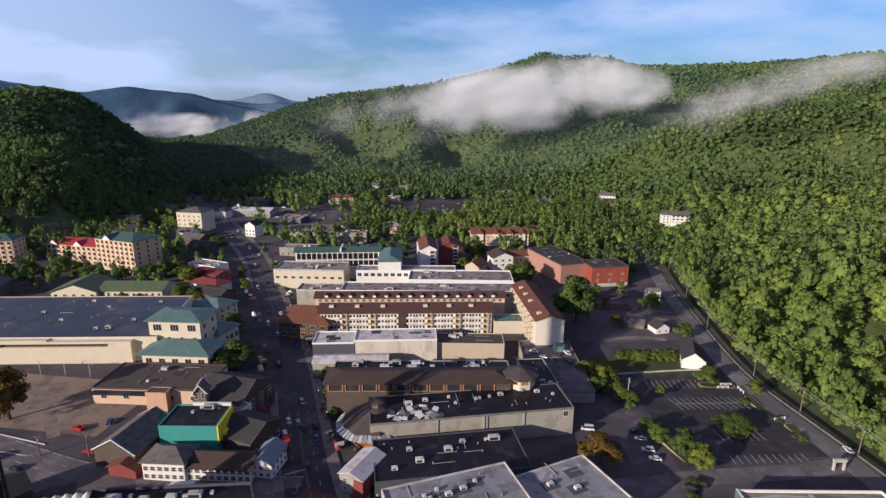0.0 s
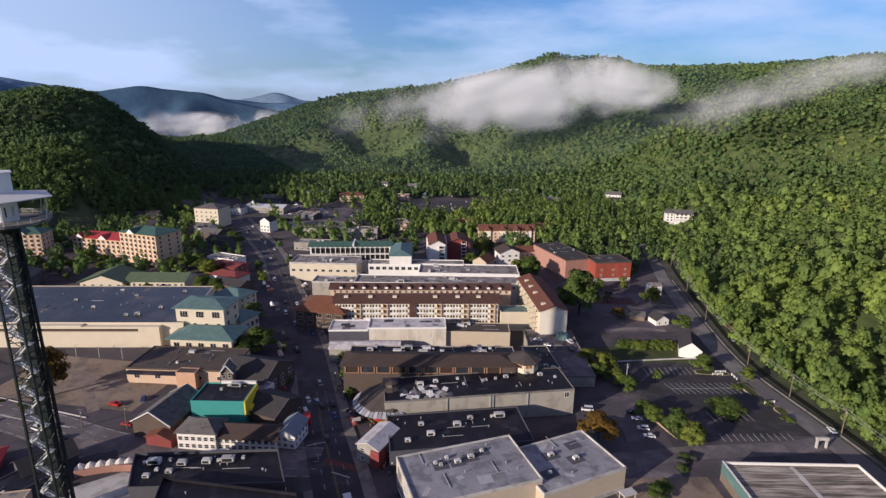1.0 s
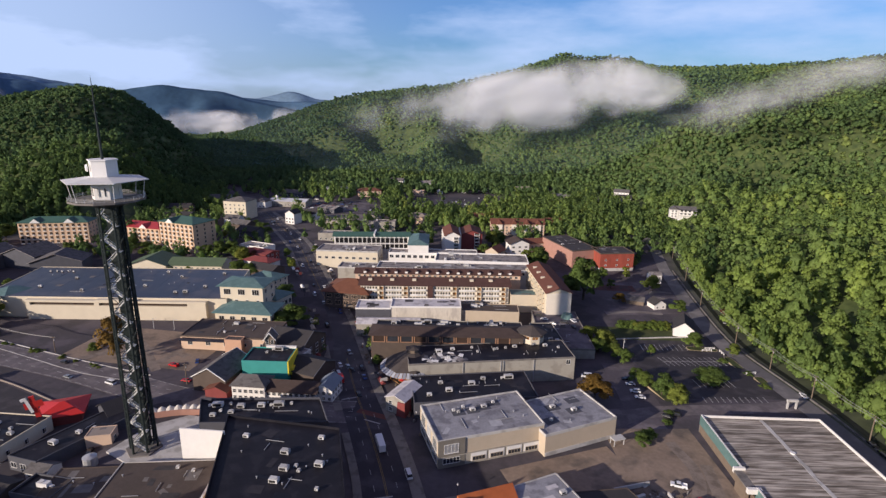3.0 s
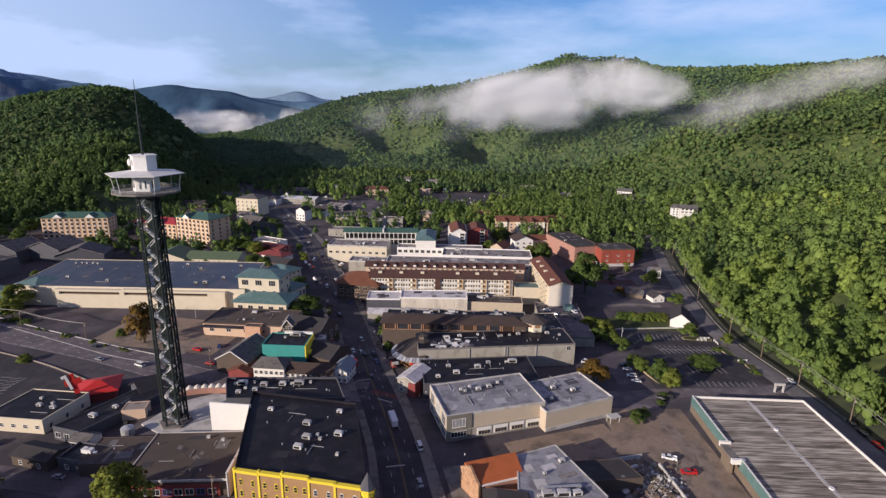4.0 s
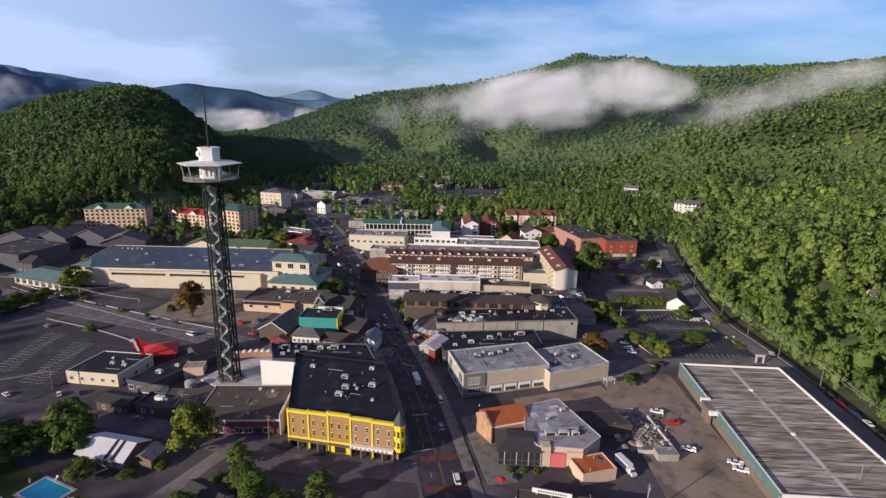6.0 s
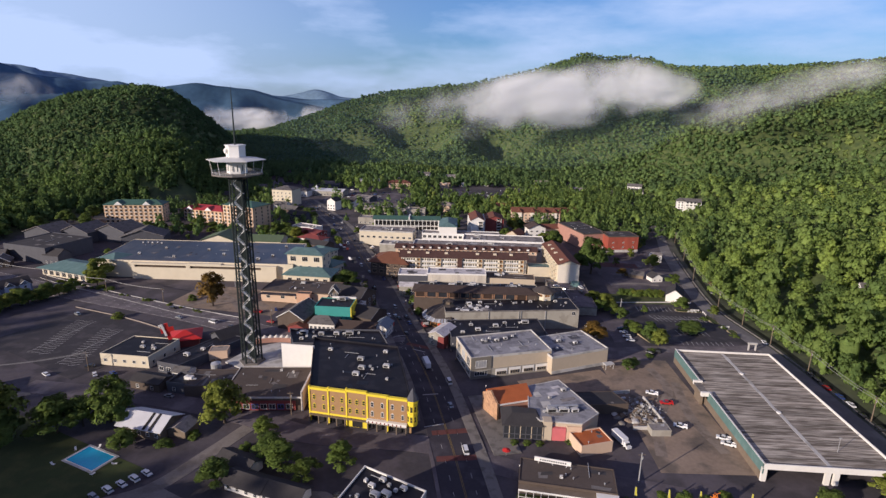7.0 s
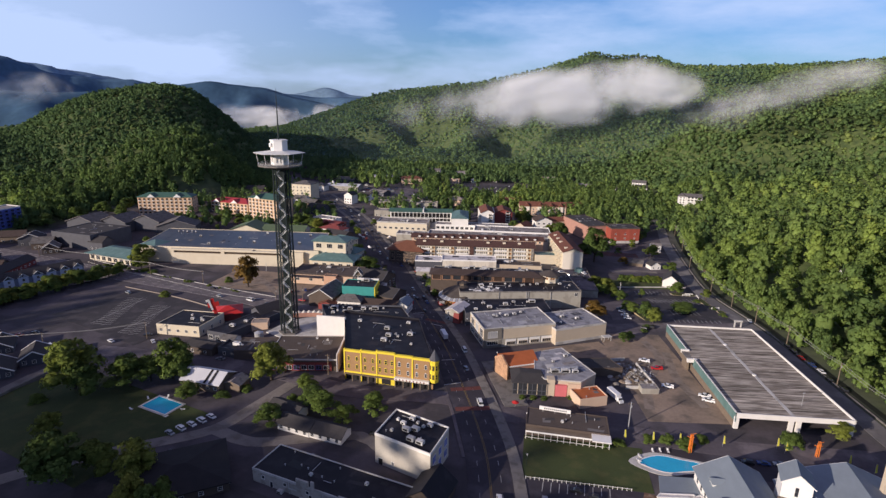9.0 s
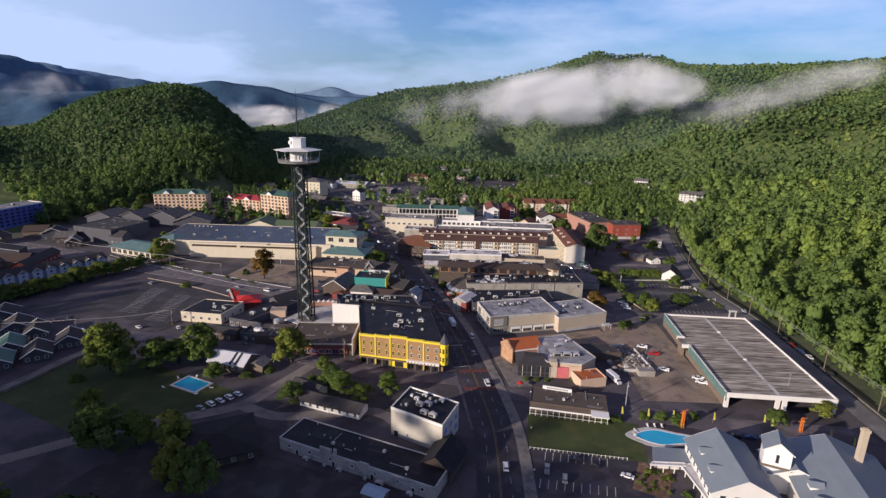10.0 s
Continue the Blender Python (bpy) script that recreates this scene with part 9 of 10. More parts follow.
for x, y, rot, kind, paint in ((-2.7, 2, 2, "suv", 0), (-9.6, 63, 12, "van", 0), (-18.5, 116, 17, "van", 0), (-16.8, 95, 16, "saloon", 1), (-46, 172, 22, "saloon", 2), (-57, 203, 24, "suv", 1), (-54, 199, 24, "saloon", 2), (-61.5, 205, 24, "saloon", 0), (-99, 330, 22, "saloon", 0), (-107, 330, 22, "saloon", 2), (-124, 388, 22, "suv", 2), (-125, 350, 22, "saloon", 1),
                               (41.4, 1.4, 66, "saloon", 0), (24.3, 9.3, 78, "saloon", 2), (30.2, 6.6, 72, "saloon", 2), (12.5, 2.2, -8, "pickup", 1), (18.4, -2.4, -8, "suv", 1), (-128.5, 34.6, 60, "saloon", 0), (-125.8, 37.6, 60, "suv", 0), (-123.2, 40.8, 60, "saloon", 0), (-131.3, 31.4, 60, "suv", 0), (-134, 28, 60, "saloon", 1), (-121.4, 15.4, 40, "saloon", 1), (-126.4, 15.7, 40, "saloon", 2),
                               (84, 189, 82, "saloon", 0), (83.7, 181, 82, "suv", 0), (84, 175, 82, "saloon", 0), (84, 195, 82, "saloon", 2), (162, 180, -6, "saloon", 0), (165.5, 111, 0, "saloon", 0), (163.8, 126, 0, "saloon", 3), (164.5, 102, 0, "saloon", 2), (165, 92, 0, "suv", 2), (164, 134, 0, "suv", 2), (165, 118, 0, "saloon", 4), (164.5, 141, 0, "saloon", 2),
                               (80.5, 87, 70, "pickup", 0), (95.0, 79.5, 66, "pickup", 0), (95.2, 75.6, 66, "pickup", 0), (81, 105.3, 86, "pickup", 3), (77, 113.5, 70, "pickup", 0), (64.7, 197.2, 82, "van", 0), (175, 282, -20, "saloon", 1),
                               (-143.7, 195, 70, "pickup", 3), (-130, 180, 80, "saloon", 3), (-134, 200, 20, "saloon", 4), (-122, 176, 20, "saloon", 4), (-200, 196, 70, "saloon", 2), (86, 30, 80, "saloon", 2), (92, 31, 80, "suv", 2), (98, 31, 80, "saloon", 4), (104, 31, 80, "saloon", 1), (90, 24, 75, "saloon", 2),
                               (-213, 106, 60, "saloon", 0), (-262, 112, 80, "saloon", 2), (-268, 108, 80, "saloon", 3), (-240, 96, 60, "van", 0), (-190, 108, 40, "saloon", 0), (-52, 35, 70, "saloon", 2), (-72, 18, 70, "pickup", 1), (-48, 30, 40, "suv", 0), (94, 160, 60, "suv", 2), (90, 158, 50, "saloon", 2), (-252, 180, 62, "suv", 1), (-300, 262, 70, "saloon", 0)):
    car(x, y, rot, kind, paint)
for x, y, rot, kind, paint in ((54.3, 264.3, 62, "saloon", 0), (58.1, 257.5, 60, "saloon", 1), (71.7, 262, 20, "suv", 0), (65.6, 260.2, 66, "saloon", 2), (51, 270, 64, "suv", 2), (70, 252, 10, "saloon", 2)):
    car(x, y, rot, kind, paint, land(61.5, 250) + 7.02 - land(x, y))


def trailer_truck(name, label, x, y, rot, paint, L=9.0, lift=0.14):
    o = thing(name, label, "truck", x, y, land(x, y) + lift, rot)
    b_ = bmesh.new()
    box(b_, -1.25, 1.25, -L / 2, L / 2 - 2.6, 0.9, 3.6)
    part("cargo_box", b_, paint, o)
    b_ = bmesh.new()
    prism(b_, [(-1.1, L / 2 - 2.4), (1.1, L / 2 - 2.4), (1.1, L / 2), (-1.1, L / 2)], 0.5, 1.5)
    prism(b_, [(-1.1, L / 2 - 2.4), (1.1, L / 2 - 2.4), (1.1, L / 2 - 0.9), (-1.1, L / 2 - 0.9)], 1.5, 2.6, 0, [(-1.0, L / 2 - 2.3), (1.0, L / 2 - 2.3), (1.0, L / 2 - 1.4), (-1.0, L / 2 - 1.4)])
    part("cab", b_, CAR_PAINTS[0] if paint is not RED_PAINT else RED_PAINT, o)
    b_ = bmesh.new()
    box(b_, -1.0, 1.0, L / 2 - 1.35, L / 2 - 0.88, 1.62, 2.4)
    part("windscreen", b_, GLASS, o)
    wm = shared(("truck_wheel",), lambda q_: bar(q_, (-0.18, 0, 0), (0.18, 0, 0), 0.5, 12), [RUBBER])
    for sx in (-1, 1):
        for yy in (-L / 2 + 1.2, -L / 2 + 2.4, L / 2 - 1.2):
            part("wheel", wm, None, o, at=pose(sx * 1.05, yy, 0.5))


trailer_truck("box_truck", "white box truck parked beside the site", 52.5, 73.5, 202, CAR_PAINTS[0], 10)
trailer_truck("delivery_truck", "long white delivery truck on the main street", -31, 133, 18, CAR_PAINTS[0], 11, 0.16)
trailer_truck("tour_trolley", "white covered tour trolley beside the motel", -86, 157.6, 96, CAR_PAINTS[0], 10.5, 0.16)
trailer_truck("tram_bus", "bright red trolley bus on the main street", -57.5, 186, 22, RED_PAINT, 8, 0.16)


# ---- poles, wires, lamps ----
def pole(x, y, h=11.0, arm=True, label="weathered wooden utility pole with crossarm", metal=False):
    o = thing("utility_pole", label, "pole", x, y, None, tree_rng.uniform(-10, 10), "utility poles")
    b_ = bmesh.new()
    bar(b_, (0, 0, -1), (0, 0, h), 0.26, 8, 0.17)
    part("shaft", b_, METAL if metal else WOOD, o)
    if arm:
        b_ = bmesh.new()
        box(b_, -1.3, 1.3, -0.07, 0.07, h - 0.9, h - 0.72)
        part("crossarm", b_, WOOD, o)
        b_ = bmesh.new()
        bar(b_, (0.35, 0, h - 2.6), (0.35, 0, h - 1.6), 0.25, 8)
        part("transformer", b_, METAL, o)
    else:
        b_ = bmesh.new()
        bar(b_, (0, 0, h - 0.2), (1.7, 0, h + 0.1), 0.06, 6)
        part("arm", b_, METAL, o)
        b_ = bmesh.new()
        prism(b_, [(1.5, -0.16), (2.3, -0.16), (2.3, 0.16), (1.5, 0.16)], h, h + 0.18)
        part("lamp_head", b_, METAL, o)
    return (x, y, land(x, y) + h - 0.6)


RIVER_POLES = [(166, 20), (165.8, 58), (165.4, 98), (165, 143), (164.4, 178), (164.8, 212), (166.2, 250), (172.6, 312), (187, 372), (203, 440)]
tops = [pole(x, y, 12) for x, y in RIVER_POLES]
for x, y in ((52.5, 50), (90.5, 222.7)):
    pole(x, y, 12.5, label="tall pale utility pole beside the lot", metal=True)
pole(-84.5, 82.5, 11)
pole(-128.5, 177.5, 11)
pole(-147, 178, 9)
pole(62.5, 238, 8, False, "slim metal street lamp", True)
LEFTP = [(-196, 112), (-240, 92), (-300, 80)]
ltops = [pole(x, y, 10.5) for x, y in LEFTP]
RP = [(-212, 206), (-262, 222), (-318, 238), (-380, 256)]
rtops = [pole(x, y, 10) for x, y in RP]
for i in range(3):
    pole(-192 + i * 13, 243 - i * 1.6, 6.5, False, "slim dark lot lamp beside the hall wall", True)


def wire(a, c, sag, r_=0.035):
    b_ = bmesh.new()
    rings = []
    for i in range(11):
        f = i / 10
        p = Vector(a).lerp(Vector(c), f)
        p.z -= sag * 4 * f * (1 - f)
        side = (Vector(c) - Vector(a)).cross(Vector((0, 0, 1))).normalized() * r_
        rings.append([b_.verts.new(p + q_) for q_ in (side, Vector((0, 0, r_)), -side, Vector((0, 0, -r_)))])
    for r0, r1 in zip(rings, rings[1:]):
        for k in range(4):
            b_.faces.new((r0[k], r0[(k + 1) % 4], r1[(k + 1) % 4], r1[k]))
    b_.faces.new(rings[0])
    b_.faces.new(rings[-1])
    return solid("overhead_wire", b_, mat("pale_wire", (0.34, 0.33, 0.31), 0.6, 0.1), "thin pale overhead wire between poles", "wire", group="overhead wires")


for t_ in (tops, ltops, rtops):
    for p, q_ in zip(t_, t_[1:]):
        for dx in (-1.0, 1.0):
            wire((p[0] + dx, p[1], p[2]), (q_[0] + dx, q_[1], q_[2]), 1.2, 0.085)
for x, y in ((3, 88), (-1, 106), (-6, 122), (-18, 150), (-39, 186), (-45, 205), (-53, 226), (-61, 252), (-71, 280), (-83, 308), (-94, 336), (10, 50), (8, 22), (7, -4)):
    o = thing("street_lamp", "dark iron street lamp on the pavement", "street lamp", x, y, land(x, y) + 0.2, 0, "street lamps")
    b_ = bmesh.new()
    bar(b_, (0, 0, -0.2), (0, 0, 4.2), 0.09, 8, 0.06)
    part("post", b_, STEEL, o)
    b_ = bmesh.new()
    prism(b_, ngon(6, 0.16), 4.2, 4.8, 0, ngon(6, 0.26))
    part("lantern", b_, TRIM, o)


# ---- pools and gardens ----
def pool(label, cx, cy, outline, rim, rot):
    o = thing("swimming_pool", label, "pool", cx, cy, land(cx, cy), rot)
    b_ = bmesh.new()
    prism(b_, rim, -0.3, 0.16)
    part("deck", b_, PALE, o)
    b_ = bmesh.new()
    prism(b_, outline, -0.2, 0.19)
    part("water", b_, POOL, o, "bright blue water")
    b_ = bmesh.new()
    loops = [[b_.verts.new((x * k_, y * k_, z_)) for x, y in outline] for k_, z_ in ((0.985, 0.1), (0.985, 0.27), (1.045, 0.27), (1.045, 0.1))]
    for l0, l1 in zip(loops, loops[1:]):
        for i in range(len(outline)):
            j = (i + 1) % len(outline)
            b_.faces.new((l0[i], l0[j], l1[j], l1[i]))
    part("coping", b_, TRIM, o)


pool("rectangular blue pool on the motel lawn", -149, 47.6, [(-7.4, -4.5), (7.4, -4.5), (7.4, 4.5), (-7.4, 4.5)], [(-8.4, -5.5), (8.4, -5.5), (8.4, 5.5), (-8.4, 5.5)], -21)
kid = [(64 + (10.5 + 1.6 * math.cos(2 * a)) * math.cos(a) - 64, (4.6 + 0.8 * math.cos(3 * a)) * math.sin(a)) for a in [2 * math.pi * i / 28 for i in range(28)]]
pool("curved blue hotel pool beside the lawn", 63, 27.5, kid, [(x * 1.2 - (1.5 if x < 0 else 0), y * 1.35) for x, y in kid], -2)
for i, (x, y, rot) in enumerate(((52, 31, 30), (51, 28.5, 50), (51.5, 26, 70), (58, 35, 0), (61, 35.4, 0), (64, 35.4, 0), (-160, 43, 70), (-158, 52, 40), (-138, 45, 100), (-142, 39, 160), (-150, 54, 10))):
    o = thing("sun_lounger", "white reclining lounger on the pool deck", "lounger", x, y, land(x, y) + 0.16, rot, "pool loungers")
    b_ = bmesh.new()
    box(b_, -0.35, 0.35, -0.9, 0.5, 0.3, 0.4)
    part("seat", b_, TRIM, o)
    b_ = bmesh.new()
    box(b_, -0.35, 0.35, 0, 0.75, 0, 0.1)
    part("backrest", b_, TRIM, o, at=pose(0, 0.48, 0.32, 42, 0, 0))
    for sx in (-0.3, 0.3):
        for yy in (-0.8, 0.4):
            part("leg", shared(("lounger_leg",), lambda q_: box(q_, -0.03, 0.03, -0.03, 0.03, 0, 0.3), [TRIM]), None, o, at=pose(sx, yy, 0))
FLAG = mat("yellow_banner_cloth", (0.62, 0.56, 0.08), 0.8, 0.15, 0.5, 3.0)
for x, y in ((48.5, 41.5), (59.5, 41), (70, 41), (87, 41), (108, 41.5), (110, 39), (130, 33), (136, 28)):
    o = thing("banner_pole", "slim pole with yellow feather banner", "banner", x, y, None, 0, "garden banners")
    b_ = bmesh.new()
    bar(b_, (0, 0, -0.3), (0, 0, 5.2), 0.06, 6, 0.03)
    part("pole", b_, METAL, o)
    b_ = bmesh.new()
    prism(b_, [(0.05, -0.03), (0.95, -0.03), (0.95, 0.03), (0.05, 0.03)], 1.4, 5.0, 0, [(0.05, -0.03), (0.45, -0.03), (0.45, 0.03), (0.05, 0.03)])
    part("banner", b_, FLAG, o)
for x, y, h_ in ((72.5, 36, 8.0), (121.5, 38, 6.0)):
    o = thing("orange_slide", "tall slim orange play frame beside the lawn", "play frame", x, y, None, 10, "play frames")
    for k, (sx, sy) in enumerate(((-0.45, -0.35), (0.45, -0.35), (0.45, 0.35), (-0.45, 0.35))):
        b_ = bmesh.new()
        bar(b_, (sx, sy, -0.3), (sx * 0.8, sy * 0.8, h_), 0.16, 6)
        part("column", b_, ORANGE_PAINT, o)
    for k in range(4):
        b_ = bmesh.new()
        box(b_, -0.5, 0.5, -0.4, 0.4, 1.4 + k * 1.7, 1.55 + k * 1.7)
        part("shelf", b_, ORANGE_PAINT, o)
    for k in range(5):
        b_ = bmesh.new()
        a = k * 1.2
        bar(b_, (0, 0, h_ - 0.9 * (k % 3)), (1.6 * math.cos(a), 1.3 * math.sin(a), h_ + 0.5 - 0.9 * (k % 3)), 0.11, 6)
        part("branch", b_, ORANGE_PAINT, o)

patch("garden_bed", 50.5, 1.0, 12, 17, -22, 0.10, mat("reddish_garden_soil", (0.15, 0.085, 0.055), 0.95, 0.45, 0.3, 2.5, bump=0.5, second=(0.24, 0.17, 0.12)), "reddish planted garden bed beside the veranda", "garden bed")
bed = random.Random(4)
for i in range(15):
    bush(50.5 + bed.uniform(-6, 5), 1 + bed.uniform(-8, 7), bed.uniform(0.5, 1.3), bed.uniform(0.6, 1.6), "small shrub in the hotel garden bed", "garden bed shrubs")
# fence round the hotel lawn
o = thing("lawn_fence", "low white post fence along the hotel lawn", "fence", 24, 13, None, -5)
for i in range(24):
    part("post", shared(("fence_post",), lambda q_: box(q_, -0.08, 0.08, -0.08, 0.08, -0.4, 1.2), [TRIM]), None, o, at=pose(-17 + i * 1.6, 0, 0))
b = bmesh.new()
box(b, -17, 20, -0.04, 0.04, 0.9, 1.0)
part("rail", b, TRIM, o)

# ---- building-site clutter ----
junk = random.Random(21)
for i in range(84):
    x, y = junk.uniform(55, 75), junk.uniform(86, 110)
    b = bmesh.new()
    if i % 3 == 0:
        box(b, -junk.uniform(0.6, 2.0), junk.uniform(0.6, 2.0), -0.5, 0.5, -0.1, junk.uniform(0.3, 1.6))
        solid("crate", b, junk.choice((WOOD, METAL, UNIT, DARK_WALL)), "site crate or skip on bare dirt", "crate", x, y, land(x, y) + 0.06, junk.uniform(0, 180), "site crates")
    elif i % 3 == 1:
        b.free()
        o = thing("timber_stack", "loose stack of site timbers", "timber", x, y, land(x, y) + 0.06, junk.uniform(0, 180), "timber stacks")
        for k in range(5):
            b = bmesh.new()
            box(b, -2.2 + 0.1 * k, 2.2, -0.5 + k * 0.22, -0.32 + k * 0.22, -0.02, 0.22 + 0.05 * (k % 2))
            part("timber", b, WOOD, o)
    else:
        bmesh.ops.create_icosphere(b, subdivisions=2, radius=1.0)
        for v in b.verts:
            v.co = Vector((v.co.x * 1.9, v.co.y * 1.4, max(-0.1, v.co.z * 0.8))) * (1 + 0.25 * noise.noise(v.co * 2 + Vector((i, 0, 0))))
        solid("rubble", b, junk.choice((DIRT, CONCRETE, PALE)), "heap of broken rubble on bare dirt", "rubble", x, y, land(x, y), junk.uniform(0, 180), "rubble heaps")
shards = bmesh.new()        # splintered boards and slabs over the cleared plot
for i in range(420):
    x, y = junk.gauss(67, 4.2), junk.gauss(99, 5.5)
    m_ = pose(x, y, land(x, y) + junk.uniform(0.1, 1.5) * math.exp(-((x - 67) ** 2 + (y - 99) ** 2) / 60), junk.uniform(-35, 35), junk.uniform(-35, 35), junk.uniform(0, 180))
    l_, q_ = junk.uniform(0.3, 1.7), junk.uniform(0.06, 0.45)
    v0 = len(shards.verts)
    box(shards, -l_, l_, -q_, q_, -0.05, 0.08, i % 3)
    shards.verts.ensure_lookup_table()
    bmesh.ops.transform(shards, matrix=m_, verts=shards.verts[v0:])
solid("debris", shards, [PALE, WOOD, CONCRETE], "tangle of pale splintered boards and slabs on the cleared plot", "debris", kind="stuff")
for x, y, w_, d_, rot in ((73, 98, 0.5, 22, 8), (66, 84, 12, 0.5, 4), (60, 112, 14, 0.5, 16)):
    b = bmesh.new()
    box(b, -w_ / 2, w_ / 2, -d_ / 2, d_ / 2, -0.5, 1.6)
    solid("ruined_wall", b, PALE, "broken pale foundation wall on the site", "wall", x, y, land(x, y), rot, "site walls")
site = building("site_shed", "grey site trailer on the dirt lot", 70, 82, 8, 5, 4, 2.8, GREY_WALL, GREY_ROOF, parapet=0.1)

# kiosks and parasols on the pavements
for x, y, c_ in ((-6, 140, RED_PAINT), (-8, 145, RED_PAINT), (-4.5, 134, RED_WALL), (-30, 188, PARASOL), (-33, 193, PARASOL), (-27, 184, RED_PAINT), (-36, 198, PARASOL), (-58, 178, PARASOL), (-64, 181, PARASOL), (-67, 186, TRIM), (6, 62, RED_PAINT)):
    o = thing("parasol", "cafe parasol standing on the pavement", "parasol", x, y, land(x, y) + 0.2, 0, "pavement parasols")
    b = bmesh.new()
    bar(b, (0, 0, -0.3), (0, 0, 2.7), 0.05, 6)
    part("pole", b, METAL, o)
    b = bmesh.new()
    prism(b, ngon(8, 1.7), 2.2, 2.9, 0, ngon(8, 0.05))
    part("canopy", b, c_, o)
rk = random.Random(5)
for i in range(30):
    f = rk.random()
    ln = resample([(-14, 140), (-30, 178), (-46, 210), (-58, 238)], 2.0)
    p = ln[int(f * (len(ln) - 1))]
    x, y = p.x + rk.uniform(-2.0, 2.0), p.y
    b = bmesh.new()
    if i % 2:
        prism(b, ngon(8, 0.45), 0, 0.6, 0, ngon(8, 0.55))
        box(b, -0.3, 0.3, -0.3, 0.3, 0.6, 1.2)
        solid("planter", b, rk.choice((WOOD, BRICK, CONCRETE)), "round planter on the pavement", "planter", x, y, land(x, y) + 0.27, 0, "pavement planters")
    else:
        box(b, -0.9, 0.9, -0.25, 0.25, 0.38, 0.46)
        box(b, -0.9, 0.9, 0.2, 0.28, 0.46, 0.9)
        for sx in (-0.7, 0.7):
            box(b, sx - 0.06, sx + 0.06, -0.2, 0.2, 0, 0.38)
        solid("bench", b, WOOD, "wooden bench on the pavement", "bench", x, y, land(x, y) + 0.27, rk.uniform(0, 360), "pavement benches")
# kerbed islands in the car park
KERB = mat("tan_kerb", (0.46, 0.37, 0.22), 0.85, 0.2)
for x, y, w_, d_, rot in ((141.5, 239.5, 17, 5.5, -6), (149.5, 216, 4.5, 21, 4), (126, 196.5, 11, 6, 0), (152, 197.5, 5, 7, 0), (97, 178, 7, 28, 14)):
    o = thing("kerb_island", "tan-kerbed planting island in the car park", "kerb", x, y, land(x, y), rot, "kerb islands")
    ring = [(w_ / 2 * math.copysign(abs(math.cos(k)) ** 0.5, math.cos(k)), d_ / 2 * math.copysign(abs(math.sin(k)) ** 0.5, math.sin(k))) for k in [math.pi * (i + 0.5) / 10 for i in range(20)]]
    b = bmesh.new()
    prism(b, ring, -0.6, 0.26)
    part("kerb", b, KERB, o)
    b = bmesh.new()
    prism(b, [(u * (1 - 0.8 / w_), v * (1 - 0.8 / d_)) for u, v in ring], 0, 0.32)
    part("soil", b, GRASS, o)
for x, y, r0 in ((146, 239.5, 0), (143, 236.5, 0), (150, 233.5, 90), (151, 205, 10)):
    o = thing("rail_barrier", "short white rail barrier by the car park exit", "barrier", x, y, land(x, y) + 0.1, r0, "rail barriers")
    for px_ in (-2.6, 0, 2.6):
        b = bmesh.new()
        box(b, px_ - 0.14, px_ + 0.14, -0.14, 0.14, -0.4, 1.3)
        part("post", b, TRIM, o)
    for z in (0.55, 1.1):
        b = bmesh.new()
        box(b, -2.9, 2.9, -0.08, 0.08, z, z + 0.2)
        part("rail", b, TRIM, o)
b = bmesh.new()
box(b, -2.2, -1.6, -0.4, 0.4, 0, 3.6)
box(b, 1.6, 2.2, -0.4, 0.4, 0, 3.6)
box(b, -2.4, 2.4, -0.5, 0.5, 3.6, 4.6)
solid("gateway", b, PALE, "small pale gateway at the car park entrance", "gateway", 149, 168, land(149, 168), 0)
b = bmesh.new()
box(b, -2.6, 2.6, -1.6, 1.6, 2.6, 3.0)
for sx in (-2.2, 2.2):
    for sy in (-1.2, 1.2):
        box(b, sx - 0.12, sx + 0.12, sy - 0.12, sy + 0.12, -0.2, 2.6)
solid("booth", b, UNIT, "small open attendant booth by the lot", "booth", 62.5, 138, land(62.5, 138), 20)
# low stone walls along the side street and the car park edges
for pts, h_, mt, lb_ in (([(-330, 252), (-302, 240), (-270, 227), (-225, 210), (-182, 195), (-150, 185)], 0.35, PALE, "low grey kerb wall along the side street"), ([(-330, 246), (-294, 229), (-262, 217), (-220, 200), (-185, 186), (-152, 178)], 0.2, PALE, "low grey kerb along the side street"), ([(-262, 192), (-215, 176), (-176, 158)], 0.6, TAN_ROOF, "low rough stone edge of the car park"), ([(96, 252), (130, 256), (150, 257)], 0.8, PALE, "low white wall behind the car park")):
    b = bmesh.new()
    ribbon(b, resample(pts, 6), -0.22, 0.22, h_, h_ + 0.6)
    solid("low_wall", b, mt, lb_, "wall", kind="structure")


# ---- life along the upper street ----
walk_rng = random.Random(77)


def street_point(y, off):
    x = float(np.interp(y, [q_[1] for q_ in MAIN], [q_[0] for q_ in MAIN]))
    return x + off


for i in range(18):
    y = walk_rng.uniform(190, 560)
    side = walk_rng.choice((-6.3, -2.4, 2.4, 6.3))
    car(street_point(y, side), y, 24 + walk_rng.uniform(-3, 3) + (180 if side > 0 else 0), walk_rng.choice(("saloon", "suv", "pickup", "van")), walk_rng.choice((0, 1, 1, 2, 2, 4)), 0.15)
STALLS = [RED_WALL, PARASOL, TRIM, SLATE_WALL, DARK_WALL, BEIGE]
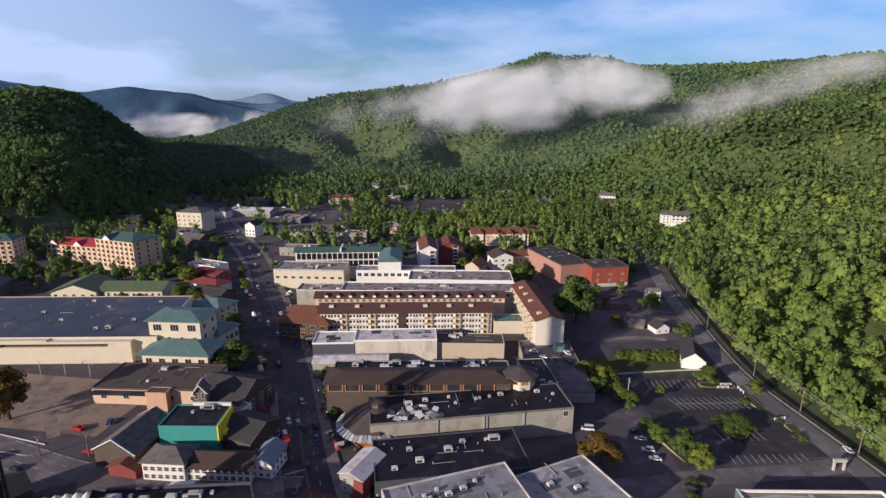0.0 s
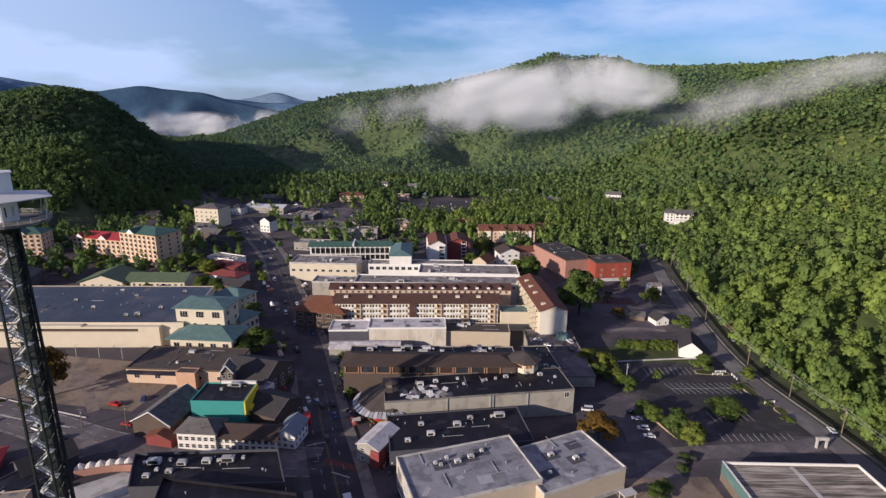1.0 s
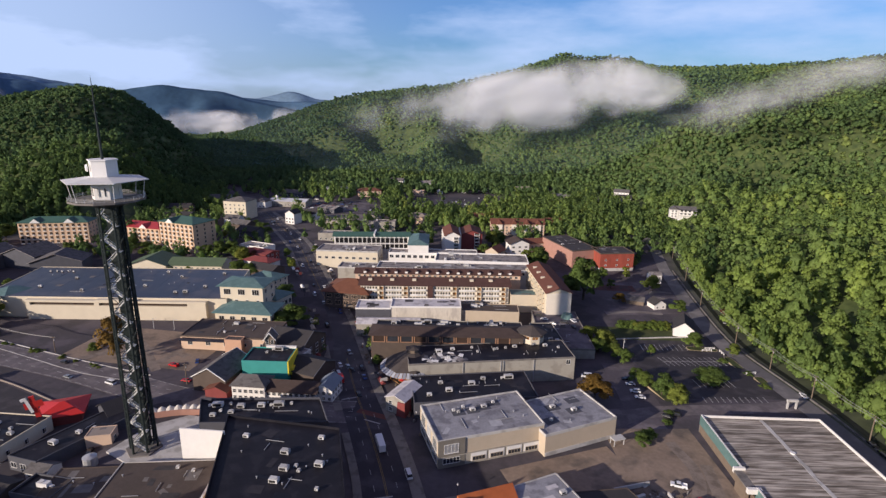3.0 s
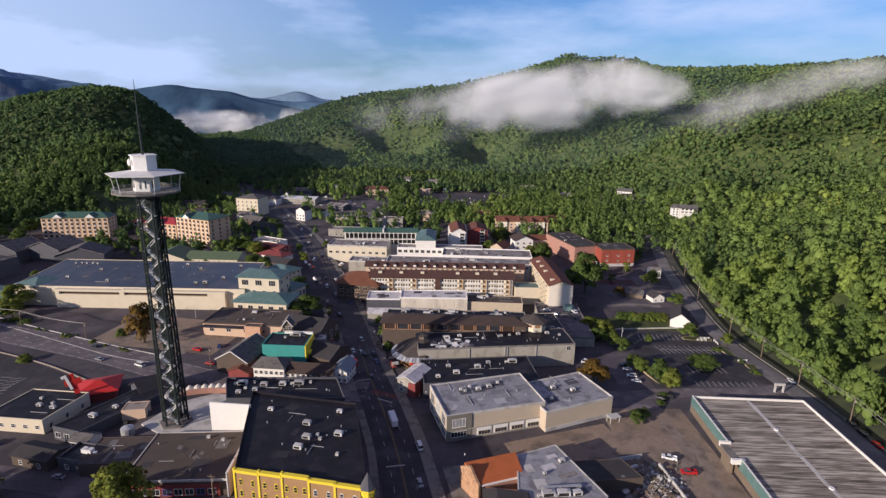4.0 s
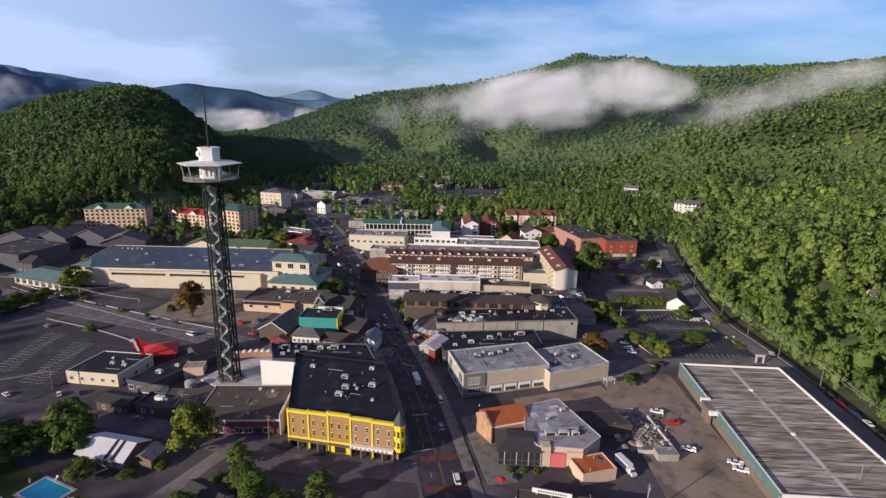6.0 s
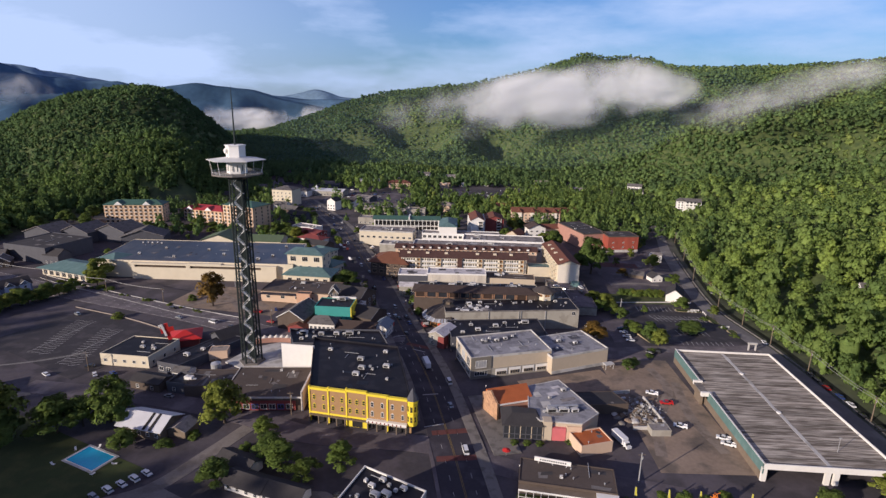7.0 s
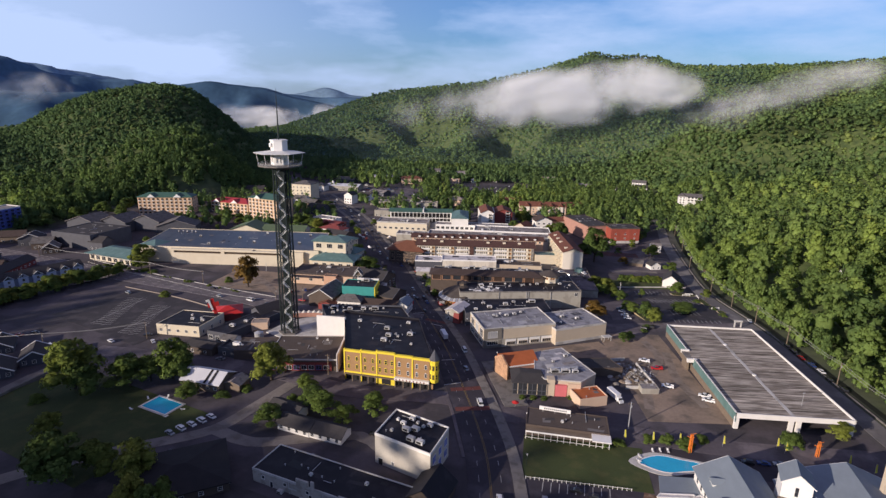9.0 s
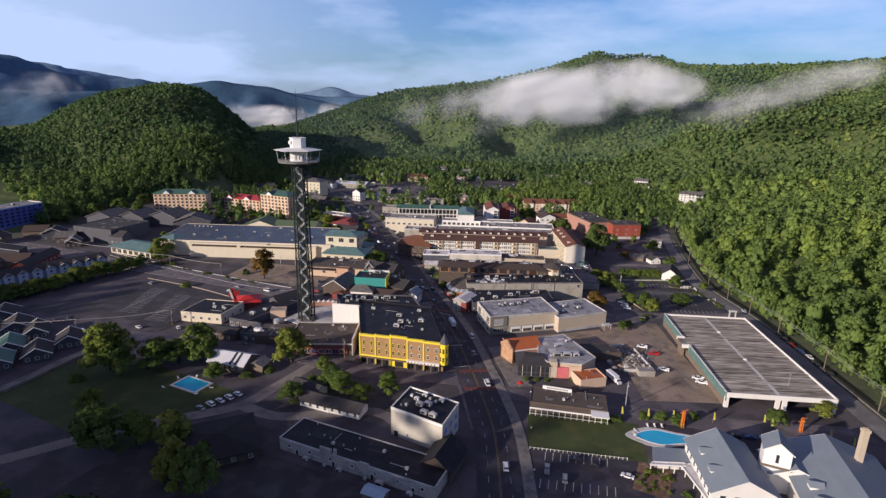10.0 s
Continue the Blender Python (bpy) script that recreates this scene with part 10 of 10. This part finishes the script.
for i in range(30):
    y = walk_rng.uniform(170, 440)
    x = street_point(y, walk_rng.choice((-1, 1)) * walk_rng.uniform(11.0, 15.0))
    o = thing("sign_post", "street sign board on a slim post", "sign", x, y, land(x, y) + 0.27, 24, "street signs")
    b = bmesh.new()
    bar(b, (0, 0, -0.3), (0, 0, 4.4), 0.09, 6)
    part("post", b, STEEL, o)
    b = bmesh.new()
    w_ = walk_rng.uniform(0.8, 1.8)
    box(b, -w_, w_, -0.12, 0.12, 3.0, 3.0 + walk_rng.uniform(0.9, 2.2))
    part("board", b, walk_rng.choice(STALLS), o)
for i in range(26):
    y = walk_rng.uniform(172, 430)
    x = street_point(y, walk_rng.choice((-1, 1)) * walk_rng.uniform(13.0, 16.0))
    o = thing("shop_awning", "canvas shop awning over the pavement", "awning", x, y, land(x, y) + 0.27, 114, "shop awnings")
    b = bmesh.new()
    w_ = walk_rng.uniform(1.6, 3.4)
    prism(b, [(-w_, -1.2), (w_, -1.2), (w_, 1.2), (-w_, 1.2)], 2.6, 2.75)
    prism(b, [(-w_, -1.2), (w_, -1.2), (w_, 1.2), (-w_, 1.2)], 2.75, 3.6, 0, [(-w_, -0.05), (w_, -0.05), (w_, 0.05), (-w_, 0.05)])
    part("canvas", b, walk_rng.choice(STALLS), o)
    for sx in (-1, 1):
        for sy in (-1, 1):
            b = bmesh.new()
            bar(b, (sx * (w_ - 0.1), sy * 1.1, -0.3), (sx * (w_ - 0.1), sy * 1.1, 2.6), 0.05, 5)
            part("post", b, STEEL, o)
for i in range(12):
    y = walk_rng.uniform(200, 430)
    x = street_point(y, walk_rng.choice((-1, 1)) * walk_rng.uniform(12.0, 17.0))
    tree(x, y, walk_rng.uniform(2.2, 4.2), walk_rng.uniform(4.5, 8.5), "small street tree with leafy crown")

verge = random.Random(9)
for i in range(34):
    f_ = verge.random()
    x, y = -312 + 150 * f_, 240.5 - 54 * f_ + verge.uniform(-1.5, 1.5)
    bush(x, y, verge.uniform(0.9, 2.2), verge.uniform(0.7, 1.6), "low verge shrub beside the side street", "verge shrubs")

for i in range(36):       # cars in the far lots
    cx_, cy_, hw_, hd_, r_ = walk_rng.choice(((-140, 575, 32, 20, 12), (-160, 640, 55, 36, 12), (-70, 510, 26, 12, -4), (22, 720, 34, 50, 0), (-215, 690, 26, 14, -20)))
    car(cx_ + walk_rng.uniform(-hw_, hw_), cy_ + walk_rng.uniform(-hd_, hd_), r_ + walk_rng.choice((0, 90, 180)), walk_rng.choice(("saloon", "suv", "van")), walk_rng.choice((0, 0, 1, 2)), 0.12 if cy_ != 720 else 0.45)

for x, y, rot, k in ((-198, 116, 99, 2), (-182, 110, 60, 4), (-150, 170, 70, 2), (-164, 176, 68, 0), (-188, 181, 68, 1), (-138, 122, 20, 2), (-144, 92, 80, 1), (-122, 88, 84, 4), (-108, 82, 84, 2)):
    car(x, y, rot, "saloon" if k else "van", k, 0.12)

far_lot = random.Random(8)
for i in range(34):
    x, y = -206 + 10.5 * (i % 7) + far_lot.uniform(-2, 2), 678 - 15 * (i // 7) + far_lot.uniform(-2, 2)
    if x > float(np.interp(y, (430, 480, 515, 558, 600, 650, 700, 790), (-146, -170, -188, -212, -236, -267, -298, -350))) + 40 and not (abs(x + 157) < 22 and abs(y - 612) < 18) and not (x < -190 and y > 634):
        car(x, y, far_lot.choice((80, 262, 84)), far_lot.choice(("saloon", "van", "saloon")), far_lot.choice((0, 0, 1, 2, 3, 4)), 0.12)

# ---- trees between the farther houses ----
def taken_ground(x0, x1, y0, y1, cell):
    """Cells of the plan that a building, a street or a standing thing already covers."""
    bpy.context.view_layer.update()
    full = set()
    for ob in bpy.data.objects:
        if ob.type != "MESH" or ob.name.startswith(("ground", "woodland", "low_cloud", "backdrop")):
            continue
        if ob.name.startswith(("road", "pavement", "drive")):
            pts = [ob.matrix_world @ v.co for v in ob.data.vertices]
            for p in pts:
                if x0 < p.x < x1 and y0 < p.y < y1:
                    for i in range(-2, 3):
                        for j in range(-2, 3):
                            full.add((int(p.x // cell) + i, int(p.y // cell) + j))
            continue
        c = [ob.matrix_world @ Vector(q) for q in ob.bound_box]
        ax, bx, ay, by = min(p.x for p in c), max(p.x for p in c), min(p.y for p in c), max(p.y for p in c)
        if bx - ax > 160 or by - ay > 160 or bx < x0 or ax > x1 or by < y0 or ay > y1 or max(p.z for p in c) - min(p.z for p in c) < 1.0:
            continue
        for i in range(int(ax // cell), int(bx // cell) + 1):
            for j in range(int(ay // cell), int(by // cell) + 1):
                full.add((i, j))
    return full


TAKEN = taken_ground(-360, 240, 260, 780, 3.0)
grove = random.Random(31)
UP_Y, UP_X = (430, 480, 515, 558, 600, 650, 700, 790), (-146, -170, -188, -212, -236, -267, -298, -350)


def plant(count, tries, x0, x1, y0, y1, rad, east=None, grown=None):
    """Trees on the free ground of a stretch of the plan; east: at least this far east of the main street."""
    n = 0
    for k in range(tries):
        x, y = grove.uniform(x0, x1), grove.uniform(y0, y1)
        r_ = grove.uniform(*rad)
        if n >= count or (-62 < x < 68 and y > 660) or (east is not None and x < float(np.interp(y, UP_Y, UP_X)) + east):
            continue
        c_ = (int(x // 3.0), int(y // 3.0))
        near_ = [(c_[0] + i, c_[1] + j) for i in (-1, 0, 1) for j in (-1, 0, 1)]
        if wooded(x, y) > 0 or any(q in TAKEN for q in near_):
            continue
        if grown is not None:
            grown.append((x, y, land(x, y) + 0.8, r_, grove.uniform(1.1, 1.5)))
        else:
            tree(x, y, r_, r_ * grove.uniform(1.6, 2.3), "small leafy tree among the far houses", "trees among the far houses", False, True)
        n += 1
        TAKEN.update(near_[::2])


BELT = []
plant(260, 3600, -290, 140, 465, 790, (4.2, 7.8), 26.0, BELT)
forest("woodland_belt", BELT, MID_T, "leafy green trees filling the ground between far houses", WOODS)
plant(110, 1500, -320, 190, 300, 700, (2.6, 5.4))
WEST = []
plant(95, 2600, -345, -160, 372, 640, (4.0, 7.0), None, WEST)
forest("woodland_roadside", WEST, MID_T, "leafy green trees beside the far street and yards", WOODS)

for x, y, r_ in ((75, 408, 7.5), (93, 345, 7.0), (99, 352, 6.0)):
    tree(x, y, r_, r_ * 2.2, "tall leafy tree beside the hotel and theatre", "trees beside the theatre", False, True)
hedge = random.Random(12)
for i in range(52):        # the dense belt of trees in front of the row houses
    f_ = i / 51
    r_ = hedge.uniform(4.0, 6.4)
    tree(-331 + 46 * f_ + hedge.uniform(-4, 4), 134 + 88 * f_ - (i % 2) * 9 + hedge.uniform(-4, 4), r_, r_ * hedge.uniform(1.5, 2.0), "dense dark green tree before the row houses", "trees before the row houses")
